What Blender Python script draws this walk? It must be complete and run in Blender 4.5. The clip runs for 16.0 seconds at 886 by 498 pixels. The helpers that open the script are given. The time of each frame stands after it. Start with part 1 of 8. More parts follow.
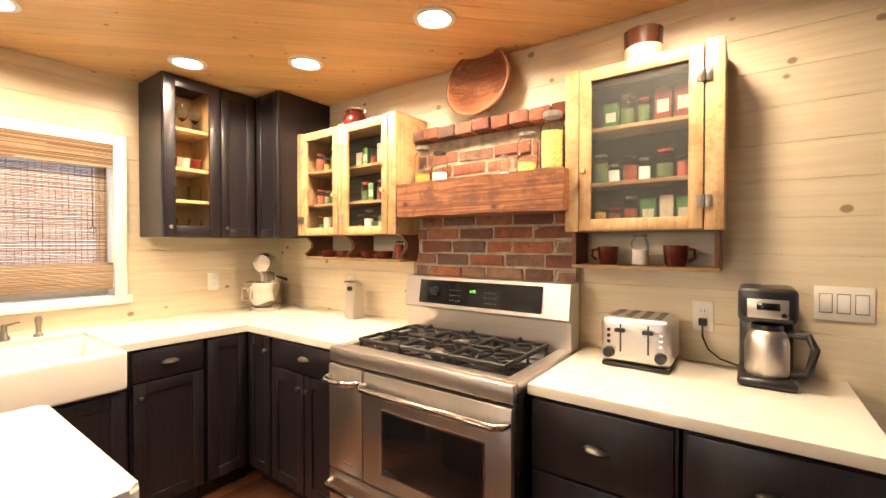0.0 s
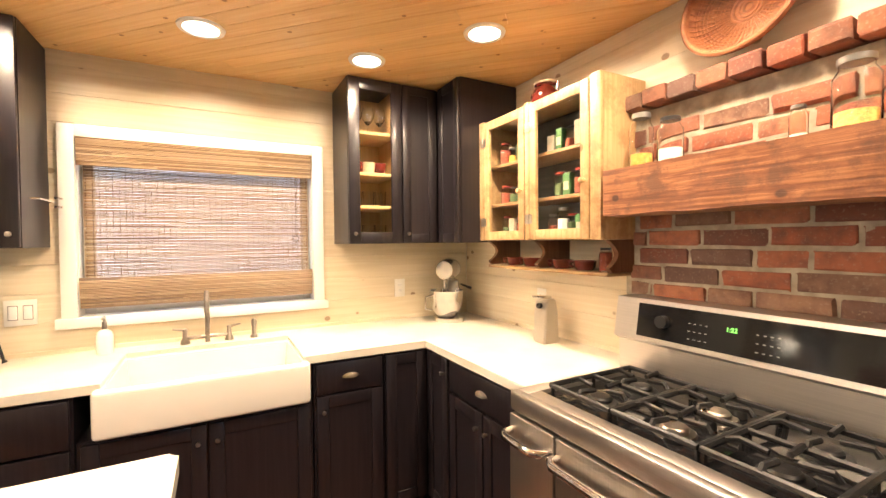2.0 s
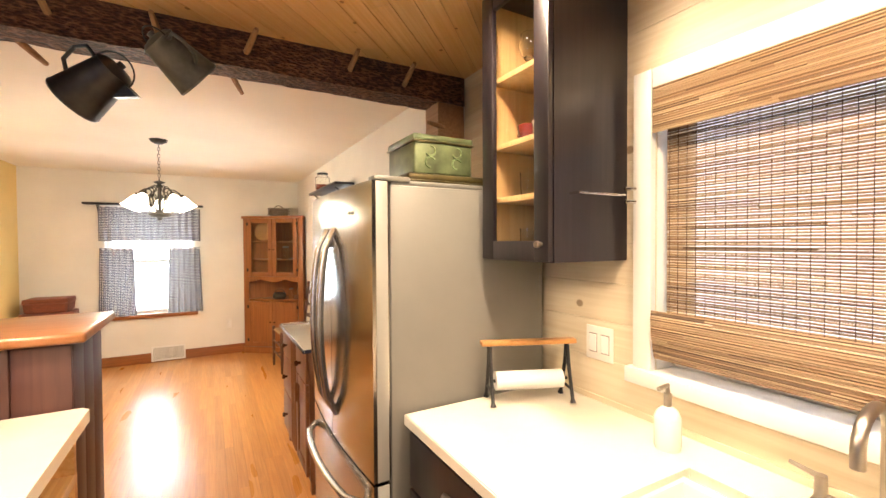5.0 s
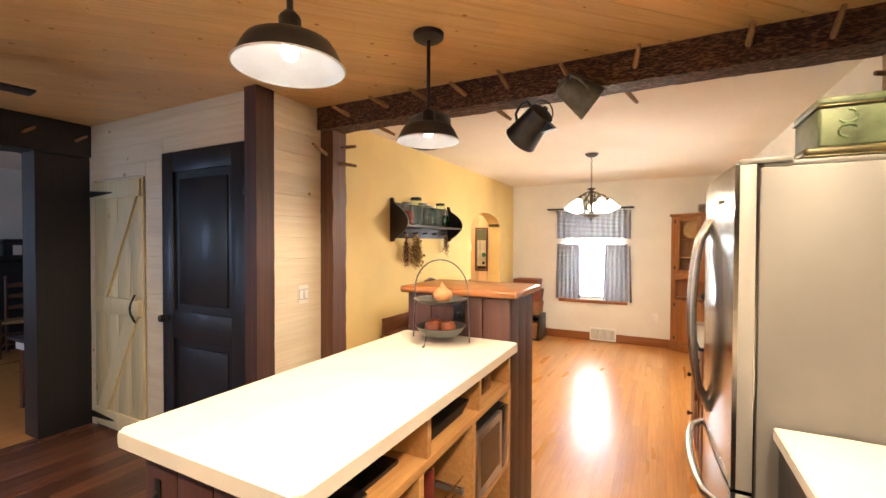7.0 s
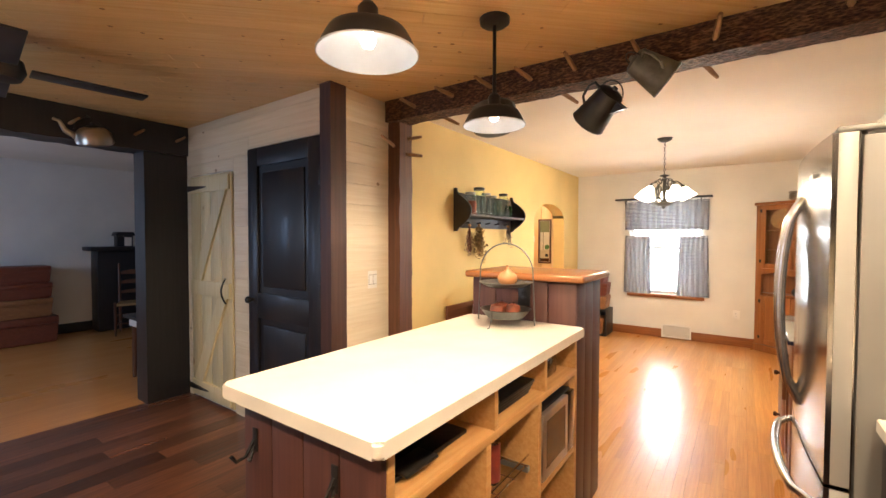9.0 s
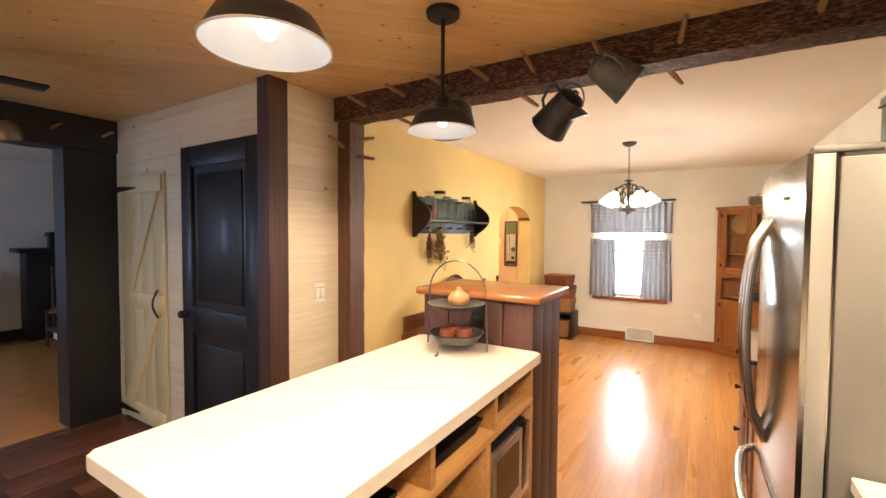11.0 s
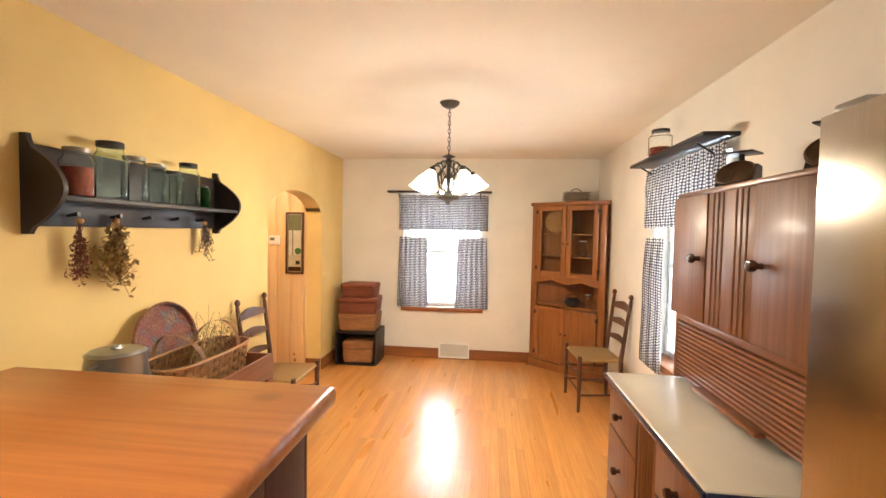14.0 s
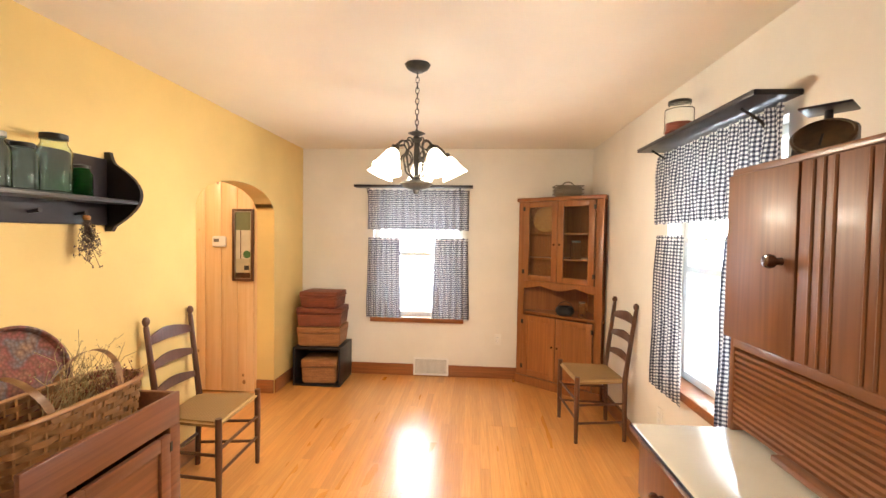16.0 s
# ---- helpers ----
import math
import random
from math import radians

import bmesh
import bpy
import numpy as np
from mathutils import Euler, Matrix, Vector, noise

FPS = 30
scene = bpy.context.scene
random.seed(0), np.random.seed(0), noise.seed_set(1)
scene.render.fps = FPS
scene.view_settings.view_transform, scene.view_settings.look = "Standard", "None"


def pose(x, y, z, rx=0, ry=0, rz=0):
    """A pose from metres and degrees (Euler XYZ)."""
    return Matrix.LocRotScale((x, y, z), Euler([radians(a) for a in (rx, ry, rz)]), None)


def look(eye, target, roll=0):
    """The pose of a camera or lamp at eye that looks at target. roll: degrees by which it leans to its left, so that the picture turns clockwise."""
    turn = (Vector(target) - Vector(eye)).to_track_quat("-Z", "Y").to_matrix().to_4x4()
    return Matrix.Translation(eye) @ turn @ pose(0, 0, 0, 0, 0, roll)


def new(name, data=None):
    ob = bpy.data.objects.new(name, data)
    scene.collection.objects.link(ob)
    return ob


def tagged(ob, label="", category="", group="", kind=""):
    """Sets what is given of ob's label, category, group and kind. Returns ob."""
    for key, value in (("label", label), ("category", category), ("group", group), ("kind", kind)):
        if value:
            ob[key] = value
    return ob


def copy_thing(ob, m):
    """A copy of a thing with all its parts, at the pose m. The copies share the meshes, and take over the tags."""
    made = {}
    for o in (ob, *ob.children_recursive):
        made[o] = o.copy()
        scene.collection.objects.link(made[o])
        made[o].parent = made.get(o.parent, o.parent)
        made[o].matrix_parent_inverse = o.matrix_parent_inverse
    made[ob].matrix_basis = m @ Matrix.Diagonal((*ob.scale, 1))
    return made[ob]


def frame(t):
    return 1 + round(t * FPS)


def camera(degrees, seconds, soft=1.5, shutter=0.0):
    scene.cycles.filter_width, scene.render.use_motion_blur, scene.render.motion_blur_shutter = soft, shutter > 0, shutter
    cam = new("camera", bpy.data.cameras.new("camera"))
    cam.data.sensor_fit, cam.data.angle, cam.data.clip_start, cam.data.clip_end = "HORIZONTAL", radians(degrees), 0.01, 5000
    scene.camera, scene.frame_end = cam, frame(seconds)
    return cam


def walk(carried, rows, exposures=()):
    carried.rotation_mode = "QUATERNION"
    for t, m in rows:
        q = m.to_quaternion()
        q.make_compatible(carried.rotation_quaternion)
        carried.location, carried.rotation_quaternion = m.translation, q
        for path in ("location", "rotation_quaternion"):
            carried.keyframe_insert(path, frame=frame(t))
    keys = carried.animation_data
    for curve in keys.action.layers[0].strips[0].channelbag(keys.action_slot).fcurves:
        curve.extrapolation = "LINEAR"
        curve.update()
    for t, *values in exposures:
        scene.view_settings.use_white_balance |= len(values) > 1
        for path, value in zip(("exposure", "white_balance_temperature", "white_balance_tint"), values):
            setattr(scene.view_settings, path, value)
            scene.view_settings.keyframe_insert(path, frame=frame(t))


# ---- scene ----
cam = camera(92.8, 16.0)
PATH = [
    (0, (-2.949, 1.931, 1.378), (-1.779, 0.309, 1.351), 0.0),
    (0.5, (-2.901, 1.889, 1.384), (-1.725, 0.272, 1.356), -0.1),
    (1, (-2.847, 1.792, 1.414), (-1.526, 0.291, 1.377), -0.4),
    (1.5, (-2.763, 1.685, 1.425), (-1.205, 0.43, 1.389), -0.4),
    (2, (-2.593, 1.577, 1.427), (-0.829, 0.634, 1.388), -0.6),
    (2.5, (-2.416, 1.475, 1.432), (-0.497, 0.912, 1.402), -0.7),
    (3, (-2.228, 1.407, 1.449), (-0.228, 1.372, 1.422), -0.6),
    (3.2, (-2.141, 1.382, 1.461), (-0.15, 1.56, 1.416), -0.6),
    (5.3, (-1.11, 1.337, 1.486), (-0.466, 3.23, 1.457), 0.0),
    (5.5, (-1.08, 1.322, 1.489), (-0.67, 3.279, 1.464), 0.2),
    (6, (-1.026, 1.25, 1.468), (-1.158, 3.245, 1.445), 0.4),
    (6.5, (-0.977, 1.172, 1.456), (-1.522, 3.096, 1.429), 0.3),
    (7, (-0.941, 1.106, 1.444), (-1.852, 2.886, 1.41), 0.2),
    (7.5, (-0.93, 1.067, 1.421), (-2.033, 2.735, 1.381), 0.1),
    (8, (-0.931, 1.051, 1.384), (-2.085, 2.684, 1.338), 0.2),
    (10.5, (-0.952, 1.171, 1.437), (-2.098, 2.808, 1.368), 0.2),
    (11, (-0.954, 1.284, 1.477), (-1.999, 2.987, 1.403), 0.4),
    (11.5, (-1.038, 1.478, 1.498), (-1.901, 3.28, 1.414), 0.7),
    (12, (-1.103, 1.704, 1.512), (-1.786, 3.582, 1.425), 0.9),
    (12.5, (-1.167, 1.968, 1.514), (-1.676, 3.901, 1.429), 1.1),
    (13, (-1.229, 2.242, 1.5), (-1.588, 4.207, 1.415), 1.2),
    (13.5, (-1.237, 2.517, 1.5), (-1.497, 4.498, 1.413), 1.0),
    (14, (-1.264, 2.754, 1.483), (-1.485, 4.74, 1.402), 1.1),
    (14.5, (-1.3, 2.938, 1.468), (-1.442, 4.931, 1.395), 1.2),
    (15, (-1.298, 3.117, 1.457), (-1.428, 5.111, 1.385), 1.0),
    (15.5, (-1.265, 3.254, 1.458), (-1.399, 5.249, 1.388), 1.0),
    (16, (-1.245, 3.34, 1.453), (-1.387, 5.334, 1.387), 0.9),
]
walk(cam, [(t, look(eye, target, roll)) for t, eye, target, roll in PATH], [(0.0, 0.26), (8.0, 0.20), (13.0, 0.12), (16.0, 0.06)])

# ---- light ----
world = bpy.data.worlds.new("sky")
scene.world = world
world.use_nodes = True
sky = world.node_tree.nodes.new("ShaderNodeTexSky")
sky.sky_type, sky.sun_disc = "NISHITA", False
sky.sun_elevation, sky.sun_rotation = radians(35), radians(60)
bg = world.node_tree.nodes["Background"]
bg.inputs["Strength"].default_value = 0.12
world.node_tree.links.new(sky.outputs[0], bg.inputs["Color"])

CEIL, DCEIL = 2.335, 2.325
CANS = [(-2.70, 0.49), (-1.865, 0.49), (-1.04, 0.53), (-0.54, 0.90), (-0.535, 1.62), (-0.54, 2.33)]
PENDANTS = [(-1.765, 1.875), (-1.83, 2.70)]
WARM = (1.0, 0.765, 0.53)


def lamp(kind, power, at, size, color=WARM, target=None):
    data = bpy.data.lights.new("lamp", kind)
    data.energy, data.color = power, color
    if kind == "AREA":
        data.shape, data.size, data.spread = "DISK", size, radians(160)
    else:
        data.shadow_soft_size = size
    ob = new("lamp", data)
    ob.matrix_basis = look(at, target or (at[0], at[1] + 0.0001, at[2] - 1))
    return ob


for cx, cy in CANS:
    lamp("AREA", 17.5, (cx, cy, CEIL - 0.012), 0.13)
for cx, cy in PENDANTS:
    spot = lamp("SPOT", 44, (cx, cy, 1.884), 0.02)
    spot.data.spot_size, spot.data.spot_blend = radians(168), 0.3
CHX, CHY = -1.545, 5.52
SHADES = [radians(72 * k + 20) for k in range(5)]
for a in SHADES:
    lamp("POINT", 15, (CHX + 0.222 * math.cos(a), CHY + 0.222 * math.sin(a), 1.735), 0.03, (1.0, 0.86, 0.67))
lamp("POINT", 20, (-3.75, 6.2, 2.12), 0.06)          # hall lamp behind the arch
lamp("AREA", 11, (-4.25, 0.02, 1.42), 0.9, (0.52, 0.70, 1.0), (-4.1, 3.0, 1.30))    # daylight in the unseen kitchen end window, added to light the door wall
lamp("AREA", 20, (-7.2, 0.0, 1.45), 1.05, (0.42, 0.60, 1.0), (-7.2, 3.0, 1.40))   # daylight in the parlour window

# ---- helpers of this scene ----
def nodes_of(name):
    m = bpy.data.materials.new(name)
    m.use_nodes = True
    nt = m.node_tree
    return m, nt, nt.nodes["Principled BSDF"]


def nd(nt, kind, **inputs):
    n = nt.nodes.new(kind)
    for k, v in inputs.items():
        n.inputs[k.replace("_", " ")].default_value = v
    return n


def ramp(nt, fac, stops):
    r = nt.nodes.new("ShaderNodeValToRGB")
    e = r.color_ramp.elements
    while len(e) < len(stops):
        e.new(0.5)
    for el, (p, c) in zip(e, stops):
        el.position, el.color = p, (*c, 1)
    nt.links.new(fac, r.inputs[0])
    return r.outputs[0]


def mixc(nt, fac, a, b, mode="MIX"):
    m = nt.nodes.new("ShaderNodeMix")
    m.data_type, m.blend_type = "RGBA", mode
    for sock, v in ((m.inputs[0], fac), (m.inputs[6], a), (m.inputs[7], b)):
        if isinstance(v, (int, float)):
            sock.default_value = v
        elif isinstance(v, tuple):
            sock.default_value = (*v, 1)
        else:
            nt.links.new(v, sock)
    return m.outputs[2]


def mathn(nt, op, a, b=0.0):
    m = nt.nodes.new("ShaderNodeMath")
    m.operation = op
    for sock, v in zip(m.inputs, (a, b)):
        if isinstance(v, (int, float)):
            sock.default_value = v
        else:
            nt.links.new(v, sock)
    return m.outputs[0]


def coords(nt, scale, piece=0.0):
    """Object coordinates, scaled; piece: shifts the pattern from piece to piece."""
    tc = nt.nodes.new("ShaderNodeTexCoord")
    mp = nt.nodes.new("ShaderNodeMapping")
    mp.inputs["Scale"].default_value = scale
    nt.links.new(tc.outputs["Object"], mp.inputs["Vector"])
    if piece:
        oi = nt.nodes.new("ShaderNodeObjectInfo")
        sc = nt.nodes.new("ShaderNodeVectorMath")
        sc.operation = "SCALE"
        sc.inputs[0].default_value = (piece, piece * 1.7, piece * 2.3)
        nt.links.new(oi.outputs["Random"], sc.inputs["Scale"])
        nt.links.new(sc.outputs[0], mp.inputs["Location"])
    return mp.outputs[0]


def bump(nt, b, height, strength=0.2, dist=0.004):
    n = nd(nt, "ShaderNodeBump", Strength=strength, Distance=dist)
    nt.links.new(height, n.inputs["Height"])
    nt.links.new(n.outputs[0], b.inputs["Normal"])


def paint(name, col, rough=0.5, metal=0.0, vary=0.12, scale=8.0, bumps=0.05, coat=0.0, fine=60.0):
    """A plain finish with stains at a large scale and grain at a small one."""
    m, nt, b = nodes_of(name)
    v = coords(nt, (1, 1, 1))
    n1 = nd(nt, "ShaderNodeTexNoise", Scale=scale, Detail=4.0)
    n2 = nd(nt, "ShaderNodeTexNoise", Scale=fine, Detail=2.0)
    nt.links.new(v, n1.inputs["Vector"]), nt.links.new(v, n2.inputs["Vector"])
    dark = tuple(c * (1 - vary * 1.6) for c in col)
    lite = tuple(min(1, c * (1 + vary)) for c in col)
    c = ramp(nt, n1.outputs[0], [(0.3, dark), (0.7, lite)])
    c = mixc(nt, mathn(nt, "MULTIPLY", n2.outputs[0], vary), c, tuple(x * 0.6 for x in col))
    nt.links.new(c, b.inputs["Base Color"])
    r = nd(nt, "ShaderNodeMapRange", To_Min=max(0, rough - 0.08), To_Max=min(1, rough + 0.08))
    nt.links.new(n1.outputs[0], r.inputs[0]), nt.links.new(r.outputs[0], b.inputs["Roughness"])
    b.inputs["Metallic"].default_value = metal
    b.inputs["Coat Weight"].default_value = coat
    if bumps:
        bump(nt, b, n2.outputs[0], bumps, 0.003)
    return m


def wood(name, c1, c2, axis="z", rough=0.4, knots=None, piece=0.0, tone=0.25, grain=1.0, coat=0.0, bumps=0.12, knotscale=3.2, wear=None, coat_rough=0.12):
    """Timber with grain along an axis, a tone of its own for each piece, and knots where a knot colour is given."""
    m, nt, b = nodes_of(name)
    k = {"x": (3, 85, 85), "y": (85, 3, 85), "z": (85, 85, 3)}[axis]
    v = coords(nt, tuple(q * grain for q in k), 37.0 if piece else 0)
    n1 = nd(nt, "ShaderNodeTexNoise", Scale=1.0, Detail=5.0, Distortion=0.6)
    nt.links.new(v, n1.inputs["Vector"])
    c = ramp(nt, n1.outputs[0], [(0.32, c2), (0.5, tuple((a + d) / 2 for a, d in zip(c1, c2))), (0.66, c1)])
    v2 = coords(nt, {"x": (0.7, 4, 4), "y": (4, 0.7, 4), "z": (4, 4, 0.7)}[axis], 11.0 if piece else 0)
    n2 = nd(nt, "ShaderNodeTexNoise", Scale=1.0, Detail=3.0)
    nt.links.new(v2, n2.inputs["Vector"])
    c = mixc(nt, mathn(nt, "MULTIPLY", n2.outputs[0], 0.5), c, tuple(x * 0.72 for x in c2))
    if piece:
        oi = nt.nodes.new("ShaderNodeObjectInfo")
        g = nt.nodes.new("ShaderNodeNewGeometry")
        rnd = mathn(nt, "FRACT", mathn(nt, "ADD", oi.outputs["Random"], g.outputs["Random Per Island"]))
        h = nd(nt, "ShaderNodeHueSaturation")
        mr = nd(nt, "ShaderNodeMapRange", To_Min=1 - tone, To_Max=1 + tone)
        nt.links.new(rnd, mr.inputs[0]), nt.links.new(mr.outputs[0], h.inputs["Value"]), nt.links.new(c, h.inputs["Color"])
        c = h.outputs[0]
    height = n1.outputs[0]
    if knots:
        vv = coords(nt, {"x": (0.8, 1, 1), "y": (1, 0.8, 1), "z": (1, 1, 0.8)}[axis], 5.0 if piece else 0)
        vo = nd(nt, "ShaderNodeTexVoronoi", Scale=knotscale)
        wob = nd(nt, "ShaderNodeTexNoise", Scale=9.0)
        nt.links.new(vv, vo.inputs["Vector"]), nt.links.new(vv, wob.inputs["Vector"])
        d = mathn(nt, "ADD", vo.outputs["Distance"], mathn(nt, "MULTIPLY", wob.outputs[0], 0.06))
        km = nd(nt, "ShaderNodeMapRange", From_Min=0.105, From_Max=0.135, To_Min=1.0, To_Max=0.0)
        ring = nd(nt, "ShaderNodeMapRange", From_Min=0.13, From_Max=0.24, To_Min=0.55, To_Max=0.0)
        nt.links.new(d, km.inputs[0]), nt.links.new(d, ring.inputs[0])
        c = mixc(nt, ring.outputs[0], c, c2)
        c = mixc(nt, mathn(nt, "MULTIPLY", km.outputs[0], 0.8), c, knots)
    if wear:
        w1 = nd(nt, "ShaderNodeTexNoise", Scale=11.0, Detail=6.0, Roughness=0.75)
        nt.links.new(coords(nt, (1, 1, 1), 3.0), w1.inputs["Vector"])
        c = mixc(nt, ramp(nt, w1.outputs[0], [(0.47, (0, 0, 0)), (0.62, (0.75, 0.75, 0.75))]), c, wear)
    nt.links.new(c, b.inputs["Base Color"])
    r = nd(nt, "ShaderNodeMapRange", To_Min=max(0, rough - 0.1), To_Max=rough + 0.12)
    nt.links.new(n2.outputs[0], r.inputs[0]), nt.links.new(r.outputs[0], b.inputs["Roughness"])
    b.inputs["Coat Weight"].default_value = coat
    b.inputs["Coat Roughness"].default_value = coat_rough
    bump(nt, b, height, bumps, 0.002)
    return m


def brushed(name, col, axis, rough=0.28):
    m, nt, b = nodes_of(name)
    v = coords(nt, {"x": (2, 400, 400), "z": (400, 400, 2), "y": (400, 2, 400)}[axis])
    n = nd(nt, "ShaderNodeTexNoise", Scale=1.0, Detail=2.0)
    n2 = nd(nt, "ShaderNodeTexNoise", Scale=3.0, Detail=2.0)
    nt.links.new(v, n.inputs["Vector"])
    nt.links.new(coords(nt, (1, 1, 1)), n2.inputs["Vector"])
    nt.links.new(ramp(nt, n.outputs[0], [(0.3, tuple(c * 0.88 for c in col)), (0.7, col)]), b.inputs["Base Color"])
    r = nd(nt, "ShaderNodeMapRange", To_Min=rough - 0.06, To_Max=rough + 0.08)
    nt.links.new(n2.outputs[0], r.inputs[0]), nt.links.new(r.outputs[0], b.inputs["Roughness"])
    b.inputs["Metallic"].default_value = 1.0
    return m


def glassy(name, col=(1, 1, 1), rough=0.02, ior=1.45):
    m, nt, b = nodes_of(name)
    b.inputs["Base Color"].default_value = (*col, 1)
    b.inputs["Roughness"].default_value = rough
    b.inputs["IOR"].default_value = ior
    b.inputs["Transmission Weight"].default_value = 1.0
    return m


def glow(name, col, strength):
    m, nt, b = nodes_of(name)
    b.inputs["Base Color"].default_value = (*col, 1)
    b.inputs["Emission Color"].default_value = (*col, 1)
    b.inputs["Emission Strength"].default_value = strength
    return m


def weave(name, c1, c2, sx=60.0, sy=60.0, bumps=0.6):
    """Woven cane or splint."""
    m, nt, b = nodes_of(name)
    v = coords(nt, (1, 1, 1))
    ws = []
    for d, s in (("X", sx), ("Z", sy), ("Y", sx)):
        w = nd(nt, "ShaderNodeTexWave", Scale=s / 6.28, Distortion=1.0, Detail=1.0)
        w.bands_direction = d
        nt.links.new(v, w.inputs["Vector"])
        ws.append(w.outputs["Fac"])
    h = mathn(nt, "MAXIMUM", mathn(nt, "MULTIPLY", ws[0], ws[2]), ws[1])
    n = nd(nt, "ShaderNodeTexNoise", Scale=14.0, Detail=3.0)
    nt.links.new(v, n.inputs["Vector"])
    c = ramp(nt, h, [(0.2, c2), (0.75, c1)])
    c = mixc(nt, mathn(nt, "MULTIPLY", n.outputs[0], 0.6), c, c2)
    nt.links.new(c, b.inputs["Base Color"])
    b.inputs["Roughness"].default_value = 0.6
    bump(nt, b, h, bumps, 0.004)
    return m


def splint(name, c1, c2, wide=0.034, tall=0.017):
    """Flat splints woven over and under, in rows; each lap has a tone of its own."""
    m, nt, b = nodes_of(name)
    tc = nt.nodes.new("ShaderNodeTexCoord")
    sep = nt.nodes.new("ShaderNodeSeparateXYZ")
    nt.links.new(tc.outputs["Object"], sep.inputs[0])
    com = nt.nodes.new("ShaderNodeCombineXYZ")
    nt.links.new(mathn(nt, "ADD", sep.outputs[0], sep.outputs[1]), com.inputs[0])
    nt.links.new(sep.outputs[2], com.inputs[1])
    br = nd(nt, "ShaderNodeTexBrick", Scale=1.0, Mortar_Size=0.0016, Mortar_Smooth=0.6, Brick_Width=wide, Row_Height=tall)
    br.inputs["Color1"].default_value = (*c1, 1)
    br.inputs["Color2"].default_value = (*(p * 0.5 + q * 0.5 for p, q in zip(c1, c2)), 1)
    br.inputs["Mortar"].default_value = (*(q * 0.35 for q in c2), 1)
    nt.links.new(com.outputs[0], br.inputs["Vector"])
    n = nd(nt, "ShaderNodeTexNoise", Scale=22.0, Detail=4.0)
    nt.links.new(tc.outputs["Object"], n.inputs["Vector"])
    c = mixc(nt, mathn(nt, "MULTIPLY", n.outputs[0], 0.7), br.outputs["Color"], c2)
    nt.links.new(c, b.inputs["Base Color"])
    b.inputs["Roughness"].default_value = 0.5
    bump(nt, b, mathn(nt, "SUBTRACT", 1.0, br.outputs["Fac"]), 0.8, 0.005)
    return m


def gingham(name):
    """Black and white checked cotton."""
    m, nt, b = nodes_of(name)
    tc = nt.nodes.new("ShaderNodeTexCoord")
    sep = nt.nodes.new("ShaderNodeSeparateXYZ")
    nt.links.new(tc.outputs["UV"], sep.inputs[0])
    bands = [mathn(nt, "GREATER_THAN", mathn(nt, "FRACT", mathn(nt, "MULTIPLY", sep.outputs[i], 52.0)), 0.5) for i in (0, 1)]
    s = mathn(nt, "MULTIPLY", mathn(nt, "ADD", bands[0], bands[1]), 0.5)
    c = ramp(nt, s, [(0.0, (0.66, 0.64, 0.60)), (0.5, (0.15, 0.15, 0.18)), (1.0, (0.015, 0.016, 0.025))])
    nt.links.new(c, b.inputs["Base Color"])
    b.inputs["Roughness"].default_value = 0.9
    tr = nt.nodes.new("ShaderNodeBsdfTranslucent")
    nt.links.new(c, tr.inputs["Color"])
    mx = nd(nt, "ShaderNodeMixShader", Fac=0.16)
    nt.links.new(b.outputs[0], mx.inputs[1]), nt.links.new(tr.outputs[0], mx.inputs[2])
    nt.links.new(mx.outputs[0], nt.nodes["Material Output"].inputs["Surface"])
    return m


def thing(name, label, category, at=(0, 0, 0), group="", kind=""):
    ob = new(name)
    ob.location = at
    ob.empty_display_size = 0.05
    return tagged(ob, label, category, group, kind)


def mesh_of(name, bm, material, shift=(0, 0, 0), smooth=True):
    bmesh.ops.recalc_face_normals(bm, faces=bm.faces)
    me = bpy.data.meshes.new(name)
    for v in bm.verts:
        v.co -= Vector(shift)
    bm.to_mesh(me)
    bm.free()
    me.materials.append(material)
    if smooth:
        me.polygons.foreach_set("use_smooth", [True] * len(me.polygons))
        me.set_sharp_from_angle(angle=radians(38))
    return me


def base_of(ob):
    p = Vector((0, 0, 0))
    while ob:
        p += ob.location
        ob = ob.parent
    return p


def part(name, bm, material, parent, label=""):
    """One mesh, given in world metres, as a part of a thing or of a part."""
    ob = new(name, mesh_of(name, bm, material, base_of(parent)))
    ob.parent = parent
    return tagged(ob, label)


def single(name, bm, material, label="", category="", kind="", group=""):
    lo = Vector([min(v.co[i] for v in bm.verts) for i in range(3)])
    hi = Vector([max(v.co[i] for v in bm.verts) for i in range(3)])
    at = Vector(((lo.x + hi.x) / 2, (lo.y + hi.y) / 2, lo.z))
    ob = new(name, mesh_of(name, bm, material, at))
    ob.location = at
    return tagged(ob, label, category, group, kind)


def B():
    return bmesh.new()


def bx(bm, a, b, bev=0.0, seg=2):
    """A box between two corners, its edges rounded."""
    lo = [min(p, q) for p, q in zip(a, b)]
    hi = [max(p, q) for p, q in zip(a, b)]
    r = bmesh.ops.create_cube(bm, size=1)
    for v in r["verts"]:
        v.co = Vector([lo[i] if v.co[i] < 0 else hi[i] for i in range(3)])
    if bev:
        bev = min(bev, 0.45 * min(h - l for l, h in zip(lo, hi)))
        es = list({e for v in r["verts"] for e in v.link_edges})
        bmesh.ops.bevel(bm, geom=es, offset=bev, segments=seg, affect="EDGES", profile=0.5)
    return bm


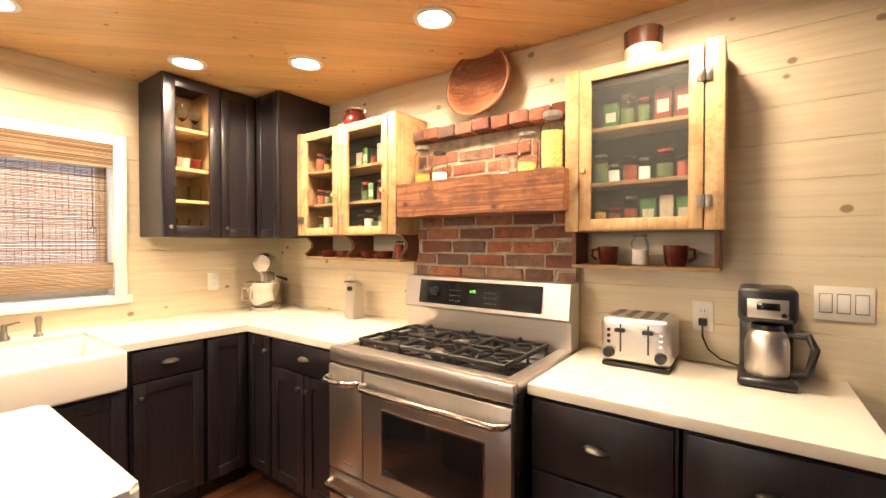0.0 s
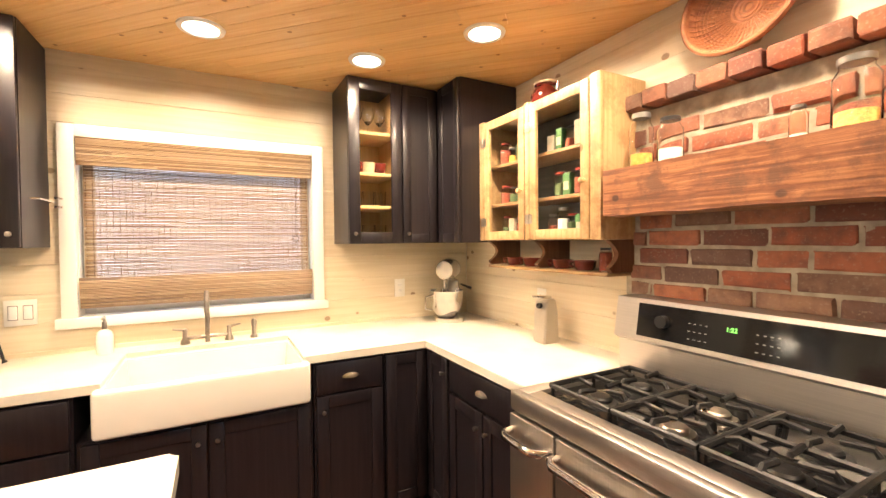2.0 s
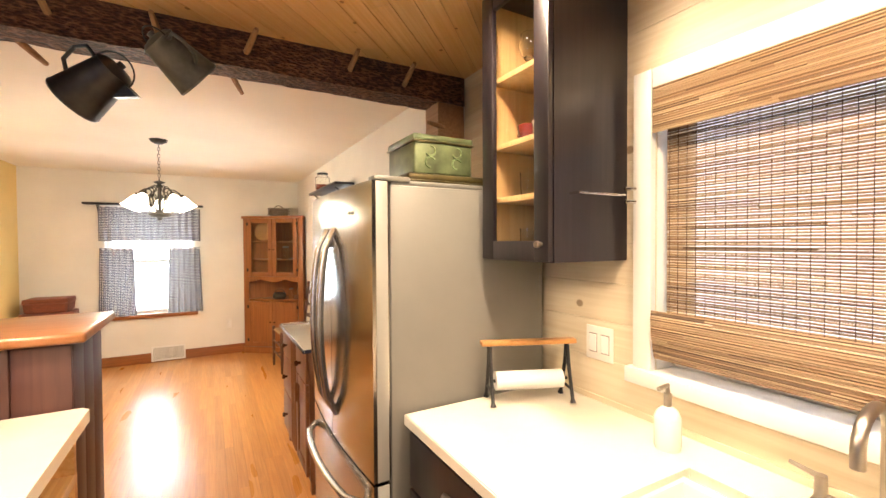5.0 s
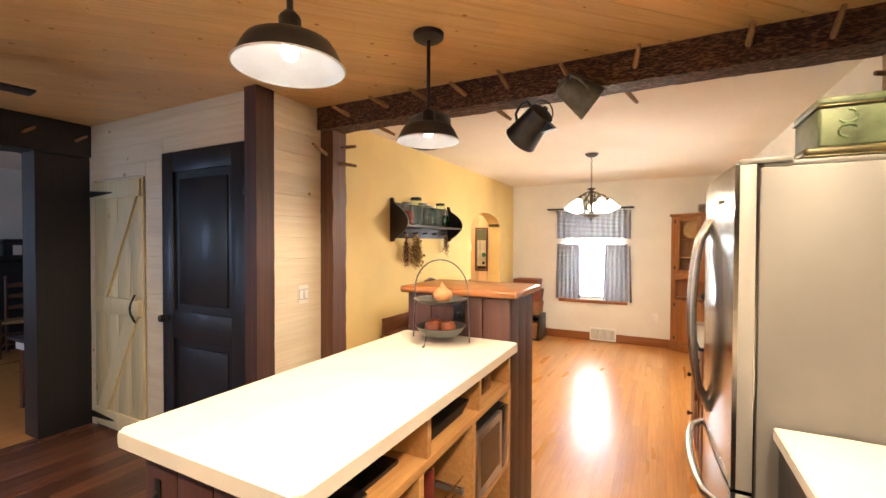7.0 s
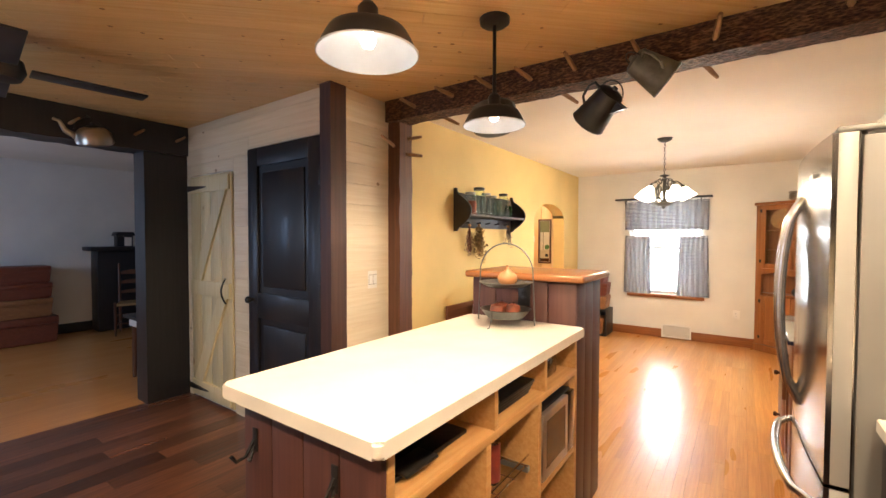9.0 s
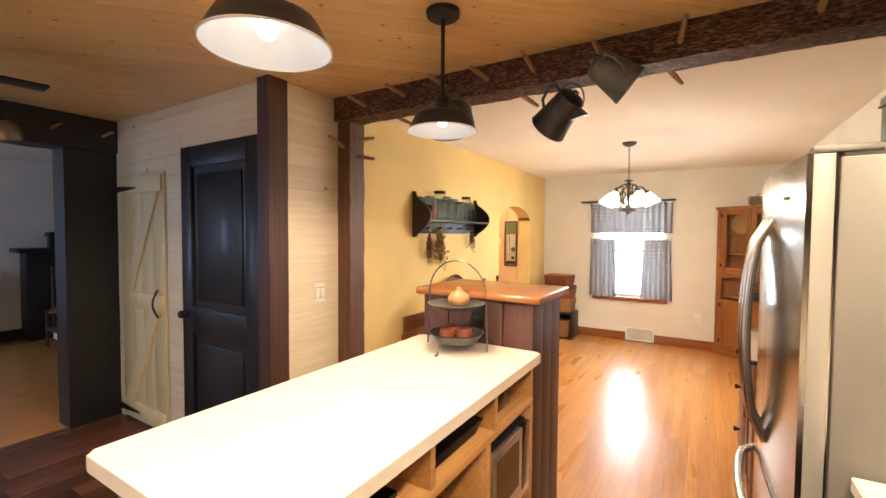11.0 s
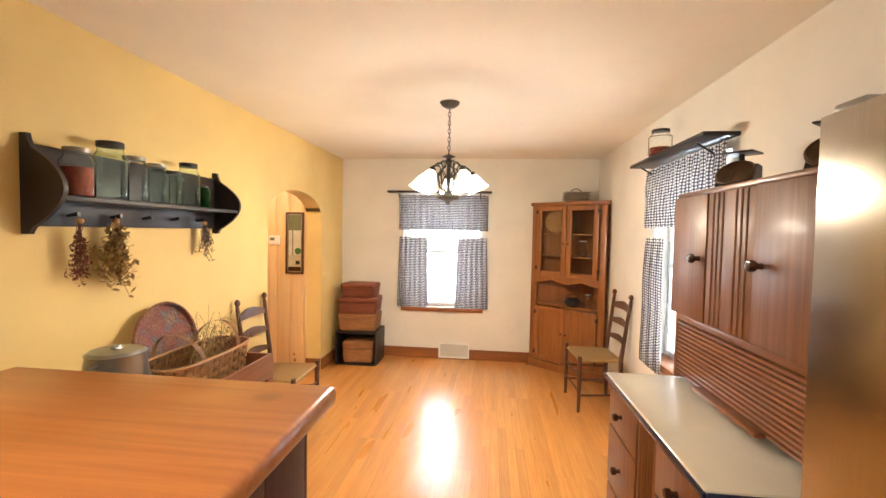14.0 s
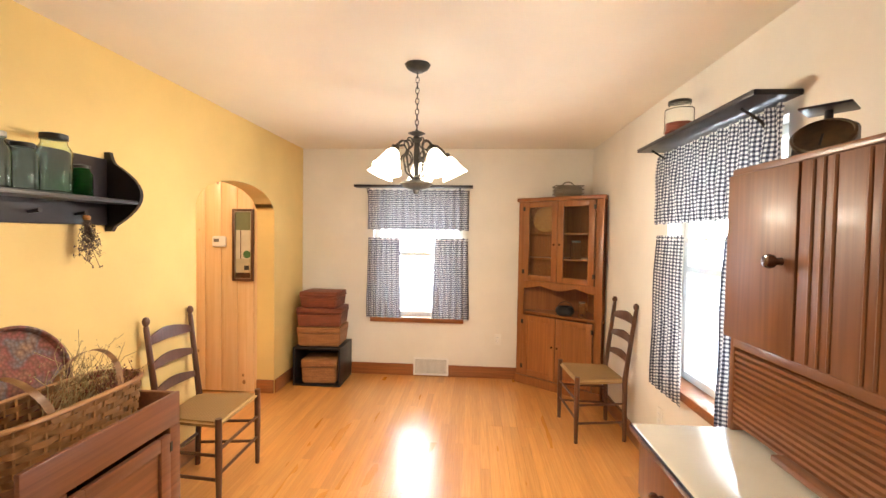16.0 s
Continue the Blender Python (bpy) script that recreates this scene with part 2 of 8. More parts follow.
def cyl(bm, p, q, r0, r1=None, n=14, caps=True):
    """A round bar or cone from p to q."""
    r1 = r0 if r1 is None else r1
    p, q = Vector(p), Vector(q)
    turn = (q - p).to_track_quat("Z", "Y").to_matrix()
    rings = []
    for c, r in ((p, r0), (q, r1)):
        rings.append([bm.verts.new(c + turn @ Vector((r * math.cos(6.2832 * i / n), r * math.sin(6.2832 * i / n), 0))) for i in range(n)])
    for i in range(n):
        bm.faces.new((rings[0][i], rings[0][(i + 1) % n], rings[1][(i + 1) % n], rings[1][i]))
    if caps:
        bm.faces.new(rings[0]), bm.faces.new(rings[1])
    return bm


def lathe(bm, prof, at, n=24, axis=None):
    """Turns (radius, height) round an upright axis at a place; axis: another way for it to point."""
    at = Vector(at)
    turn = Vector(axis).to_track_quat("Z", "Y").to_matrix() if axis else Matrix.Identity(3)
    rings = []
    for r, z in prof:
        if r < 1e-5:
            rings.append([bm.verts.new(at + turn @ Vector((0, 0, z)))])
        else:
            rings.append([bm.verts.new(at + turn @ Vector((r * math.cos(6.2832 * i / n), r * math.sin(6.2832 * i / n), z))) for i in range(n)])
    for a, b in zip(rings, rings[1:]):
        for i in range(n):
            j = (i + 1) % n
            if len(a) == 1 and len(b) > 1:
                bm.faces.new((a[0], b[i], b[j]))
            elif len(b) == 1 and len(a) > 1:
                bm.faces.new((a[i], a[j], b[0]))
            elif len(a) > 1:
                bm.faces.new((a[i], a[j], b[j], b[i]))
    return bm


def tube(bm, pts, r, n=8, closed=False):
    """A round bar bent along points."""
    pts = [Vector(p) for p in pts]
    rings = []
    m = len(pts)
    up = Vector((0.123, 0.456, 0.88))
    for i, p in enumerate(pts):
        a = pts[(i - 1) % m] if closed or i else p
        b = pts[(i + 1) % m] if closed or i < m - 1 else p
        d = (b - a).normalized()
        s = d.cross(up).normalized()
        u = s.cross(d)
        rr = r[i] if isinstance(r, (list, tuple)) else r
        rings.append([bm.verts.new(p + rr * (math.cos(6.2832 * k / n) * s + math.sin(6.2832 * k / n) * u)) for k in range(n)])
    for i in range(m if closed else m - 1):
        A, C = rings[i], rings[(i + 1) % m]
        for k in range(n):
            bm.faces.new((A[k], A[(k + 1) % n], C[(k + 1) % n], C[k]))
    if not closed:
        bm.faces.new(rings[0]), bm.faces.new(rings[-1])
    return bm


def arc(c, r, a0, a1, n, plane="xz"):
    out = []
    for i in range(n + 1):
        a = radians(a0 + (a1 - a0) * i / n)
        u, w = r * math.cos(a), r * math.sin(a)
        out.append({"xz": (c[0] + u, c[1], c[2] + w), "yz": (c[0], c[1] + u, c[2] + w), "xy": (c[0] + u, c[1] + w, c[2])}[plane])
    return out


def prism(bm, outline, axis, d0, d1):
    """Pulls a flat outline of (u, w) along an axis. x: u is y, w is z; y: u is x, w is z; z: u is x, w is y."""
    def at(u, w, d):
        return {"x": (d, u, w), "y": (u, d, w), "z": (u, w, d)}[axis]
    a = [bm.verts.new(at(u, w, d0)) for u, w in outline]
    b = [bm.verts.new(at(u, w, d1)) for u, w in outline]
    n = len(outline)
    for i in range(n):
        bm.faces.new((a[i], a[(i + 1) % n], b[(i + 1) % n], b[i]))
    bm.faces.new(a), bm.faces.new(list(reversed(b)))
    return bm


def facing(way, plane):
    """Maps (along, up, out) on a front that looks -x, +x, -y or +y."""
    return {"-x": lambda u, w, d: (plane - d, u, w), "+x": lambda u, w, d: (plane + d, u, w),
            "+y": lambda u, w, d: (u, plane + d, w), "-y": lambda u, w, d: (u, plane - d, w)}[way]


def fbox(bm, f, u0, u1, w0, w1, d0, d1, bev=0.0):
    return bx(bm, f(u0, w0, d0), f(u1, w1, d1), bev)


def framed(bm, f, u0, u1, w0, w1, d0=0.0, d1=0.02, rail=0.06, inset=0.010, panel=True):
    """A frame of stiles and rails, with a recessed panel or left open."""
    fbox(bm, f, u0, u0 + rail, w0, w1, d0, d1, 0.003)
    fbox(bm, f, u1 - rail, u1, w0, w1, d0, d1, 0.003)
    fbox(bm, f, u0 + rail, u1 - rail, w0, w0 + rail, d0, d1 - 0.0006, 0.003)
    fbox(bm, f, u0 + rail, u1 - rail, w1 - rail, w1, d0, d1 - 0.0006, 0.003)
    if panel:
        fbox(bm, f, u0 + rail - 0.002, u1 - rail + 0.002, w0 + rail - 0.002, w1 - rail + 0.002, d0, d1 - inset)
    return bm


def knob(f, u, w, d, r, parent, material, label=""):
    bm = B()
    c, o = Vector(f(u, w, d)), Vector(f(u, w, d + 1)) - Vector(f(u, w, d))
    lathe(bm, [(0, 0), (r * 0.55, 0), (r * 0.45, r * 0.8), (r * 0.9, r * 1.1), (r, r * 1.6), (r * 0.8, r * 2.1), (0, r * 2.3)], c, 14, o)
    return part("knob", bm, material, parent, label)


def cup_pull(f, u, w, d, parent, material):
    bm = B()
    n = 10
    top = []
    for j in range(5):
        a = radians(90 * j / 4)
        top.append([bm.verts.new(f(u + 0.042 * math.cos(math.pi * i / n) * (1 - 0.15 * j / 4), w + 0.02 * math.cos(a) * math.sin(math.pi * i / n) - 0.004, d + 0.022 * math.sin(a) * math.sin(math.pi * i / n) + 0.002)) for i in range(n + 1)])
    for a, b in zip(top, top[1:]):
        for i in range(n):
            bm.faces.new((a[i], a[i + 1], b[i + 1], b[i]))
    bmesh.ops.solidify(bm, geom=bm.faces[:], thickness=0.002)
    return part("cup_pull", bm, material, parent, "dull pewter cup pull")

# ---- materials ----
M_WASH = wood("whitewashed_pine", (0.78, 0.69, 0.52), (0.69, 0.58, 0.40), "x", 0.42, (0.22, 0.13, 0.06), 1, 0.045, 0.7, 0.0, 0.06, 6.5)
M_WASHY = wood("whitewashed_pine_y", (0.78, 0.69, 0.52), (0.69, 0.58, 0.40), "y", 0.42, (0.22, 0.13, 0.06), 1, 0.045, 0.7, 0.0, 0.06, 6.5)
M_CEIL = wood("pine_ceiling", (0.83, 0.56, 0.26), (0.71, 0.42, 0.165), "x", 0.38, (0.22, 0.08, 0.02), 1, 0.07, 0.8, 0.1, 0.06, 11.0)
M_PLASTER = paint("white_plaster", (0.76, 0.72, 0.64), 0.75, 0, 0.05, 2.0, 0.08)
M_DCEIL = paint("ceiling_plaster", (0.82, 0.76, 0.64), 0.8, 0, 0.03, 1.5, 0.08)
M_YELLOW = paint("yellow_plaster", (0.76, 0.56, 0.22), 0.7, 0, 0.07, 1.6, 0.10)
M_DARKFLOOR = wood("dark_floor", (0.175, 0.066, 0.032), (0.06, 0.022, 0.012), "y", 0.30, None, 1, 0.55, 0.8, 0.25, 0.10)
M_OAK = wood("oak_floor", (0.745, 0.36, 0.102), (0.60, 0.25, 0.06), "y", 0.30, None, 1, 0.11, 1.1, 0.9, 0.05, coat_rough=0.23)
m, nt, b = nodes_of("hewn_beam")
n1 = nd(nt, "ShaderNodeTexNoise", Scale=1.0, Detail=5.0, Roughness=0.65)
n2 = nd(nt, "ShaderNodeTexVoronoi", Scale=1.0)
nt.links.new(coords(nt, (24, 60, 80)), n1.inputs["Vector"]), nt.links.new(coords(nt, (45, 70, 130)), n2.inputs["Vector"])
nt.links.new(ramp(nt, mathn(nt, "MULTIPLY", n1.outputs[0], mathn(nt, "ADD", n2.outputs["Distance"], 0.55)), [(0.25, (0.012, 0.007, 0.006)), (0.5, (0.060, 0.027, 0.016)), (0.75, (0.17, 0.085, 0.05))]), b.inputs["Base Color"])
b.inputs["Roughness"].default_value = 0.62
b.inputs["Specular IOR Level"].default_value = 0.25
bump(nt, b, mathn(nt, "ADD", n1.outputs[0], n2.outputs["Distance"]), 0.9, 0.008)
M_BEAM = m
M_POST = wood("hewn_post", (0.15, 0.062, 0.034), (0.085, 0.033, 0.02), "z", 0.5, (0.02, 0.01, 0.008), 0, 0, 0.45, 0, 0.4, 4.0)
M_POSTDARK = wood("dark_post", (0.085, 0.036, 0.022), (0.045, 0.018, 0.012), "z", 0.5, None, 0, 0, 0.45, 0, 0.2)
M_BLACKWOOD = wood("black_wood", (0.013, 0.011, 0.013), (0.006, 0.0055, 0.007), "z", 0.42, None, 0, 0, 0.8, 0.1, 0.15)
M_PEG = wood("peg_wood", (0.42, 0.24, 0.12), (0.27, 0.14, 0.065), "y", 0.6)
M_TRIM = wood("baseboard_wood", (0.36, 0.13, 0.04), (0.22, 0.07, 0.022), "x", 0.35, None, 0, 0, 1, 0.2)
M_WHITE = paint("white_gloss", (0.80, 0.78, 0.74), 0.35, 0, 0.03, 3, 0.0)
M_PLATE = paint("white_plastic", (0.78, 0.75, 0.68), 0.4, 0, 0.02, 3, 0.0)
M_DAY = glow("daylight", (0.80, 0.90, 1.0), 10.5)
M_DAYDIM = glow("shaded_daylight", (0.82, 0.86, 1.0), 1.25)
M_GLASS = glassy("window_glass", (1, 1, 1), 0.0, 1.1)
M_CLEAR = glassy("clear_glass", (0.96, 0.98, 0.97), 0.02, 1.45)
M_BLACK = paint("black_iron", (0.018, 0.017, 0.017), 0.45, 0.3, 0.2, 10, 0.1)

# ---- shell ----
def slab(name, a, b, m, label):
    return single(name, bx(B(), a, b), m, label, name.split("_")[0], "structure")


slab("floor_kitchen", (-4.98, -0.2, -0.12), (0.2, 3.24, -0.012), M_DARKFLOOR, "dark reddish wide-plank kitchen floor")
slab("floor_dining", (-4.9, 3.24, -0.12), (0.2, 8.0, -0.012), M_OAK, "honey oak strip floor in dining room")
slab("floor_parlour", (-9.2, -0.2, -0.12), (-4.98, 8.0, -0.004), M_OAK, "honey oak strip floor in dim parlour")
wall_range = thing("wall_range", "plaster wall behind boards with parlour window opening", "wall", (0, 0, 0), kind="structure")
for a, b in (((-9.0, -0.16, 0), (-7.75, -0.012, 2.5)), ((-6.65, -0.16, 0), (-4.75, -0.012, 2.5)), ((-3.75, -0.16, 0), (0.16, -0.012, 2.5)), ((-4.75, -0.16, 0), (-3.75, -0.012, 0.9)), ((-4.75, -0.16, 2.0), (-3.75, -0.012, 2.5)), ((-7.75, -0.16, 0), (-6.65, -0.012, 0.85)), ((-7.75, -0.16, 2.0), (-6.65, -0.012, 2.5))):
    part("wall_piece", bx(B(), a, b), M_PLASTER, wall_range)
wall_win = thing("wall_window", "wall with window opening over the sink", "wall", (0, 0, 0), kind="structure")
WY0, WY1, WZ0, WZ1 = 1.075, 2.165, 1.075, 1.935
for a, b in (((0.012, -0.012, 0), (0.16, WY0, 2.5)), ((0.012, WY1, 0), (0.16, 3.48, 2.5)),
             ((0.012, WY0, 0), (0.16, WY1, WZ0)), ((0.012, WY0, WZ1), (0.16, WY1, 2.5))):
    part("wall_piece", bx(B(), a, b), M_PLASTER, wall_win)
# dining side wall with its window
DY0, DY1, DZ0, DZ1 = 5.02, 5.98, 0.62, 1.93
RX = -0.075
wall_right = thing("wall_right", "white plaster dining wall with window opening", "wall", (0, 0, 0), kind="structure")
for a, b in (((RX, 3.48, 0), (0.16, DY0, 2.5)), ((RX, DY1, 0), (0.16, 7.63, 2.5)), ((RX, DY0, 0), (0.16, DY1, DZ0)), ((RX, DY0, DZ1), (0.16, DY1, 2.5))):
    part("wall_piece", bx(B(), a, b), M_PLASTER, wall_right)
FX0, FX1, FZ0, FZ1 = -2.27, -1.35, 0.60, 1.90
FY = 7.63
wall_far = thing("wall_far", "white plaster end wall with window opening", "wall", (0, 0, 0), kind="structure")
for a, b in (((-3.02, FY, 0), (FX0, FY + 0.16, 2.5)), ((FX1, FY, 0), (0.16, FY + 0.16, 2.5)), ((FX0, FY, 0), (FX1, FY + 0.16, FZ0)), ((FX0, FY, FZ1), (FX1, FY + 0.16, 2.5))):
    part("wall_piece", bx(B(), a, b), M_PLASTER, wall_far)
# yellow wall with a round-shouldered arch
LX = -3.02
AY0, AY1, AZ = 5.93, 7.0, 1.835
wall_left = thing("wall_yellow", "yellow plaster wall with rounded arch opening", "wall", (0, 0, 0), kind="structure")
part("wall_piece", bx(B(), (LX - 0.16, 2.90, 0), (LX, AY0, 2.5)), M_YELLOW, wall_left)
part("wall_piece", bx(B(), (LX - 0.16, AY1, 0), (LX, FY + 0.16, 2.5)), M_YELLOW, wall_left)
bm = B()
hw = (AY1 - AY0) / 2
pts = [(AY0, 2.5), (AY0, AZ - 0.26)] + [(AY0 + hw - hw * math.cos(radians(a)), AZ - 0.26 + 0.26 * math.sin(radians(a)) ** 0.8) for a in range(8, 173, 8)] + [(AY1, AZ - 0.26), (AY1, 2.5)]
for (u0, w0), (u1, w1) in zip(pts[1:-1], pts[2:-1]):
    prism(bm, [(u0, w0), (u1, w1), (u1, 2.5), (u0, 2.5)], "x", LX - 0.16, LX)
bmesh.ops.remove_doubles(bm, verts=bm.verts, dist=1e-5)
part("arch_head", bm, M_YELLOW, wall_left)
# hall behind the arch
M_KNOTTY = wood("knotty_pine", (0.86, 0.62, 0.35), (0.78, 0.52, 0.26), "z", 0.4, (0.25, 0.10, 0.03), 1, 0.06, 0.5, 0.1, 0.05, 6.0)
slab("wall_hall_far", (-4.75, FY, 0), (LX - 0.16, FY + 0.16, 2.5), M_YELLOW, "yellow hall end wall")
slab("wall_hall_near", (-4.75, 5.3, 0), (LX - 0.16, 5.45, 2.5), M_YELLOW, "yellow hall side wall")
slab("wall_hall_back", (-4.9, 2.95, 0), (-4.75, 8.0, 2.5), M_YELLOW, "hall back wall")
slab("ceiling_dining", (-4.9, 3.30, DCEIL), (0.16, 8.0, 2.5), M_DCEIL, "smooth cream plaster ceiling")
slab("ceiling_parlour", (-9.2, -0.2, 2.42), (-4.98, 8.0, 2.6), M_DCEIL, "plaster ceiling of dim parlour")
slab("wall_parlour_far", (-9.1, -0.2, 0), (-8.85, 8.0, 2.5), M_PLASTER, "plain parlour end wall")
slab("wall_parlour_side", (-9.0, 7.0, 0), (-4.9, 7.2, 2.5), M_PLASTER, "plain parlour side wall")
slab("wall_kitchen_left", (-5.15, -0.1, 0), (-4.98, 0.5, 2.5), M_PLASTER, "plain kitchen end wall")
slab("wall_doors", (-4.93, 2.815, 0), (LX, 2.95, 2.5), M_PLASTER, "wall behind whitewashed boards and doors")

# kitchen ceiling: narrow pine boards laid on the diagonal
def clip(poly, n, c):
    out = []
    for p, q in zip(poly, poly[1:] + poly[:1]):
        a, b = p[0] * n[0] + p[1] * n[1] - c, q[0] * n[0] + q[1] * n[1] - c
        if a <= 0:
            out.append(p)
        if a * b < 0:
            k = a / (a - b)
            out.append((p[0] + k * (q[0] - p[0]), p[1] + k * (q[1] - p[1])))
    return out


bm = B()
rs = random.Random(5)
q = math.sqrt(0.5)
lim = [((q, -q), 0.0), ((-q, q), 4.98), ((q, q), 3.30), ((-q, -q), 0.0)]
holes = [((cx + cy) * q, (cy - cx) * q) for cx, cy in CANS]
v = -1.0
while v < 6.2:
    u = -5.0 + rs.uniform(0, 1)
    while u < 4.0:
        ln = rs.uniform(1.0, 2.4)
        poly = [(u, v), (u + ln - 0.002, v), (u + ln - 0.002, v + 0.087), (u, v + 0.087)]
        for n, c in lim:
            poly = clip(poly, n, c) if poly else poly
        if len(poly) > 2:
            prism(bm, poly, "z", CEIL, CEIL + 0.012)
        u += ln
    v += 0.0895
bx(bm, (-3.7, -0.5, CEIL + 0.014), (2.6, 6.0, CEIL + 0.03))
ceil = new("ceiling_kitchen", mesh_of("ceiling_kitchen", bm, M_CEIL))
ceil.matrix_basis = pose(0, 0, 0, 0, 0, 45)
tagged(ceil, "golden knotty pine board ceiling laid diagonally", "ceiling", kind="structure")

# hewn beams, posts and pegs
def hewn(name, a, b, m, label, cuts=24, rough=0.008):
    bm = B()
    bx(bm, a, b)
    ax = max(range(3), key=lambda i: abs(b[i] - a[i]))
    es = [e for e in bm.edges if abs(e.verts[0].co[ax] - e.verts[1].co[ax]) > 0.1]
    bmesh.ops.subdivide_edges(bm, edges=es, cuts=cuts, use_grid_fill=True)
    es = [e for e in bm.edges if abs(e.verts[0].co[ax] - e.verts[1].co[ax]) < 1e-4]
    bmesh.ops.subdivide_edges(bm, edges=es, cuts=3, use_grid_fill=True)
    for v in bm.verts:
        n = Vector((noise.noise(v.co * 9), noise.noise(v.co * 9 + Vector((7, 0, 0))), noise.noise(v.co * 9 + Vector((0, 7, 0)))))
        n2 = Vector((noise.noise(v.co * 31), noise.noise(v.co * 31 + Vector((7, 0, 0))), noise.noise(v.co * 31 + Vector((0, 7, 0)))))
        for i in range(3):
            if i != ax:
                v.co[i] += rough * (n[i] + 0.5 * n2[i])
    return single(name, bm, m, label, name.split("_")[0], "structure")


hewn("beam_main", (-2.99, 3.25, 2.19), (-0.005, 3.40, 2.345), M_BEAM, "dark rough-hewn timber ceiling beam", 110, 0.006)
hewn("post_main", (-3.005, 3.295, 0.0), (-2.893, 3.428, 2.195), M_POST, "reddish-brown rough timber post under beam", 40, 0.006)
hewn("post_corner", (-3.085, 2.765, 0.0), (-2.985, 2.89, CEIL), M_POSTDARK, "dark brown corner post", 30, 0.002)
hewn("beam_parlour", (-5.16, 0.45, 2.09), (-4.90, 2.80, CEIL + 0.02), M_BLACKWOOD, "black hewn beam over parlour opening", 60, 0.008)
hewn("post_parlour", (-5.14, 2.47, 0.0), (-4.93, 2.80, 2.10), M_BLACKWOOD, "black painted post at parlour opening", 30, 0.002)
slab("header_parlour", (-5.15, 0.4, CEIL + 0.02), (-4.95, 2.9, 2.6), M_PLASTER, "wall over parlour opening")
slab("wall_parlour_near", (-5.15, 2.8, 0), (-4.93, 7.2, 2.5), M_PLASTER, "parlour wall beside opening")
hewn("post_wall", (-0.16, 3.26, 1.70), (-0.003, 3.40, 2.195), M_PEG, "light brown post stub under beam", 14, 0.004)


def peg(at, to, m=None):
    bm = B()
    p, t = Vector(at), Vector(to)
    mid = p.lerp(t, 0.6)
    tube(bm, [p, mid, t], [0.013, 0.012, 0.009], 6)
    single("wooden_peg", bm, m or M_PEG, "whittled wooden peg driven into timber", "peg", group="pegs in the timbers")


rs = random.Random(9)
for i, px in enumerate((-2.72, -2.42, -2.15, -1.90, -1.66, -1.34, -1.05, -0.62, -0.35)):
    peg((px, 3.26, 2.25 + rs.uniform(-0.015, 0.02)), (px + rs.uniform(-0.03, 0.03), 3.105, 2.275 + rs.uniform(-0.01, 0.03)))
for px in (-2.6, -1.78, -1.1):
    peg((px, 3.39, 2.205), (px + 0.05, 3.52, 2.17))
peg((-2.95, 3.30, 2.03), (-2.92, 3.14, 2.07)), peg((-2.90, 3.37, 1.98), (-2.77, 3.39, 1.955)), peg((-2.90, 3.39, 2.09), (-2.79, 3.41, 2.095))
peg((-0.10, 3.28, 2.07), (-0.24, 3.22, 2.07))
for py in (1.0, 1.5, 2.0, 2.4, 2.7):
    peg((-4.91, py, 2.2), (-4.80, py + 0.03, 2.23))

# windows
def window(name, f, u0, u1, w0, w1, label, trim=0.06, m_trim=None, m_sill=None, mull=True, depth=0.14):
    """Trim, sill, sash and panes in an opening; d is counted out of the wall into the room."""
    mt, ms = m_trim or M_WHITE, m_sill or M_WHITE
    w = thing(name, label, "window", f((u0 + u1) / 2, w0, 0), kind="structure")
    bm = B()
    if trim:
        fbox(bm, f, u0 - trim, u0, w0 - 0.01, w1 + trim, -0.004, 0.02, 0.003)
        fbox(bm, f, u1, u1 + trim, w0 - 0.01, w1 + trim, -0.004, 0.02, 0.003)
        fbox(bm, f, u0, u1, w1, w1 + trim, -0.004, 0.0194, 0.003)
        part("window_trim", bm, mt, w)
    part("window_sill", fbox(B(), f, u0 - trim - 0.02, u1 + trim + 0.02, w0 - 0.045, w0 + 0.005, -0.098, 0.035, 0.004), ms, w)
    bm = B()
    framed(bm, f, u0, u1, w0, w1, -depth, -depth + 0.04, 0.045, panel=False)
    if mull:
        wm = (w0 + w1) / 2
        fbox(bm, f, u0 + 0.045, u1 - 0.045, wm - 0.02, wm + 0.02, -depth + 0.002, -depth + 0.045, 0.003)
    part("window_frame", bm, mt, w)
    g = part("pane", fbox(B(), f, u0 + 0.03, u1 - 0.03, w0 + 0.03, w1 - 0.03, -depth + 0.012, -depth + 0.018), M_GLASS, w)
    g.visible_shadow = False
    return w


f_win, f_rw, f_far = facing("-x", 0.0), facing("-x", RX), facing("-y", FY)
window("window_1", f_win, WY0, WY1, WZ0, WZ1, "white-trimmed kitchen window behind bamboo blind", 0.062, mull=False)
window("window_2", f_far, FX0, FX1, FZ0, FZ1, "bright dining window with wooden sill", 0.0, M_WHITE, M_TRIM)
window("window_3", f_rw, DY0, DY1, DZ0, DZ1, "bright side window with wooden sill", 0.0, M_WHITE, M_TRIM)
window("window_4", facing("+y", -0.012), -7.75, -6.65, 0.85, 2.0, "white-trimmed parlour window letting in daylight", 0.07)
# Last one is unseen, added so cool daylight reaches the doors and boards.
window("window_5", facing("+y", 0.0), -4.75, -3.75, 0.9, 2.0, "unseen white-trimmed window added at the kitchen end", 0.06)
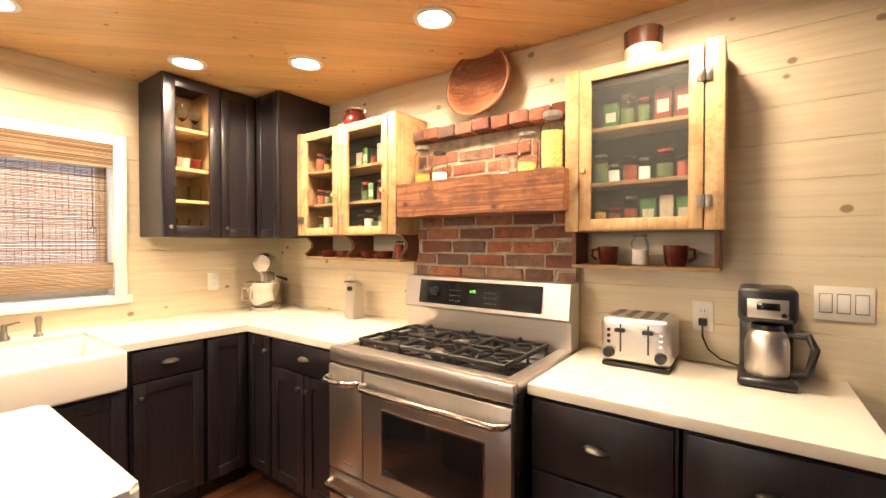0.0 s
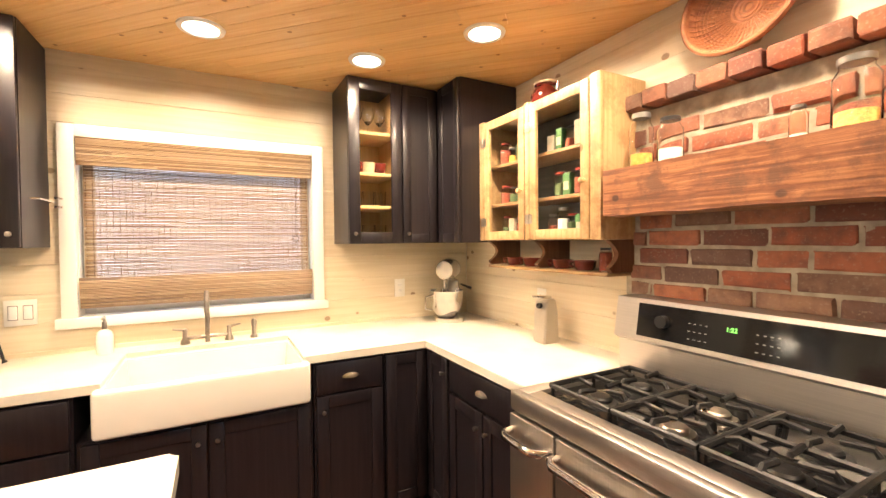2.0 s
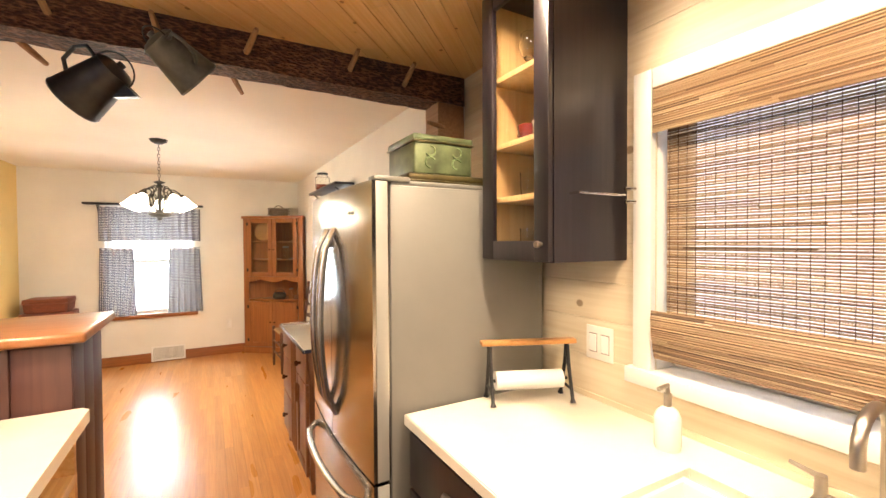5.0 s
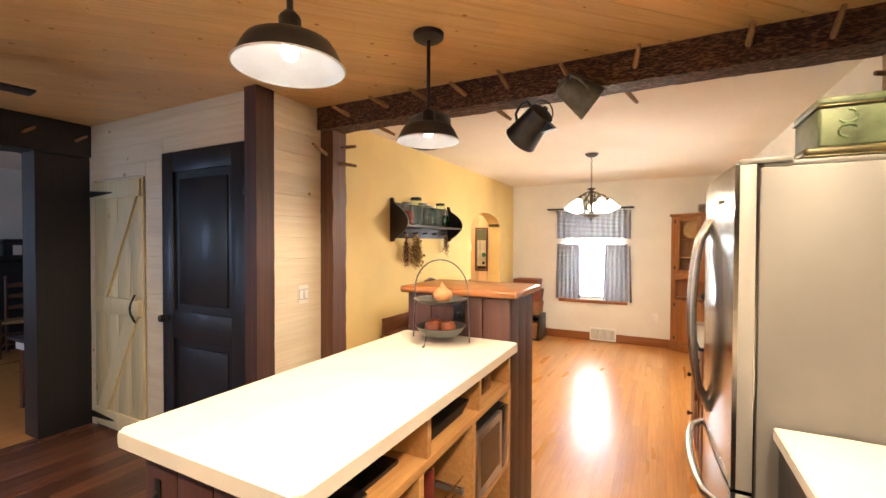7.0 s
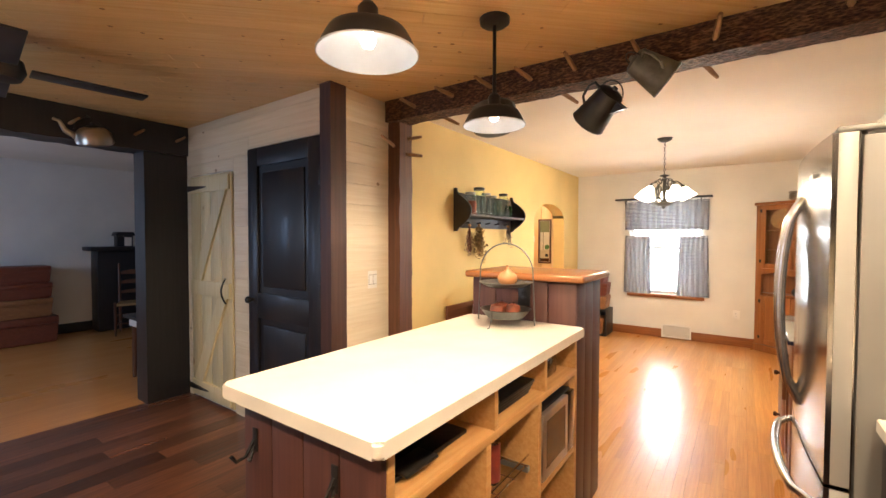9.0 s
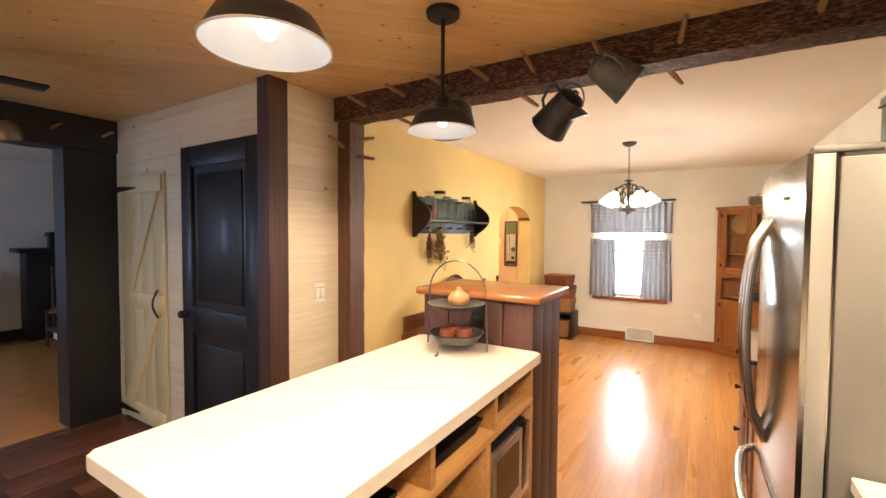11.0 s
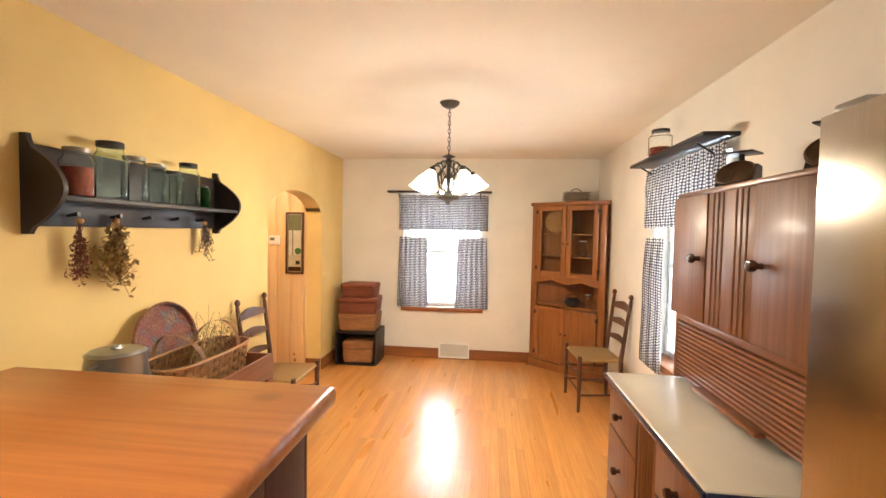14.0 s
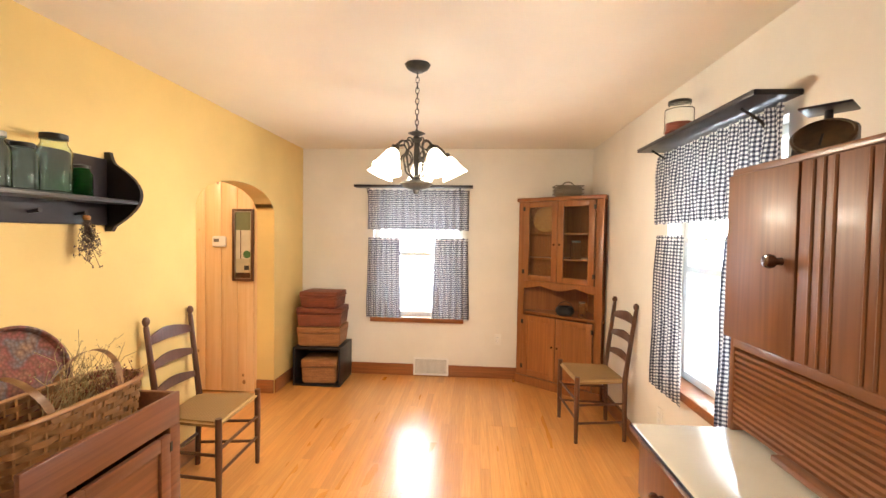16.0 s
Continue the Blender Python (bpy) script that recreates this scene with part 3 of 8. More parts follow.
for a, b, md in (((0.75, 0.0, -1.5), (0.77, 3.2, 3.5), M_DAYDIM), ((0.75, 3.9, -1.5), (0.77, 7.3, 3.5), M_DAY), ((-3.4, 8.4, -1.5), (-0.2, 8.42, 3.5), M_DAY)):
    single("backdrop", bx(B(), a, b), md, "bright overcast daylight outside window", "backdrop", "structure")

# baseboards
def board(a, b, m=M_TRIM):
    return single("baseboard", bx(B(), a, b, 0.006), m, "reddish-brown stained wooden baseboard", "baseboard", "structure")


board((LX + 0.001, FY - 0.018, 0), (RX - 0.001, FY - 0.001, 0.12))
board((RX - 0.018, 3.6, 0), (RX - 0.001, FY - 0.02, 0.12))
board((LX + 0.001, 3.5, 0), (LX + 0.018, AY0 - 0.001, 0.12))
board((LX + 0.001, AY1 + 0.001, 0), (LX + 0.018, FY - 0.02, 0.12))
board((LX - 0.16, AY1 - 0.018, 0), (LX, AY1 - 0.0005, 0.12))
board((-8.849, 0.5, 0), (-8.83, 7.0, 0.14), M_BLACKWOOD)

# doors beside the corner post
f_dw = facing("-y", 2.80)
d1 = thing("door_1", "black-stained panelled wooden door, closed", "door", (-3.52, 2.79, 0), kind="structure")
bm = B()
u0, u1, h = -3.93, -3.105, 2.03
for ua, ub in ((u0, u0 + 0.12), (u1 - 0.12, u1)):
    fbox(bm, f_dw, ua, ub, 0.01, h, -0.02, 0.02, 0.002)
for wa, wb in ((0.01, 0.2), (0.80, 0.98), (h - 0.13, h)):
    fbox(bm, f_dw, u0 + 0.12, u1 - 0.12, wa, wb, -0.02, 0.0194, 0.002)
for wa, wb in ((0.2, 0.80), (0.98, h - 0.13)):
    fbox(bm, f_dw, u0 + 0.118, u1 - 0.118, wa - 0.002, wb + 0.002, -0.02, 0.002)
    fbox(bm, f_dw, u0 + 0.17, u1 - 0.17, wa + 0.05, wb - 0.05, -0.01, 0.013, 0.012)
part("door_leaf", bm, M_BLACKWOOD, d1)
knob(f_dw, u0 + 0.06, 0.93, 0.02, 0.026, d1, M_BLACK, "black iron door knob")
for w in (0.25, 1.0, 1.72):
    part("hinge", fbox(B(), f_dw, u1 - 0.012, u1 + 0.008, w, w + 0.09, 0.012, 0.026, 0.002), M_BLACK, d1)
d2 = thing("door_2", "narrow pale pine Z-braced plank door, closed", "door", (-4.48, 2.79, 0), kind="structure")
M_PALE = wood("pale_pine", (0.72, 0.64, 0.40), (0.60, 0.50, 0.28), "z", 0.5, (0.3, 0.17, 0.06), 1, 0.08)
u0, u1, h = -4.85, -4.18, 1.90
for i in range(4):
    a = u0 + (u1 - u0) * i / 4
    part("plank", fbox(B(), f_dw, a + 0.002, a + (u1 - u0) / 4 - 0.002, 0.02, h, -0.01, 0.008, 0.003), M_PALE, d2)
for wa, wb in ((0.04, 0.16), (0.9, 1.02), (h - 0.14, h - 0.02)):
    part("batten", fbox(B(), f_dw, u0 + 0.02, u1 - 0.02, wa, wb, 0.008, 0.026, 0.003), M_PALE, d2)
for wa, wb in ((0.16, 0.9), (1.02, h - 0.14)):
    bm = B()
    prism(bm, [(u0 + 0.06, wa), (u0 + 0.2, wa), (u1 - 0.06, wb), (u1 - 0.2, wb)], "y", 2.793, 2.775)
    part("brace", bm, M_PALE, d2)
for w in (0.1, h - 0.1):
    bm = B()
    prism(bm, [(u0 - 0.02, w - 0.025), (u0 + 0.28, w - 0.006), (u0 + 0.31, w), (u0 + 0.28, w + 0.006), (u0 - 0.02, w + 0.025)], "y", 2.774, 2.768)
    part("strap_hinge", bm, M_BLACK, d2)
bm = B()
tube(bm, [f_dw(u1 - 0.07, 0.86 + 0.2 * i / 6, 0.028 + 0.035 * math.sin(math.pi * i / 6)) for i in range(7)], 0.007, 8)
part("door_handle", bm, M_BLACK, d2)

# ---- kitchen materials ----
M_ESP = wood("espresso_wood", (0.020, 0.0145, 0.018), (0.009, 0.007, 0.0095), "z", 0.36, None, 0, 0, 0.8, 0.15, 0.08)
M_QUARTZ = paint("white_quartz", (0.74, 0.695, 0.60), 0.2, 0, 0.05, 5, 0.0, 0.2, 160)
M_PEWTER = paint("pewter", (0.42, 0.38, 0.33), 0.32, 1.0, 0.15, 12, 0.0)
M_BIRCH = wood("birch_ply", (0.66, 0.45, 0.21), (0.56, 0.35, 0.14), "z", 0.45, None, 0, 0, 0.6, 0, 0.04)
M_YPINE = wood("old_yellow_pine", (0.66, 0.475, 0.265), (0.54, 0.34, 0.15), "z", 0.42, (0.20, 0.09, 0.03), 1, 0.08, 0.8, 0.15, 0.2, 7.0, (0.34, 0.19, 0.08))
# Darker tone of the same pine, for cabinet tops, bottoms and shelves.
M_YPINEDARKX = wood("old_yellow_pine_darker_x", (0.44, 0.29, 0.14), (0.30, 0.17, 0.07), "x", 0.45, (0.20, 0.09, 0.03), 1, 0.08, 0.8, 0.1, 0.2, 7.0, (0.28, 0.14, 0.06))
M_GREYBOARD = wood("grey_backboard", (0.10, 0.095, 0.075), (0.06, 0.06, 0.05), "x", 0.7, None, 0, 0, 0.7)
M_STEEL = brushed("brushed_steel", (0.60, 0.56, 0.52), "x", 0.38)
M_STEELZ = brushed("brushed_steel_z", (0.60, 0.56, 0.51), "z", 0.36)
M_FRIDGE = brushed("fridge_steel", (0.38, 0.355, 0.32), "z", 0.16)
M_CHROME = paint("polished_steel", (0.68, 0.66, 0.63), 0.10, 1.0, 0.06, 5, 0.0)
M_BLKGLASS = paint("black_glass", (0.008, 0.008, 0.009), 0.06, 0, 0.1, 5, 0.0)
M_CASTIRON = paint("cast_iron", (0.008, 0.008, 0.009), 0.40, 0.2, 0.2, 30, 0.25)
M_CERAMIC = paint("white_fireclay", (0.80, 0.76, 0.69), 0.12, 0, 0.02, 3, 0.0, 0.4)
M_OXBLOOD = paint("oxblood_glaze", (0.13, 0.018, 0.012), 0.12, 0, 0.3, 12, 0.0, 0.5)
M_CREAM = paint("cream_glaze", (0.70, 0.60, 0.40), 0.2, 0, 0.06, 8, 0.0, 0.3)
M_BROWN = paint("brown_glaze", (0.060, 0.021, 0.012), 0.15, 0, 0.2, 8, 0.0, 0.4)
M_BLKPLASTIC = paint("black_plastic", (0.012, 0.012, 0.013), 0.3, 0, 0.15, 10, 0.03)

# ---- base cabinets and worktops ----
def cabinet(name, way, plane, u0, u1, depth, fronts, label, z1=0.876, toe=0.10):
    """A base unit; fronts: (kind, u0, u1, w0, w1, knob side)."""
    f = facing(way, plane)
    c = thing(name, label, "cabinet", f((u0 + u1) / 2, 0, -depth / 2), group="dark base cabinets")
    bm = B()
    fbox(bm, f, u0 + 0.001, u1 - 0.001, toe, z1, -depth, -0.0015)
    fbox(bm, f, u0 + 0.001, u1 - 0.001, 0.0, toe - 0.001, -depth, -0.07)
    part("body", bm, M_ESP, c)
    for kind, a, b, w0, w1, side in fronts:
        if kind == "slab":
            d = part("drawer", fbox(B(), f, a, b, w0, w1, 0, 0.019, 0.004), M_ESP, c)
            cup_pull(f, (a + b) / 2, (w0 + w1) / 2, 0.019, d, M_PEWTER)
        else:
            d = part("door" if kind == "door" else "panel", framed(B(), f, a, b, w0, w1, 0, 0.02, min(0.055, (b - a) * 0.3), 0.009), M_ESP, c)
            if kind == "door":
                knob(f, a + 0.03 if side == "lo" else b - 0.03, w1 - 0.07, 0.02, 0.010, d, M_PEWTER)
    return c


XF, YF = -0.615, 0.615
cabinet("drawer_cabinet", "-x", XF, 2.05, 2.60, 0.60, [("slab", 2.06, 2.59, w, w + h, "") for w, h in ((0.11, 0.285), (0.405, 0.275), (0.69, 0.175))], "dark espresso drawer unit with pewter cup pulls")
cabinet("sink_cabinet", "-x", XF, 1.205, 2.045, 0.60, [("door", 1.22, 1.62, 0.11, 0.69, "hi"), ("door", 1.63, 2.03, 0.11, 0.69, "lo")], "dark espresso sink unit with two doors", 0.70)
cabinet("narrow_cabinet", "-x", XF, 0.865, 1.20, 0.60, [("slab", 0.875, 1.19, 0.725, 0.865, ""), ("door", 0.875, 1.19, 0.11, 0.715, "hi")], "dark espresso unit, one drawer over door")
cabinet("corner_cabinet", "-x", XF, 0.60, 0.86, 0.60, [("panel", 0.635, 0.855, 0.11, 0.865, "")], "dark espresso corner unit beside range wall run")
cabinet("corner_cabinet", "+y", YF, -0.86, -0.637, 0.60, [("door", -0.855, -0.64, 0.11, 0.865, "lo")], "dark espresso corner unit under worktop")
cabinet("double_door_cabinet", "+y", YF, -1.445, -0.865, 0.60, [("slab", -1.435, -0.875, 0.725, 0.865, ""), ("door", -1.435, -1.16, 0.11, 0.715, "hi"), ("door", -1.15, -0.875, 0.11, 0.715, "lo")], "dark espresso unit, drawer over two doors")
cabinet("drawer_cabinet", "+y", YF, -2.80, -2.365, 0.60, [("slab", -2.79, -2.375, w, w + h, "") for w, h in ((0.11, 0.255), (0.375, 0.255), (0.64, 0.225))], "dark espresso deep-drawer unit beside range")
cabinet("drawer_cabinet", "+y", YF, -3.21, -2.81, 0.60, [("slab", -3.20, -2.82, w, w + h, "") for w, h in ((0.11, 0.255), (0.375, 0.255), (0.64, 0.225))], "dark espresso deep-drawer unit at counter end")

bm = B()
Z0, Z1 = 0.879, 0.915
prism(bm, [(-1.452, 0.001), (-0.001, 0.001), (-0.001, 2.612), (-0.643, 2.612), (-0.643, 1.9655), (-0.155, 1.9655), (-0.155, 1.245), (-0.643, 1.245), (-0.643, 0.643), (-1.452, 0.643)], "z", Z0, Z1)
bmesh.ops.bevel(bm, geom=bm.edges[:], offset=0.003, segments=2, affect="EDGES")
single("worktop", bm, M_QUARTZ, "L-shaped white quartz worktop round the sink", "worktop")
single("worktop", bx(B(), (-3.225, 0.001, Z0), (-2.362, 0.643, Z1), 0.004), M_QUARTZ, "white quartz worktop between range and wall", "worktop")

# apron sink
bm = B()
sx0, sx1, sy0, sy1, sz0, sz1 = -0.685, -0.16, 1.222, 1.99, 0.715, 0.897
bx(bm, (sx0, sy0, sz0), (sx1, sy1, sz1), 0.018, 3)
top = max((f for f in bm.faces if f.normal.z > 0.9), key=lambda f: f.calc_area())
r = bmesh.ops.inset_region(bm, faces=[top], thickness=0.022)
for f in (top,):
    bmesh.ops.translate(bm, verts=list(f.verts), vec=(0, 0, -0.004))
r = bmesh.ops.extrude_discrete_faces(bm, faces=[top])
nf = r["faces"][0]
c = nf.calc_center_median()
for v in nf.verts:
    v.co = c + (v.co - c) * 0.95
    v.co.z -= 0.16
sink = single("farmhouse_sink", bm, M_CERAMIC, "white fireclay apron-front farmhouse sink set into worktop", "sink")

# bridge tap
tap = thing("kitchen_tap", "brushed nickel bridge tap behind the sink", "tap", (-0.085, 1.63, Z1))
bm = B()
cyl(bm, (-0.085, 1.63, Z1), (-0.085, 1.63, 1.13), 0.012)
tube(bm, [(-0.085, 1.63, 1.12)] + [(-0.085 - 0.075 + 0.075 * math.cos(radians(a)), 1.63, 1.12 + 0.06 * math.sin(radians(a))) for a in range(10, 181, 17)] + [(-0.235, 1.63, 1.09)], 0.011, 10)
part("spout", bm, M_PEWTER, tap)
part("bridge", tube(B(), [(-0.085, 1.53, 0.945), (-0.085, 1.73, 0.945)], 0.010, 10), M_PEWTER, tap)
for s in (-1, 1):
    bm = B()
    yy = 1.63 + s * 0.10
    lathe(bm, [(0.024, 0), (0.022, 0.012), (0.012, 0.03), (0.011, 0.075), (0, 0.08)], (-0.085, yy, Z1), 14)
    tube(bm, [(-0.085, yy, Z1 + 0.07), (-0.085, yy + s * 0.055, Z1 + 0.08)], [0.007, 0.005], 8)
    part("tap_handle", bm, M_PEWTER, tap)
bm = B()
lathe(bm, [(0.022, 0), (0.02, 0.01), (0.011, 0.02), (0.012, 0.06), (0.016, 0.085), (0.009, 0.1), (0, 0.102)], (-0.09, 1.41, Z1), 14)
single("side_sprayer", bm, M_PEWTER, "brushed nickel side sprayer beside the tap", "sprayer")
soap = thing("soap_dispenser", "white soap bottle with metal pump on worktop", "soap dispenser", (-0.11, 2.05, Z1))
part("bottle", lathe(B(), [(0, 0), (0.032, 0), (0.034, 0.01), (0.034, 0.085), (0.026, 0.105), (0.012, 0.115), (0, 0.115)], (-0.11, 2.05, Z1), 18), M_CERAMIC, soap)
bm = B()
cyl(bm, (-0.11, 2.05, Z1 + 0.115), (-0.11, 2.05, Z1 + 0.15), 0.010)
tube(bm, [(-0.11, 2.05, Z1 + 0.15), (-0.11, 2.05, Z1 + 0.172), (-0.15, 2.05, Z1 + 0.168)], 0.006, 8)
part("pump", bm, M_PEWTER, soap)

# bamboo blind
bl = thing("bamboo_blind", "woven bamboo roman blind, lowered over window", "blind", (-0.02, 1.62, 1.94))
m, nt, b = nodes_of("bamboo")
g = nt.nodes.new("ShaderNodeNewGeometry")
nt.links.new(ramp(nt, g.outputs["Random Per Island"], [(0.0, (0.09, 0.055, 0.033)), (0.25, (0.22, 0.135, 0.075)), (0.6, (0.33, 0.225, 0.13)), (1.0, (0.46, 0.355, 0.23))]), b.inputs["Base Color"])
b.inputs["Roughness"].default_value = 0.5
tr = nt.nodes.new("ShaderNodeBsdfTranslucent")
nt.links.new(b.inputs["Base Color"].links[0].from_socket, tr.inputs["Color"])
mx = nd(nt, "ShaderNodeMixShader", Fac=0.15)
nt.links.new(b.outputs[0], mx.inputs[1]), nt.links.new(tr.outputs[0], mx.inputs[2])
nt.links.new(mx.outputs[0], nt.nodes["Material Output"].inputs["Surface"])
M_BAMBOO = m


def slats(x, y0, y1, z0, z1, pitch, r, seed, wave=0.0):
    rr = random.Random(seed)
    bm = B()
    z = z0
    while z < z1:
        y = y0
        while y < y1 - 0.01:
            ln = min(rr.uniform(0.25, 0.9), y1 - y)
            d = x - wave * abs(math.sin((z - z0) * 14)) + rr.uniform(-0.001, 0.001)
            dz = rr.uniform(-0.0007, 0.0007)
            rings = []
            for yy in (y, y + ln):
                rings.append([bm.verts.new((d + a, yy, z + dz + w)) for a, w in ((-r * 0.6, 0), (0, r), (r * 0.6, 0), (0, -r))])
            for i in range(4):
                bm.faces.new((rings[0][i], rings[0][(i + 1) % 4], rings[1][(i + 1) % 4], rings[1][i]))
            y += ln
        z += pitch
    return bm


part("slats", slats(0.03, WY0 + 0.02, WY1 - 0.02, 1.14, 1.86, 0.0076, 0.0033, 3), M_BAMBOO, bl, "thin woven bamboo reeds")["kind"] = "stuff"
part("valance", slats(-0.022, WY0 + 0.006, WY1 - 0.006, 1.805, 1.937, 0.0068, 0.0037, 4), M_BAMBOO, bl)["kind"] = "stuff"
part("folded_hem", slats(-0.016, WY0 + 0.01, WY1 - 0.01, 1.125, 1.27, 0.0070, 0.0038, 5, 0.018), M_BAMBOO, bl)["kind"] = "stuff"
bm = B()
for i in range(40):
    y = WY0 + 0.03 + i * (WY1 - WY0 - 0.06) / 39
    cyl(bm, (0.026, y, 1.14), (0.026, y, 1.86), 0.0009, n=5)
part("warp_threads", bm, M_BROWN, bl, "brown warp threads between reeds")["kind"] = "stuff"
part("headrail", bx(B(), (-0.012, WY0 + 0.006, 1.885), (0.03, WY1 - 0.006, 1.934), 0.003), M_BIRCH, bl)
part("pull_cord", cyl(B(), (-0.004, 1.17, 1.466), (-0.004, 1.17, 1.80), 0.0018, n=6), M_BROWN, bl)
part("pull_ring", tube(B(), arc((-0.005, 1.17, 1.45), 0.016, 0, 330, 10, "yz"), 0.003, 6, True), M_BROWN, bl)

# ---- upper cabinets ----
def shelf_things(f, u0, u1, z, d, kind, n):
    """Glasses and cups in a row on a shelf."""
    for i in range(n):
        u = u0 + (u1 - u0) * (i + 0.5) / n
        c = f(u, z, d)
        bm = B()
        if kind == "wine":
            lathe(bm, [(0.03, 0), (0.03, 0.003), (0.004, 0.008), (0.004, 0.06), (0.02, 0.075), (0.036, 0.11), (0.03, 0.16), (0.028, 0.16), (0.034, 0.11), (0.018, 0.08), (0, 0.078)], c, 16)
            single("wine_glass", bm, M_CLEAR, "clear stemmed wine glass on cabinet shelf", "glass", group="wine glasses")
        elif kind == "cup":
            t = thing("cup", "oxblood glazed pottery cup on cabinet shelf", "cup", c, "oxblood cups")
            lathe(bm, [(0, 0), (0.028, 0), (0.036, 0.02), (0.042, 0.07), (0.038, 0.07), (0.03, 0.01), (0, 0.008)], c, 18)
            part("body", bm, M_OXBLOOD if i % 2 == 0 else M_CREAM, t)
            a = Vector(f(u, z, d)) + (Vector(f(u + 1, z, d)) - Vector(f(u, z, d))) * 0.038
            e = (Vector(f(u + 1, z, d)) - Vector(f(u, z, d)))
            part("handle", tube(B(), [a + Vector((0, 0, 0.055)), a + e * 0.022 + Vector((0, 0, 0.05)), a + e * 0.022 + Vector((0, 0, 0.025)), a + Vector((0, 0, 0.018))], 0.005, 8), M_OXBLOOD, t)
        else:
            lathe(bm, [(0, 0), (0.03, 0), (0.034, 0.09), (0.031, 0.09), (0.027, 0.008), (0, 0.008)], c, 12)
            single("tumbler", bm, M_CLEAR, "clear cut-glass tumbler on cabinet shelf", "glass", group="tumblers")


def glazed_cabinet(y0, y1, knob_side, label):
    f = facing("-x", -0.32)
    z0, z1 = 1.415, 2.328
    c = thing("wall_cabinet", label, "cabinet", (-0.16, (y0 + y1) / 2, z0), group="dark wall cabinets")
    bm = B()
    t = 0.018
    bx(bm, (-0.32, y0, z0), (-0.002, y0 + t, z1)), bx(bm, (-0.32, y1 - t, z0), (-0.002, y1, z1))
    bx(bm, (-0.32, y0 + t, z0), (-0.002, y1 - t, z0 + t)), bx(bm, (-0.32, y0 + t, z1 - t), (-0.002, y1 - t, z1))
    part("carcass", bm, M_ESP, c)
    bm = B()
    bx(bm, (-0.012, y0 + t + 0.001, z0 + t + 0.001), (-0.004, y1 - t - 0.001, z1 - t - 0.001))
    bx(bm, (-0.318, y0 + t + 0.0005, z0 + t + 0.001), (-0.013, y0 + t + 0.004, z1 - t - 0.001))
    bx(bm, (-0.318, y1 - t - 0.004, z0 + t + 0.001), (-0.013, y1 - t - 0.0005, z1 - t - 0.001))
    part("lining", bm, M_BIRCH, c, "light birch interior")
    zs = (1.63, 1.815, 2.045)
    for z in zs:
        part("shelf", bx(B(), (-0.305, y0 + t + 0.005, z - 0.018), (-0.013, y1 - t - 0.005, z), 0.001), M_BIRCH, c)
    d = part("door", framed(B(), f, y0 + 0.002, y1 - 0.002, z0 + 0.003, z1 - 0.003, 0.0015, 0.021, 0.062, panel=False), M_ESP, c)
    g = part("pane", fbox(B(), f, y0 + 0.06, y1 - 0.06, z0 + 0.06, z1 - 0.06, 0.008, 0.011), M_GLASS, d)
    g.visible_shadow = False
    knob(f, y0 + 0.03 if knob_side == "lo" else y1 - 0.03, z0 + 0.055, 0.021, 0.011, d, M_PEWTER)
    a, b = y0 + 0.05, y1 - 0.05
    shelf_things(f, a, b, z0 + t + 0.001, -0.12, "tumbler", 3)
    shelf_things(f, a, b, zs[0], -0.12, "tumbler", 3)
    shelf_things(f, a, b, zs[1], -0.12, "cup", 3)
    shelf_things(f, a, b, zs[2], -0.12, "wine", 3)
    return c


glazed_cabinet(0.632, 0.945, "hi", "dark espresso wall cabinet with glass door beside window")
uc2 = glazed_cabinet(2.262, 2.598, "lo", "dark espresso wall cabinet with glass door near fridge")
bm = B()
tube(bm, [(-0.26, 2.258, 1.62), (-0.26, 2.225, 1.62), (-0.06, 2.225, 1.62), (-0.06, 2.258, 1.62)], 0.004, 8)
for s in (-0.02, 0.02):
    tube(bm, [(-0.06, 2.225, 1.62 + s), (-0.03, 2.21, 1.62 + s)], 0.006, 8)
part("towel_bar", bm, M_CHROME, uc2, "thin polished metal bar")
c = thing("corner_wall_cabinet", "dark espresso corner wall cabinet with shaker doors", "cabinet", (-0.3, 0.2, 1.415), group="dark wall cabinets")
bm = B()
prism(bm, [(-0.002, 0.002), (-0.002, 0.630), (-0.319, 0.630), (-0.319, 0.385), (-0.585, 0.385), (-0.585, 0.002)], "z", 1.415, 2.328)
part("body", bm, M_ESP, c)
d = part("door", framed(B(), facing("-x", -0.32), 0.412, 0.628, 1.418, 2.325, 0, 0.02, 0.05, 0.009), M_ESP, c)
knob(facing("-x", -0.32), 0.60, 1.47, 0.02, 0.011, d, M_PEWTER)
part("door", framed(B(), facing("+y", 0.385), -0.583, -0.345, 1.418, 2.325, 0, 0.02, 0.05, 0.009), M_ESP, c)

# ---- salvaged yellow cabinets ----
LIDS = [paint("lid_grey", (0.35, 0.34, 0.32), 0.35, 0.8), paint("lid_red", (0.30, 0.03, 0.02), 0.4), paint("lid_black", (0.02, 0.02, 0.02), 0.4)]
FILL = [paint("spice_ochre", (0.55, 0.30, 0.06), 0.9, 0, 0.3, 60, 0.4), paint("spice_red", (0.25, 0.05, 0.025), 0.9, 0, 0.3, 60, 0.4), paint("spice_green", (0.075, 0.11, 0.04), 0.9, 0, 0.3, 60, 0.4), paint("flour_white", (0.75, 0.72, 0.66), 0.9, 0, 0.05, 60, 0.1), paint("pasta", (0.80, 0.47, 0.14), 0.7, 0, 0.25, 90, 0.8)]
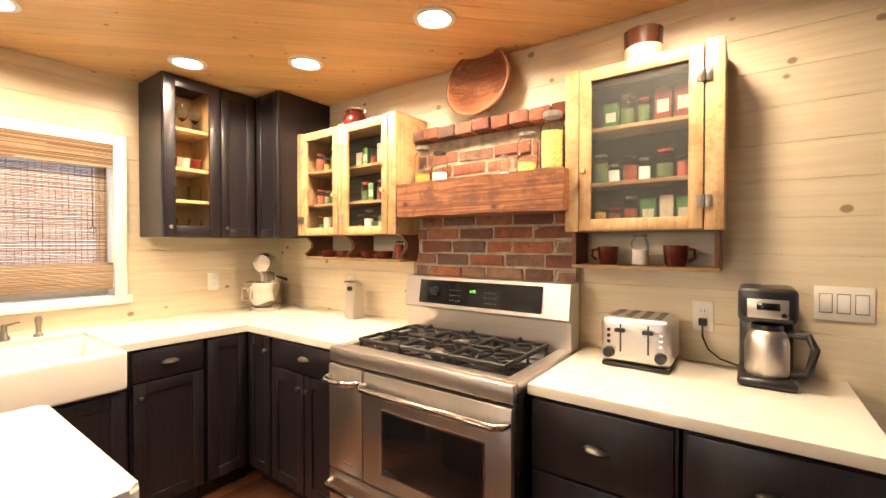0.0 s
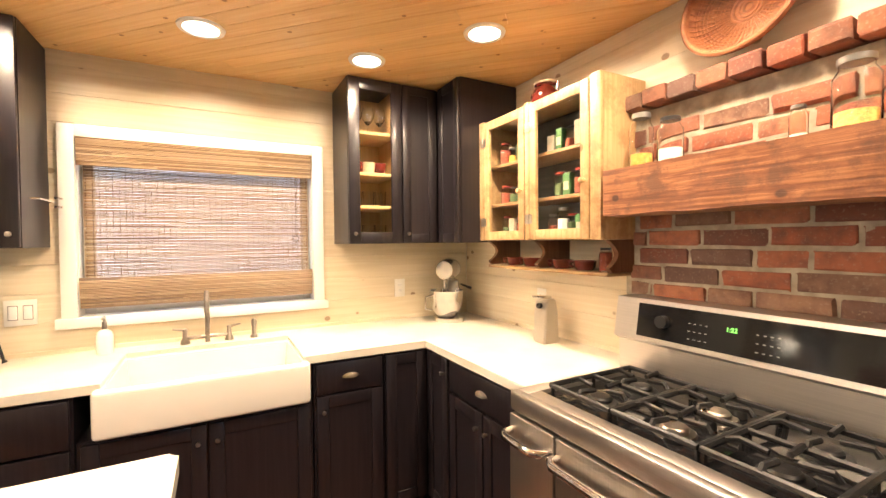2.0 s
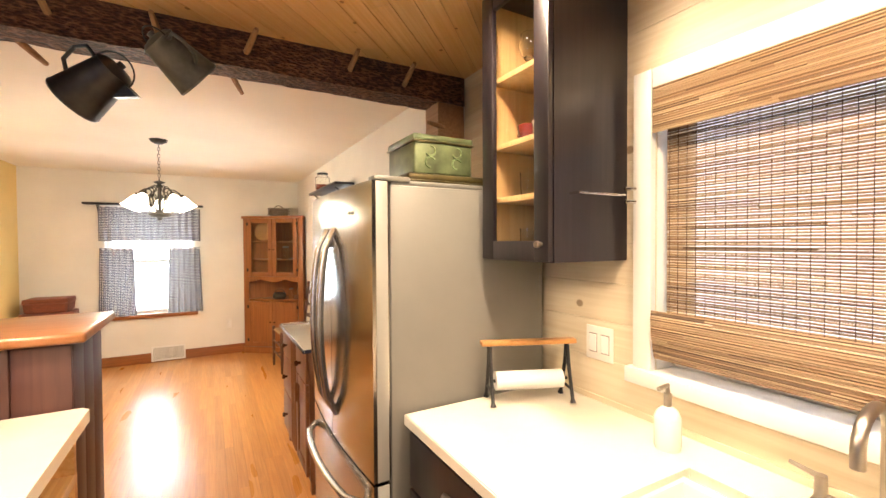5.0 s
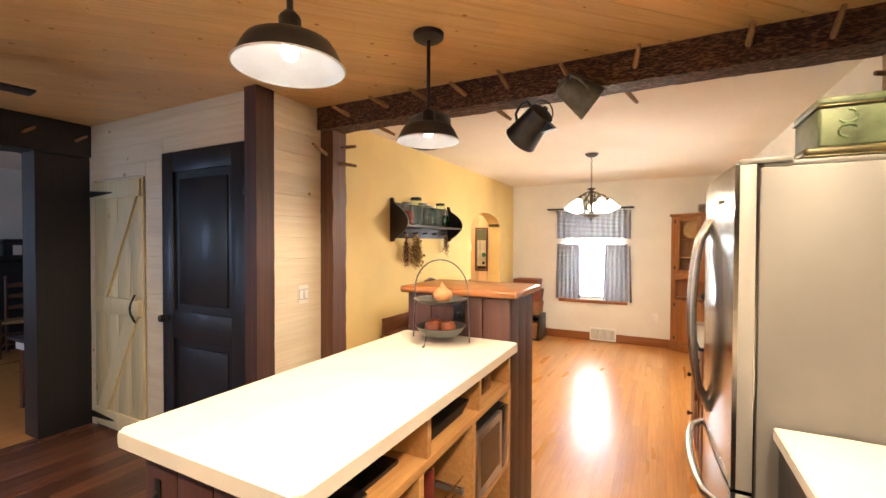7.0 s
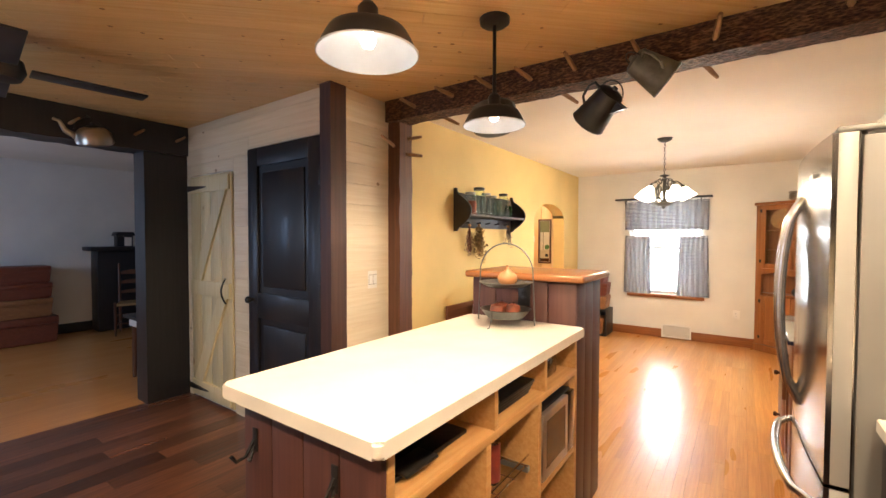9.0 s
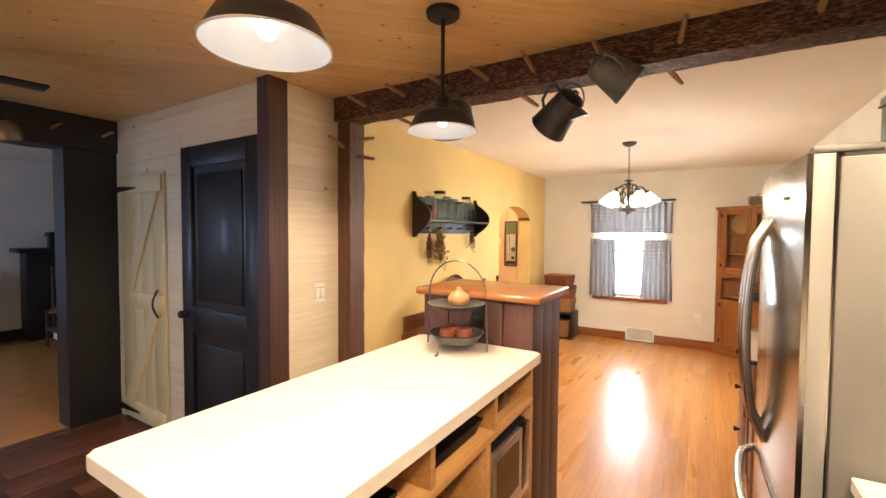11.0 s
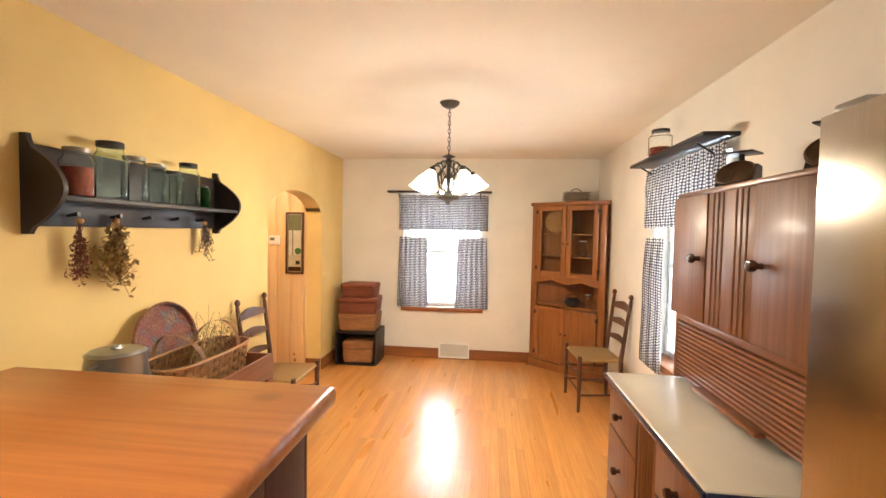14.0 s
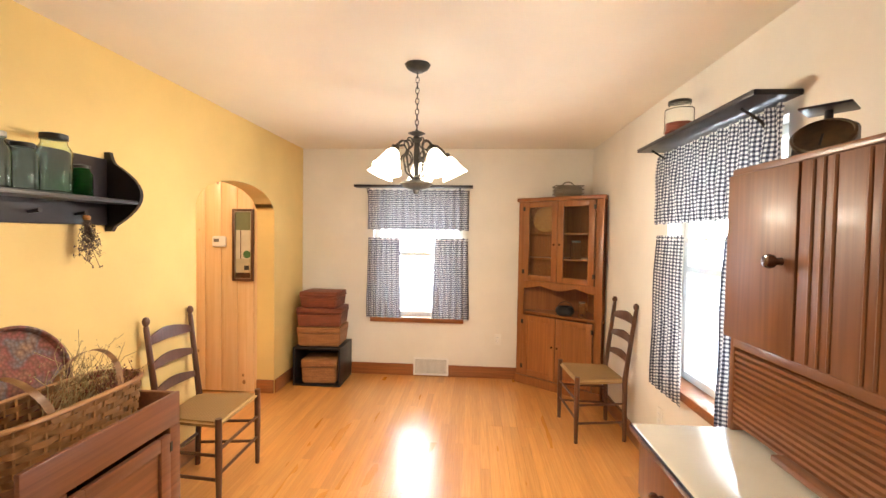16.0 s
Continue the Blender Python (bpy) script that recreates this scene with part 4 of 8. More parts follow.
M_TINT = [glassy("jar_clear", (0.97, 0.985, 0.98), 0.01, 1.28), glassy("jar_green", (0.86, 0.97, 0.94), 0.01, 1.28), glassy("jar_deep_green", (0.06, 0.50, 0.14), 0.01, 1.28)]
M_PACK = [paint("pack_green", (0.06, 0.17, 0.05), 0.5, 0, 0.15, 30), paint("pack_red", (0.22, 0.035, 0.025), 0.5, 0, 0.15, 30), paint("pack_cream", (0.50, 0.45, 0.34), 0.5, 0, 0.1, 30)]


def jar(at, r, h, tint=0, fill=None, level=0.5, lid=0, label="", turned=None, group=""):
    t = thing("jar", label or "clear glass storage jar with lid", "jar", at, group)
    gl = part("glass", lathe(B(), [(0, 0), (r * 0.92, 0), (r, h * 0.04), (r, h * 0.72), (r * 0.72, h * 0.84), (r * 0.72, h * 0.9), (r * 0.68, h * 0.9), (r * 0.68, h * 0.83), (r * 0.94, h * 0.7), (r * 0.94, h * 0.05), (0, h * 0.04)], at, 18), M_TINT[tint], t)
    gl.visible_shadow = False
    if fill is not None:
        part("contents", lathe(B(), [(0, h * 0.045), (r * 0.90, h * 0.045), (r * 0.90, h * level), (r * 0.5, h * (level + 0.015)), (0, h * level)], at, 16), FILL[fill], t)
    part("lid", lathe(B(), [(0, h * 0.905), (r * 0.78, h * 0.905), (r * 0.78, h * 0.99), (r * 0.72, h), (0, h)], at, 18), LIDS[lid], t)
    return t


def packet(at, w, d, h, m):
    t = thing("spice_packet", "small printed spice box on cabinet shelf", "spice box", at, "spice boxes")
    part("box", bx(B(), (at[0] - w / 2, at[1] - d / 2, at[2]), (at[0] + w / 2, at[1] + d / 2, at[2] + h), 0.001), m, t)
    part("label", bx(B(), (at[0] - w * 0.36, at[1] + d / 2, at[2] + h * 0.25), (at[0] + w * 0.36, at[1] + d / 2 + 0.0006, at[2] + h * 0.62)), M_PACK[2], t)
    return t


def spice_row(x0, x1, y, z, hmax, seed):
    rr = random.Random(seed)
    x = x0 + 0.03
    while x < x1 - 0.02:
        r = rr.uniform(0.021, 0.034)
        h = min(hmax, r * rr.uniform(3.0, 4.6))
        if rr.random() < 0.4:
            packet((x, y, z), r * 1.8, 0.03, h * 1.05, rr.choice(M_PACK))
        else:
            jar((x, y, z), r, h, 0, rr.choice((0, 1, 2, 3, 1)), rr.uniform(0.4, 0.7), rr.choice((0, 1, 2)), "small glass spice jar on cabinet shelf", group="spice jars")
        x += r * 2 + rr.uniform(0.002, 0.014)


def hinge(f, u, w, d, parent):
    bm = B()
    for s in (-1, 1):
        fbox(bm, f, u + s * 0.004, u + s * 0.024, w - 0.022, w + 0.022, d, d + 0.003, 0.001)
    cyl(bm, f(u, w - 0.024, d + 0.003), f(u, w + 0.024, d + 0.003), 0.004, n=8)
    part("hinge", bm, M_PEWTER, parent, "worn grey butt hinge")


m, nt, b = nodes_of("door_screen")
wv = []
for d in ("X", "Z"):
    w = nd(nt, "ShaderNodeTexWave", Scale=130.0)
    w.bands_direction = d
    nt.links.new(coords(nt, (1, 1, 1)), w.inputs["Vector"])
    wv.append(w.outputs["Fac"])
b.inputs["Base Color"].default_value = (0.12, 0.125, 0.115, 1)
b.inputs["Roughness"].default_value = 0.5
nt.links.new(ramp(nt, mathn(nt, "MAXIMUM", wv[0], wv[1]), [(0.55, (0.03, 0.03, 0.03)), (0.95, (0.30, 0.30, 0.30))]), b.inputs["Alpha"])
M_SCREEN = m


def old_cabinet(name, x0, x1, depth, z0, z1, stiles, doors, shelves, label, knob_sides, hinge_sides, zb, seed, pane=M_GLASS):
    """x0 > x1 would mirror it: x runs from the wall's far end; doors are spans of x."""
    f = facing("+y", depth)
    c = thing(name, label, "wall cabinet", ((x0 + x1) / 2, depth / 2, zb))
    part("side", bx(B(), (x0, 0.001, z0), (x0 + 0.02, depth - 0.001, z1), 0.003), M_YPINE, c)
    part("side", bx(B(), (x1 - 0.02, 0.001, z0), (x1, depth - 0.001, z1), 0.003), M_YPINE, c)
    part("top", bx(B(), (x0 + 0.02, 0.001, z1 - 0.022), (x1 - 0.02, depth - 0.001, z1 - 0.001), 0.002), M_YPINEDARKX, c)
    part("bottom", bx(B(), (x0 + 0.02, 0.001, z0), (x1 - 0.02, depth - 0.001, z0 + 0.02), 0.002), M_YPINEDARKX, c)
    part("back", bx(B(), (x0 + 0.02, 0.002, z0 + 0.02), (x1 - 0.02, 0.010, z1 - 0.022)), M_GREYBOARD, c, "dark grey weathered backboard")
    for a, b in stiles:
        part("stile", bx(B(), (a, depth - 0.0005, z0), (b, depth + 0.018, z1), 0.004), M_YPINE, c)
    for i, (a, b) in enumerate(doors):
        bm = B()
        framed(bm, f, a + 0.002, b - 0.002, z0 + 0.004, z1 - 0.012, 0.0005, 0.020, 0.045, panel=False)
        d = part("door", bm, M_YPINE, c, "worn yellow pine frame")
        g = part("pane", fbox(B(), f, a + 0.04, b - 0.04, z0 + 0.045, z1 - 0.055, 0.007, 0.010), pane, d)
        g.visible_shadow = False
        knob(f, a + 0.022 if knob_sides[i] == "lo" else b - 0.022, z0 + 0.24, 0.020, 0.013, d, M_YPINE)
        for w in (z0 + 0.10, z1 - 0.12):
            hinge(f, b + 0.001 if hinge_sides[i] == "hi" else a - 0.001, w, 0.021, d)
    for k, z in enumerate(shelves):
        part("shelf", bx(B(), (x0 + 0.021, 0.011, z - 0.016), (x1 - 0.021, depth - 0.03, z), 0.002), M_YPINEDARKX, c)
    for k, z in enumerate((z0 + 0.0205, *shelves)):
        for (a, b) in doors:
            spice_row(a + 0.04, b - 0.04, depth - 0.075, z, 0.15, seed + k * 7 + int(-a * 100))
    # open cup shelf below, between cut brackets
    part("low_shelf", bx(B(), (x0 + 0.012, 0.001, zb), (x1 - 0.012, depth - 0.03, zb + 0.014), 0.003), M_YPINEDARKX, c)
    return c


Y0, Y1 = -1.441, -0.588
yc = old_cabinet("double_cabinet", Y0, Y1, 0.25, 1.425, 2.08, [(Y0, Y0 + 0.055), (-1.015, -0.985), (Y1 - 0.045, Y1)], [(Y0 + 0.057, -1.017), (-0.983, Y1 - 0.047)], (1.625, 1.835), "worn yellow pine wall cabinet with two glazed doors", ("lo", "lo"), ("hi", "hi"), 1.276, 21)
M_OLDBROWN = wood("old_brown", (0.22, 0.10, 0.045), (0.12, 0.05, 0.02), "z", 0.5)
for xx in (Y0 + 0.004, -1.01, Y1 - 0.026):
    bm = B()
    pts = [(0.002, 1.292), (0.20, 1.292), (0.215, 1.31)] + [(0.215 - 0.05 * math.sin(radians(a)), 1.31 + 0.11 * a / 180) for a in range(15, 181, 15)] + [(0.24, 1.424), (0.002, 1.424)]
    prism(bm, pts, "x", xx, xx + 0.022)
    part("bracket", bm, M_OLDBROWN, yc)
S0, S1 = -2.885, -2.335
sc = old_cabinet("spice_cabinet", S0, S1, 0.20, 1.425, 2.08, [(S0, S0 + 0.058), (S1 - 0.055, S1)], [(S0 + 0.06, S1 - 0.057)], (1.625, 1.845), "worn yellow pine spice cabinet with screened door", ("hi",), ("lo",), 1.276, 55, M_SCREEN)
for xx in (S0 + 0.012, S1 - 0.03):
    part("bracket", bx(B(), (xx, 0.001, 1.29), (xx + 0.018, 0.165, 1.424), 0.003), M_OLDBROWN, sc)


def mug(at, r, h, label, way=(1, 0)):
    t = thing("mug", label, "mug", at, "oxblood mugs")
    part("body", lathe(B(), [(0, 0), (r * 0.75, 0), (r * 0.9, h * 0.3), (r, h), (r * 0.92, h), (r * 0.8, h * 0.1), (0, h * 0.08)], at, 18), M_OXBLOOD, t)
    a, e = Vector(at) + Vector((way[0], way[1], 0)) * r * 0.92, Vector((way[0], way[1], 0))
    part("handle", tube(B(), [a + Vector((0, 0, h * 0.85)), a + e * r * 0.5 + Vector((0, 0, h * 0.8)), a + e * r * 0.55 + Vector((0, 0, h * 0.45)), a + e * r * 0.1 + Vector((0, 0, h * 0.25))], r * 0.13, 8), M_OXBLOOD, t)
    return t


mug((-2.475, 0.09, 1.29), 0.042, 0.075, "dark oxblood glazed mug on cabinet shelf", (1, 0.2))
mug((-2.725, 0.09, 1.29), 0.045, 0.08, "dark oxblood glazed mug on cabinet shelf", (-1, 0.2))
jar((-2.60, 0.10, 1.29), 0.032, 0.125, 0, 3, 0.5, 0, "glass sugar shaker with metal top on cabinet shelf")
for i, xx in enumerate((-0.72, -0.86, -1.08, -1.22)):
    mug((xx, 0.12, 1.29), 0.052, 0.042, "shallow oxblood soup mug on cabinet shelf", (1, 0.3))
jar((-1.345, 0.13, 1.29), 0.028, 0.10, 0, 1, 0.8, 2, "dark glass bottle on cabinet shelf")
t = thing("stoneware_crock", "brown and cream stoneware crock on spice cabinet", "crock", (-2.61, 0.11, 2.08))
part("body", lathe(B(), [(0, 0), (0.066, 0), (0.07, 0.006), (0.07, 0.062), (0, 0.062)], (-2.61, 0.11, 2.08), 28), M_CREAM, t, "cream lower half")
part("neck", lathe(B(), [(0.06, 0.0622), (0.07, 0.0622), (0.071, 0.12), (0.073, 0.128), (0.066, 0.13), (0.062, 0.07), (0, 0.068)], (-2.61, 0.11, 2.08), 28), M_BROWN, t, "glossy brown glazed upper half")
t = thing("bean_pot", "glossy oxblood bean pot on double cabinet", "pot", (-0.97, 0.12, 2.08))
part("body", lathe(B(), [(0, 0), (0.045, 0), (0.07, 0.03), (0.074, 0.06), (0.06, 0.09), (0.05, 0.105), (0.056, 0.115), (0.05, 0.118), (0, 0.112)], (-0.97, 0.12, 2.08), 24), M_OXBLOOD, t)
part("rim", lathe(B(), [(0.049, 0.1185), (0.057, 0.1185), (0.056, 0.127), (0.02, 0.132), (0, 0.132)], (-0.97, 0.12, 2.08), 24), M_CREAM, t, "cream lid")
part("handle", tube(B(), [(-1.035, 0.13, 2.18), (-1.065, 0.13, 2.18), (-1.067, 0.13, 2.14), (-1.04, 0.13, 2.12)], 0.008, 8), M_OXBLOOD, t)

# brickwork, ledge and timber mantel
m, nt, b = nodes_of("old_brick")
oi = nt.nodes.new("ShaderNodeObjectInfo")
v = coords(nt, (1, 1, 1), 9.0)
n1 = nd(nt, "ShaderNodeTexNoise", Scale=22.0, Detail=5.0)
n2 = nd(nt, "ShaderNodeTexNoise", Scale=120.0, Detail=2.0)
nt.links.new(v, n1.inputs["Vector"]), nt.links.new(v, n2.inputs["Vector"])
c = ramp(nt, oi.outputs["Random"], [(0.0, (0.15, 0.055, 0.04)), (0.3, (0.30, 0.085, 0.045)), (0.5, (0.40, 0.15, 0.08)), (0.72, (0.13, 0.075, 0.06)), (1.0, (0.30, 0.17, 0.11))])
c = mixc(nt, ramp(nt, n1.outputs[0], [(0.40, (0, 0, 0)), (0.72, (0.75, 0.75, 0.75))]), c, (0.10, 0.05, 0.04))
c = mixc(nt, ramp(nt, n2.outputs[0], [(0.58, (0, 0, 0)), (0.8, (0.4, 0.4, 0.4))]), c, (0.42, 0.34, 0.26))
nt.links.new(c, b.inputs["Base Color"])
b.inputs["Roughness"].default_value = 0.85
bump(nt, b, n1.outputs[0], 0.7, 0.01)
M_BRICK = m
M_MORTAR = paint("mortar", (0.40, 0.35, 0.27), 0.9, 0, 0.25, 20, 0.6)
bw = thing("brick_backsplash", "old red brick backsplash with grey mortar", "brick wall", (-1.866, 0.04, 0), kind="structure")
part("mortar", bx(B(), (-2.332, -0.011, 0), (-1.399, 0.068, 1.93)), M_MORTAR, bw)
rr = random.Random(8)


def brick_mesh(ln, h, d, seed):
    rk = random.Random(seed)
    bm = B()
    bx(bm, (0, 0, 0), (ln, d, h), 0.006, 2)
    for q in bm.verts:
        q.co += Vector([rk.uniform(-0.0036, 0.0036) for _ in range(3)])
    return mesh_of("brick", bm, M_BRICK)


FULL = [brick_mesh(0.198, 0.056, 0.045, k) for k in range(4)]
HALF = [brick_mesh(0.094, 0.056, 0.045, k + 9) for k in range(3)]
QUART = [brick_mesh(0.135, 0.056, 0.045, k + 19) for k in range(2)]
zrow, k = 0.86, 0
while zrow < 1.87:
    x = -2.331
    first = True
    while x < -1.402:
        room = -1.399 - x
        me = rr.choice(HALF) if (first and k % 2) or room < 0.15 else (rr.choice(QUART) if room < 0.2 or rr.random() < 0.1 else rr.choice(FULL))
        ln = {True: 0.198}.get(me in FULL, 0.094 if me in HALF else 0.135)
        if x + ln > -1.395:
            break
        ob = new("brick", me)
        ob.parent = bw
        ob.location = Vector((x, 0.030 + rr.uniform(-0.005, 0.005), zrow + rr.uniform(-0.002, 0.002))) - base_of(bw)
        x += ln + 0.011
        first = False
    zrow += 0.0675
    k += 1
x = -2.335
HEAD = [brick_mesh(0.094, 0.058, 0.125, k + 31) for k in range(4)]
while x < -1.40:
    ob = new("brick", rr.choice(HEAD))
    ob.parent = bw
    ob.location = Vector((x, 0.004 + rr.uniform(-0.004, 0.006), 1.934 + rr.uniform(-0.003, 0.003))) - base_of(bw)
    x += 0.103
M_MANTEL = wood("old_mantel", (0.48, 0.20, 0.08), (0.15, 0.045, 0.018), "x", 0.55, (0.04, 0.015, 0.01), 0, 0, 0.9, 0.0, 0.8, 7.0, (0.11, 0.045, 0.025))
mb = hewn("mantel_beam", (-2.352, 0.085, 1.515), (-1.463, 0.28, 1.685), M_MANTEL, "reclaimed reddish timber mantel across brickwork", 40, 0.006)
mb["kind"], mb["category"] = "", "mantel"
for x, y, r, h, fi, lv, ld in ((-1.56, 0.19, 0.042, 0.20, 0, 0.25, 0), (-1.68, 0.20, 0.042, 0.155, 3, 0.3, 2), (-2.03, 0.17, 0.022, 0.10, 3, 0.2, 0), (-2.155, 0.19, 0.048, 0.18, 4, 0.25, 0), (-2.27, 0.19, 0.052, 0.25, 4, 0.66, 0)):
    jar((x, y, 1.687), r, h, 0, fi, lv, ld, "glass preserving jar of dry goods on mantel", group="jars on the mantel")
# round basket leaning on the ledge
M_REDWEAVE = wood("red_coil", (0.46, 0.20, 0.09), (0.26, 0.095, 0.045), "x", 0.5, None, 1, 0.22, 0.5)
bm = B()
BOWL = [(0.174 * math.sin(radians(a)), 0.075 * (1 - math.cos(radians(a)))) for a in range(0, 91, 5)]
lathe(bm, [(0.0, 0.004)] + [(r, z + 0.004) for r, z in BOWL[1:]] + [(r * 0.96, z + 0.009) for r, z in BOWL[:0:-1]] + [(0.0, 0.009)], (0, 0, 0), 44)
for r, z in BOWL[1:-1]:
    for dz in (0.011, 0.001):
        tube(bm, arc((0, 0, z + dz), r, 0, 351, 40, "xy"), 0.0042, 5, True)
tube(bm, arc((0, 0, 0.081), 0.176, 0, 351, 44, "xy"), 0.009, 7, True)
for k in range(44):
    a = 6.2832 * k / 44
    tube(bm, [(r * 0.93 * math.cos(a), r * 0.93 * math.sin(a), z + 0.0135) for r, z in BOWL[4::3]], 0.0024, 4)
me = mesh_of("round_basket", bm, M_REDWEAVE)
ob = new("round_basket", me)
ob.matrix_basis = pose(-1.84, 0.022, 2.178, -79, 0, 0)
tagged(ob, "shallow round reddish woven basket leaning on wall", "basket")

# ---- range ----
rg = thing("gas_range", "stainless steel six-burner gas range with two ovens", "range", (-1.9, 0.4, 0))
RX0, RX1, RYF = -2.352, -1.458, 0.70
f = facing("+y", RYF)
part("body", bx(B(), (RX0, 0.09, 0.06), (RX1, RYF - 0.002, 0.885), 0.003), M_BLKPLASTIC, rg)
bm = B()
bx(bm, (RX0, RYF - 0.012, 0.862), (RX1, RYF + 0.022, 0.927), 0.008)
bx(bm, (RX0, 0.10, 0.887), (RX0 + 0.055, RYF - 0.012, 0.926), 0.004), bx(bm, (RX1 - 0.055, 0.10, 0.887), (RX1, RYF - 0.012, 0.926), 0.004)
bx(bm, (RX0 + 0.055, RYF - 0.065, 0.887), (RX1 - 0.055, RYF - 0.012, 0.925), 0.004)
part("cooktop_frame", bm, M_STEEL, rg)
part("cooktop", bx(B(), (RX0 + 0.055, 0.20, 0.887), (RX1 - 0.055, RYF - 0.065, 0.912), 0.002), M_BLKGLASS, rg, "glossy black burner deck")
bm = B()
prism(bm, [(0.085, 0.90), (0.185, 0.90), (0.185, 1.04), (0.215, 1.055), (0.190, 1.205), (0.085, 1.205)], "x", RX0, RX1)
part("backguard", bm, M_STEEL, rg)


def guard(u, w, d):
    """A place on the sloped control panel: along, up from its foot, out."""
    k = (w) / 0.15
    return (u, 0.215 - 0.025 * k + d, 1.055 + w)


bm = B()
prism(bm, [(0.205 + 0.006, 1.073), (0.212 + 0.006, 1.073), (0.196 + 0.0025, 1.190), (0.190, 1.190)], "x", RX0 + 0.12, RX1 - 0.10)
gp = part("control_panel", bm, M_BLKGLASS, rg, "black glass control panel")
M_LCD = glow("green_digits", (0.25, 1.0, 0.15), 1.6)
cu = bpy.data.curves.new("clock", "FONT")
cu.body, cu.size, cu.extrude = "1:22", 0.019, 0.0004
tmp = bpy.data.objects.new("tmp", cu)
scene.collection.objects.link(tmp)
dg = bpy.context.evaluated_depsgraph_get()
me = bpy.data.meshes.new_from_object(tmp.evaluated_get(dg))
bpy.data.objects.remove(tmp)
me.materials.clear(), me.materials.append(M_LCD)
ob = new("clock_digits", me)
ob.parent = rg
ob.matrix_basis = Matrix.Translation(Vector((-1.865, 0.2085, 1.14)) - base_of(rg)) @ pose(0, 0, 0, 80, 0, 180)
M_MARK = paint("panel_marks", (0.40, 0.40, 0.38), 0.5)
for i in range(4):
    for j in range(3):
        for base in (-1.755, -1.955):
            part("key", bx(B(), (base - i * 0.018, 0.2125 - 0.0042 * j, 1.092 + j * 0.025), (base - i * 0.018 + 0.008, 0.2145 - 0.0042 * j, 1.096 + j * 0.025)), M_MARK, rg)
kb = B()
cyl(kb, (-1.66, 0.205, 1.135), (-1.66, 0.228, 1.137), 0.022, n=20)
part("dial", kb, M_BLKPLASTIC, rg)


def bar_handle(f, u0, u1, w, d, parent, vertical=False, r=0.011):
    bm = B()
    if vertical:
        pts = [f(u0, w, d), f(u0, w + 0.01, d + 0.045), f(u0, w + 0.04, d + 0.055), f(u0, u1 - 0.04, d + 0.055), f(u0, u1 - 0.01, d + 0.045), f(u0, u1, d)]
    else:
        pts = [f(u0, w, d), f(u0 + 0.006, w, d + 0.035), f(u0 + 0.03, w, d + 0.052), f(u1 - 0.03, w, d + 0.052), f(u1 - 0.006, w, d + 0.035), f(u1, w, d)]
    tube(bm, pts, r, 10)
    return part("handle", bm, M_CHROME, parent, "polished steel bar handle")


split = -1.672
for a, b, w0, w1 in ((split + 0.004, RX1 - 0.004, 0.40, 0.853), (RX0 + 0.004, split - 0.004, 0.40, 0.853)):
    d = part("oven_door", fbox(B(), f, a, b, w0, w1, 0, 0.028, 0.005), M_STEELZ, rg)
    bar_handle(f, a + 0.012, b - 0.012, 0.80, 0.026, d, r=0.013)
    if b - a > 0.4:
        part("oven_window", fbox(B(), f, a + 0.10, b - 0.11, 0.465, 0.715, 0.027, 0.0295, 0.002), M_BLKGLASS, d, "dark glass oven window")
        part("window_rim", framed(B(), f, a + 0.094, b - 0.104, 0.459, 0.721, 0.0275, 0.0305, 0.007, panel=False), M_CHROME, d)
    else:
        part("badge", fbox(B(), f, a + 0.06, a + 0.11, 0.437, 0.449, 0.028, 0.031, 0.001), M_PEWTER, d)
d = part("warming_drawer", fbox(B(), f, RX0 + 0.004, RX1 - 0.004, 0.11, 0.392, 0, 0.026, 0.005), M_STEELZ, rg)
bar_handle(f, RX0 + 0.03, RX1 - 0.02, 0.345, 0.024, d, r=0.013)
part("kick_panel", fbox(B(), f, RX0 + 0.01, RX1 - 0.01, 0.0, 0.105, -0.06, -0.03), M_BLKPLASTIC, rg)
# grates and burners
gz = 0.9125
for i in range(3):
    gx0 = RX0 + 0.085 + i * 0.245
    gx1 = gx0 + 0.238
    bm = B()
    zt = gz + 0.035
    for yy in (0.23, 0.615):
        tube(bm, [(gx0, yy, zt), (gx1, yy, zt)], 0.0088, 6)
    for xx in (gx0, gx1):
        tube(bm, [(xx, 0.23, zt), (xx, 0.615, zt)], 0.0088, 6)
    tube(bm, [(gx0, 0.4225, zt), (gx1, 0.4225, zt)], 0.0088, 6)
    for yy in (0.325, 0.52):
        cx = (gx0 + gx1) / 2
        for a in (0, 90, 180, 270):
            dx, dy = math.cos(radians(a)), math.sin(radians(a))
            o = 0.119 if dy == 0 else 0.095
            tube(bm, [(cx + dx * o, yy + dy * o, zt), (cx + dx * 0.085, yy + dy * 0.085, zt + 0.014), (cx + dx * 0.028, yy + dy * 0.028, zt + 0.008)], 0.008, 6)
    for xx in (gx0 + 0.004, gx1 - 0.004):
        for yy in (0.235, 0.4225, 0.61):
            cyl(bm, (xx, yy, gz), (xx, yy, zt), 0.007, n=6)
    part("grate", bm, M_CASTIRON, rg, "black cast-iron pan support")
    for yy in (0.325, 0.52):
        bm = B()
        lathe(bm, [(0.055, 0), (0.052, 0.006), (0.036, 0.008), (0.036, 0.016), (0.03, 0.022), (0, 0.024)], ((gx0 + gx1) / 2, yy, gz), 20)
        part("burner", bm, M_CASTIRON if i != 1 else M_PEWTER, rg)
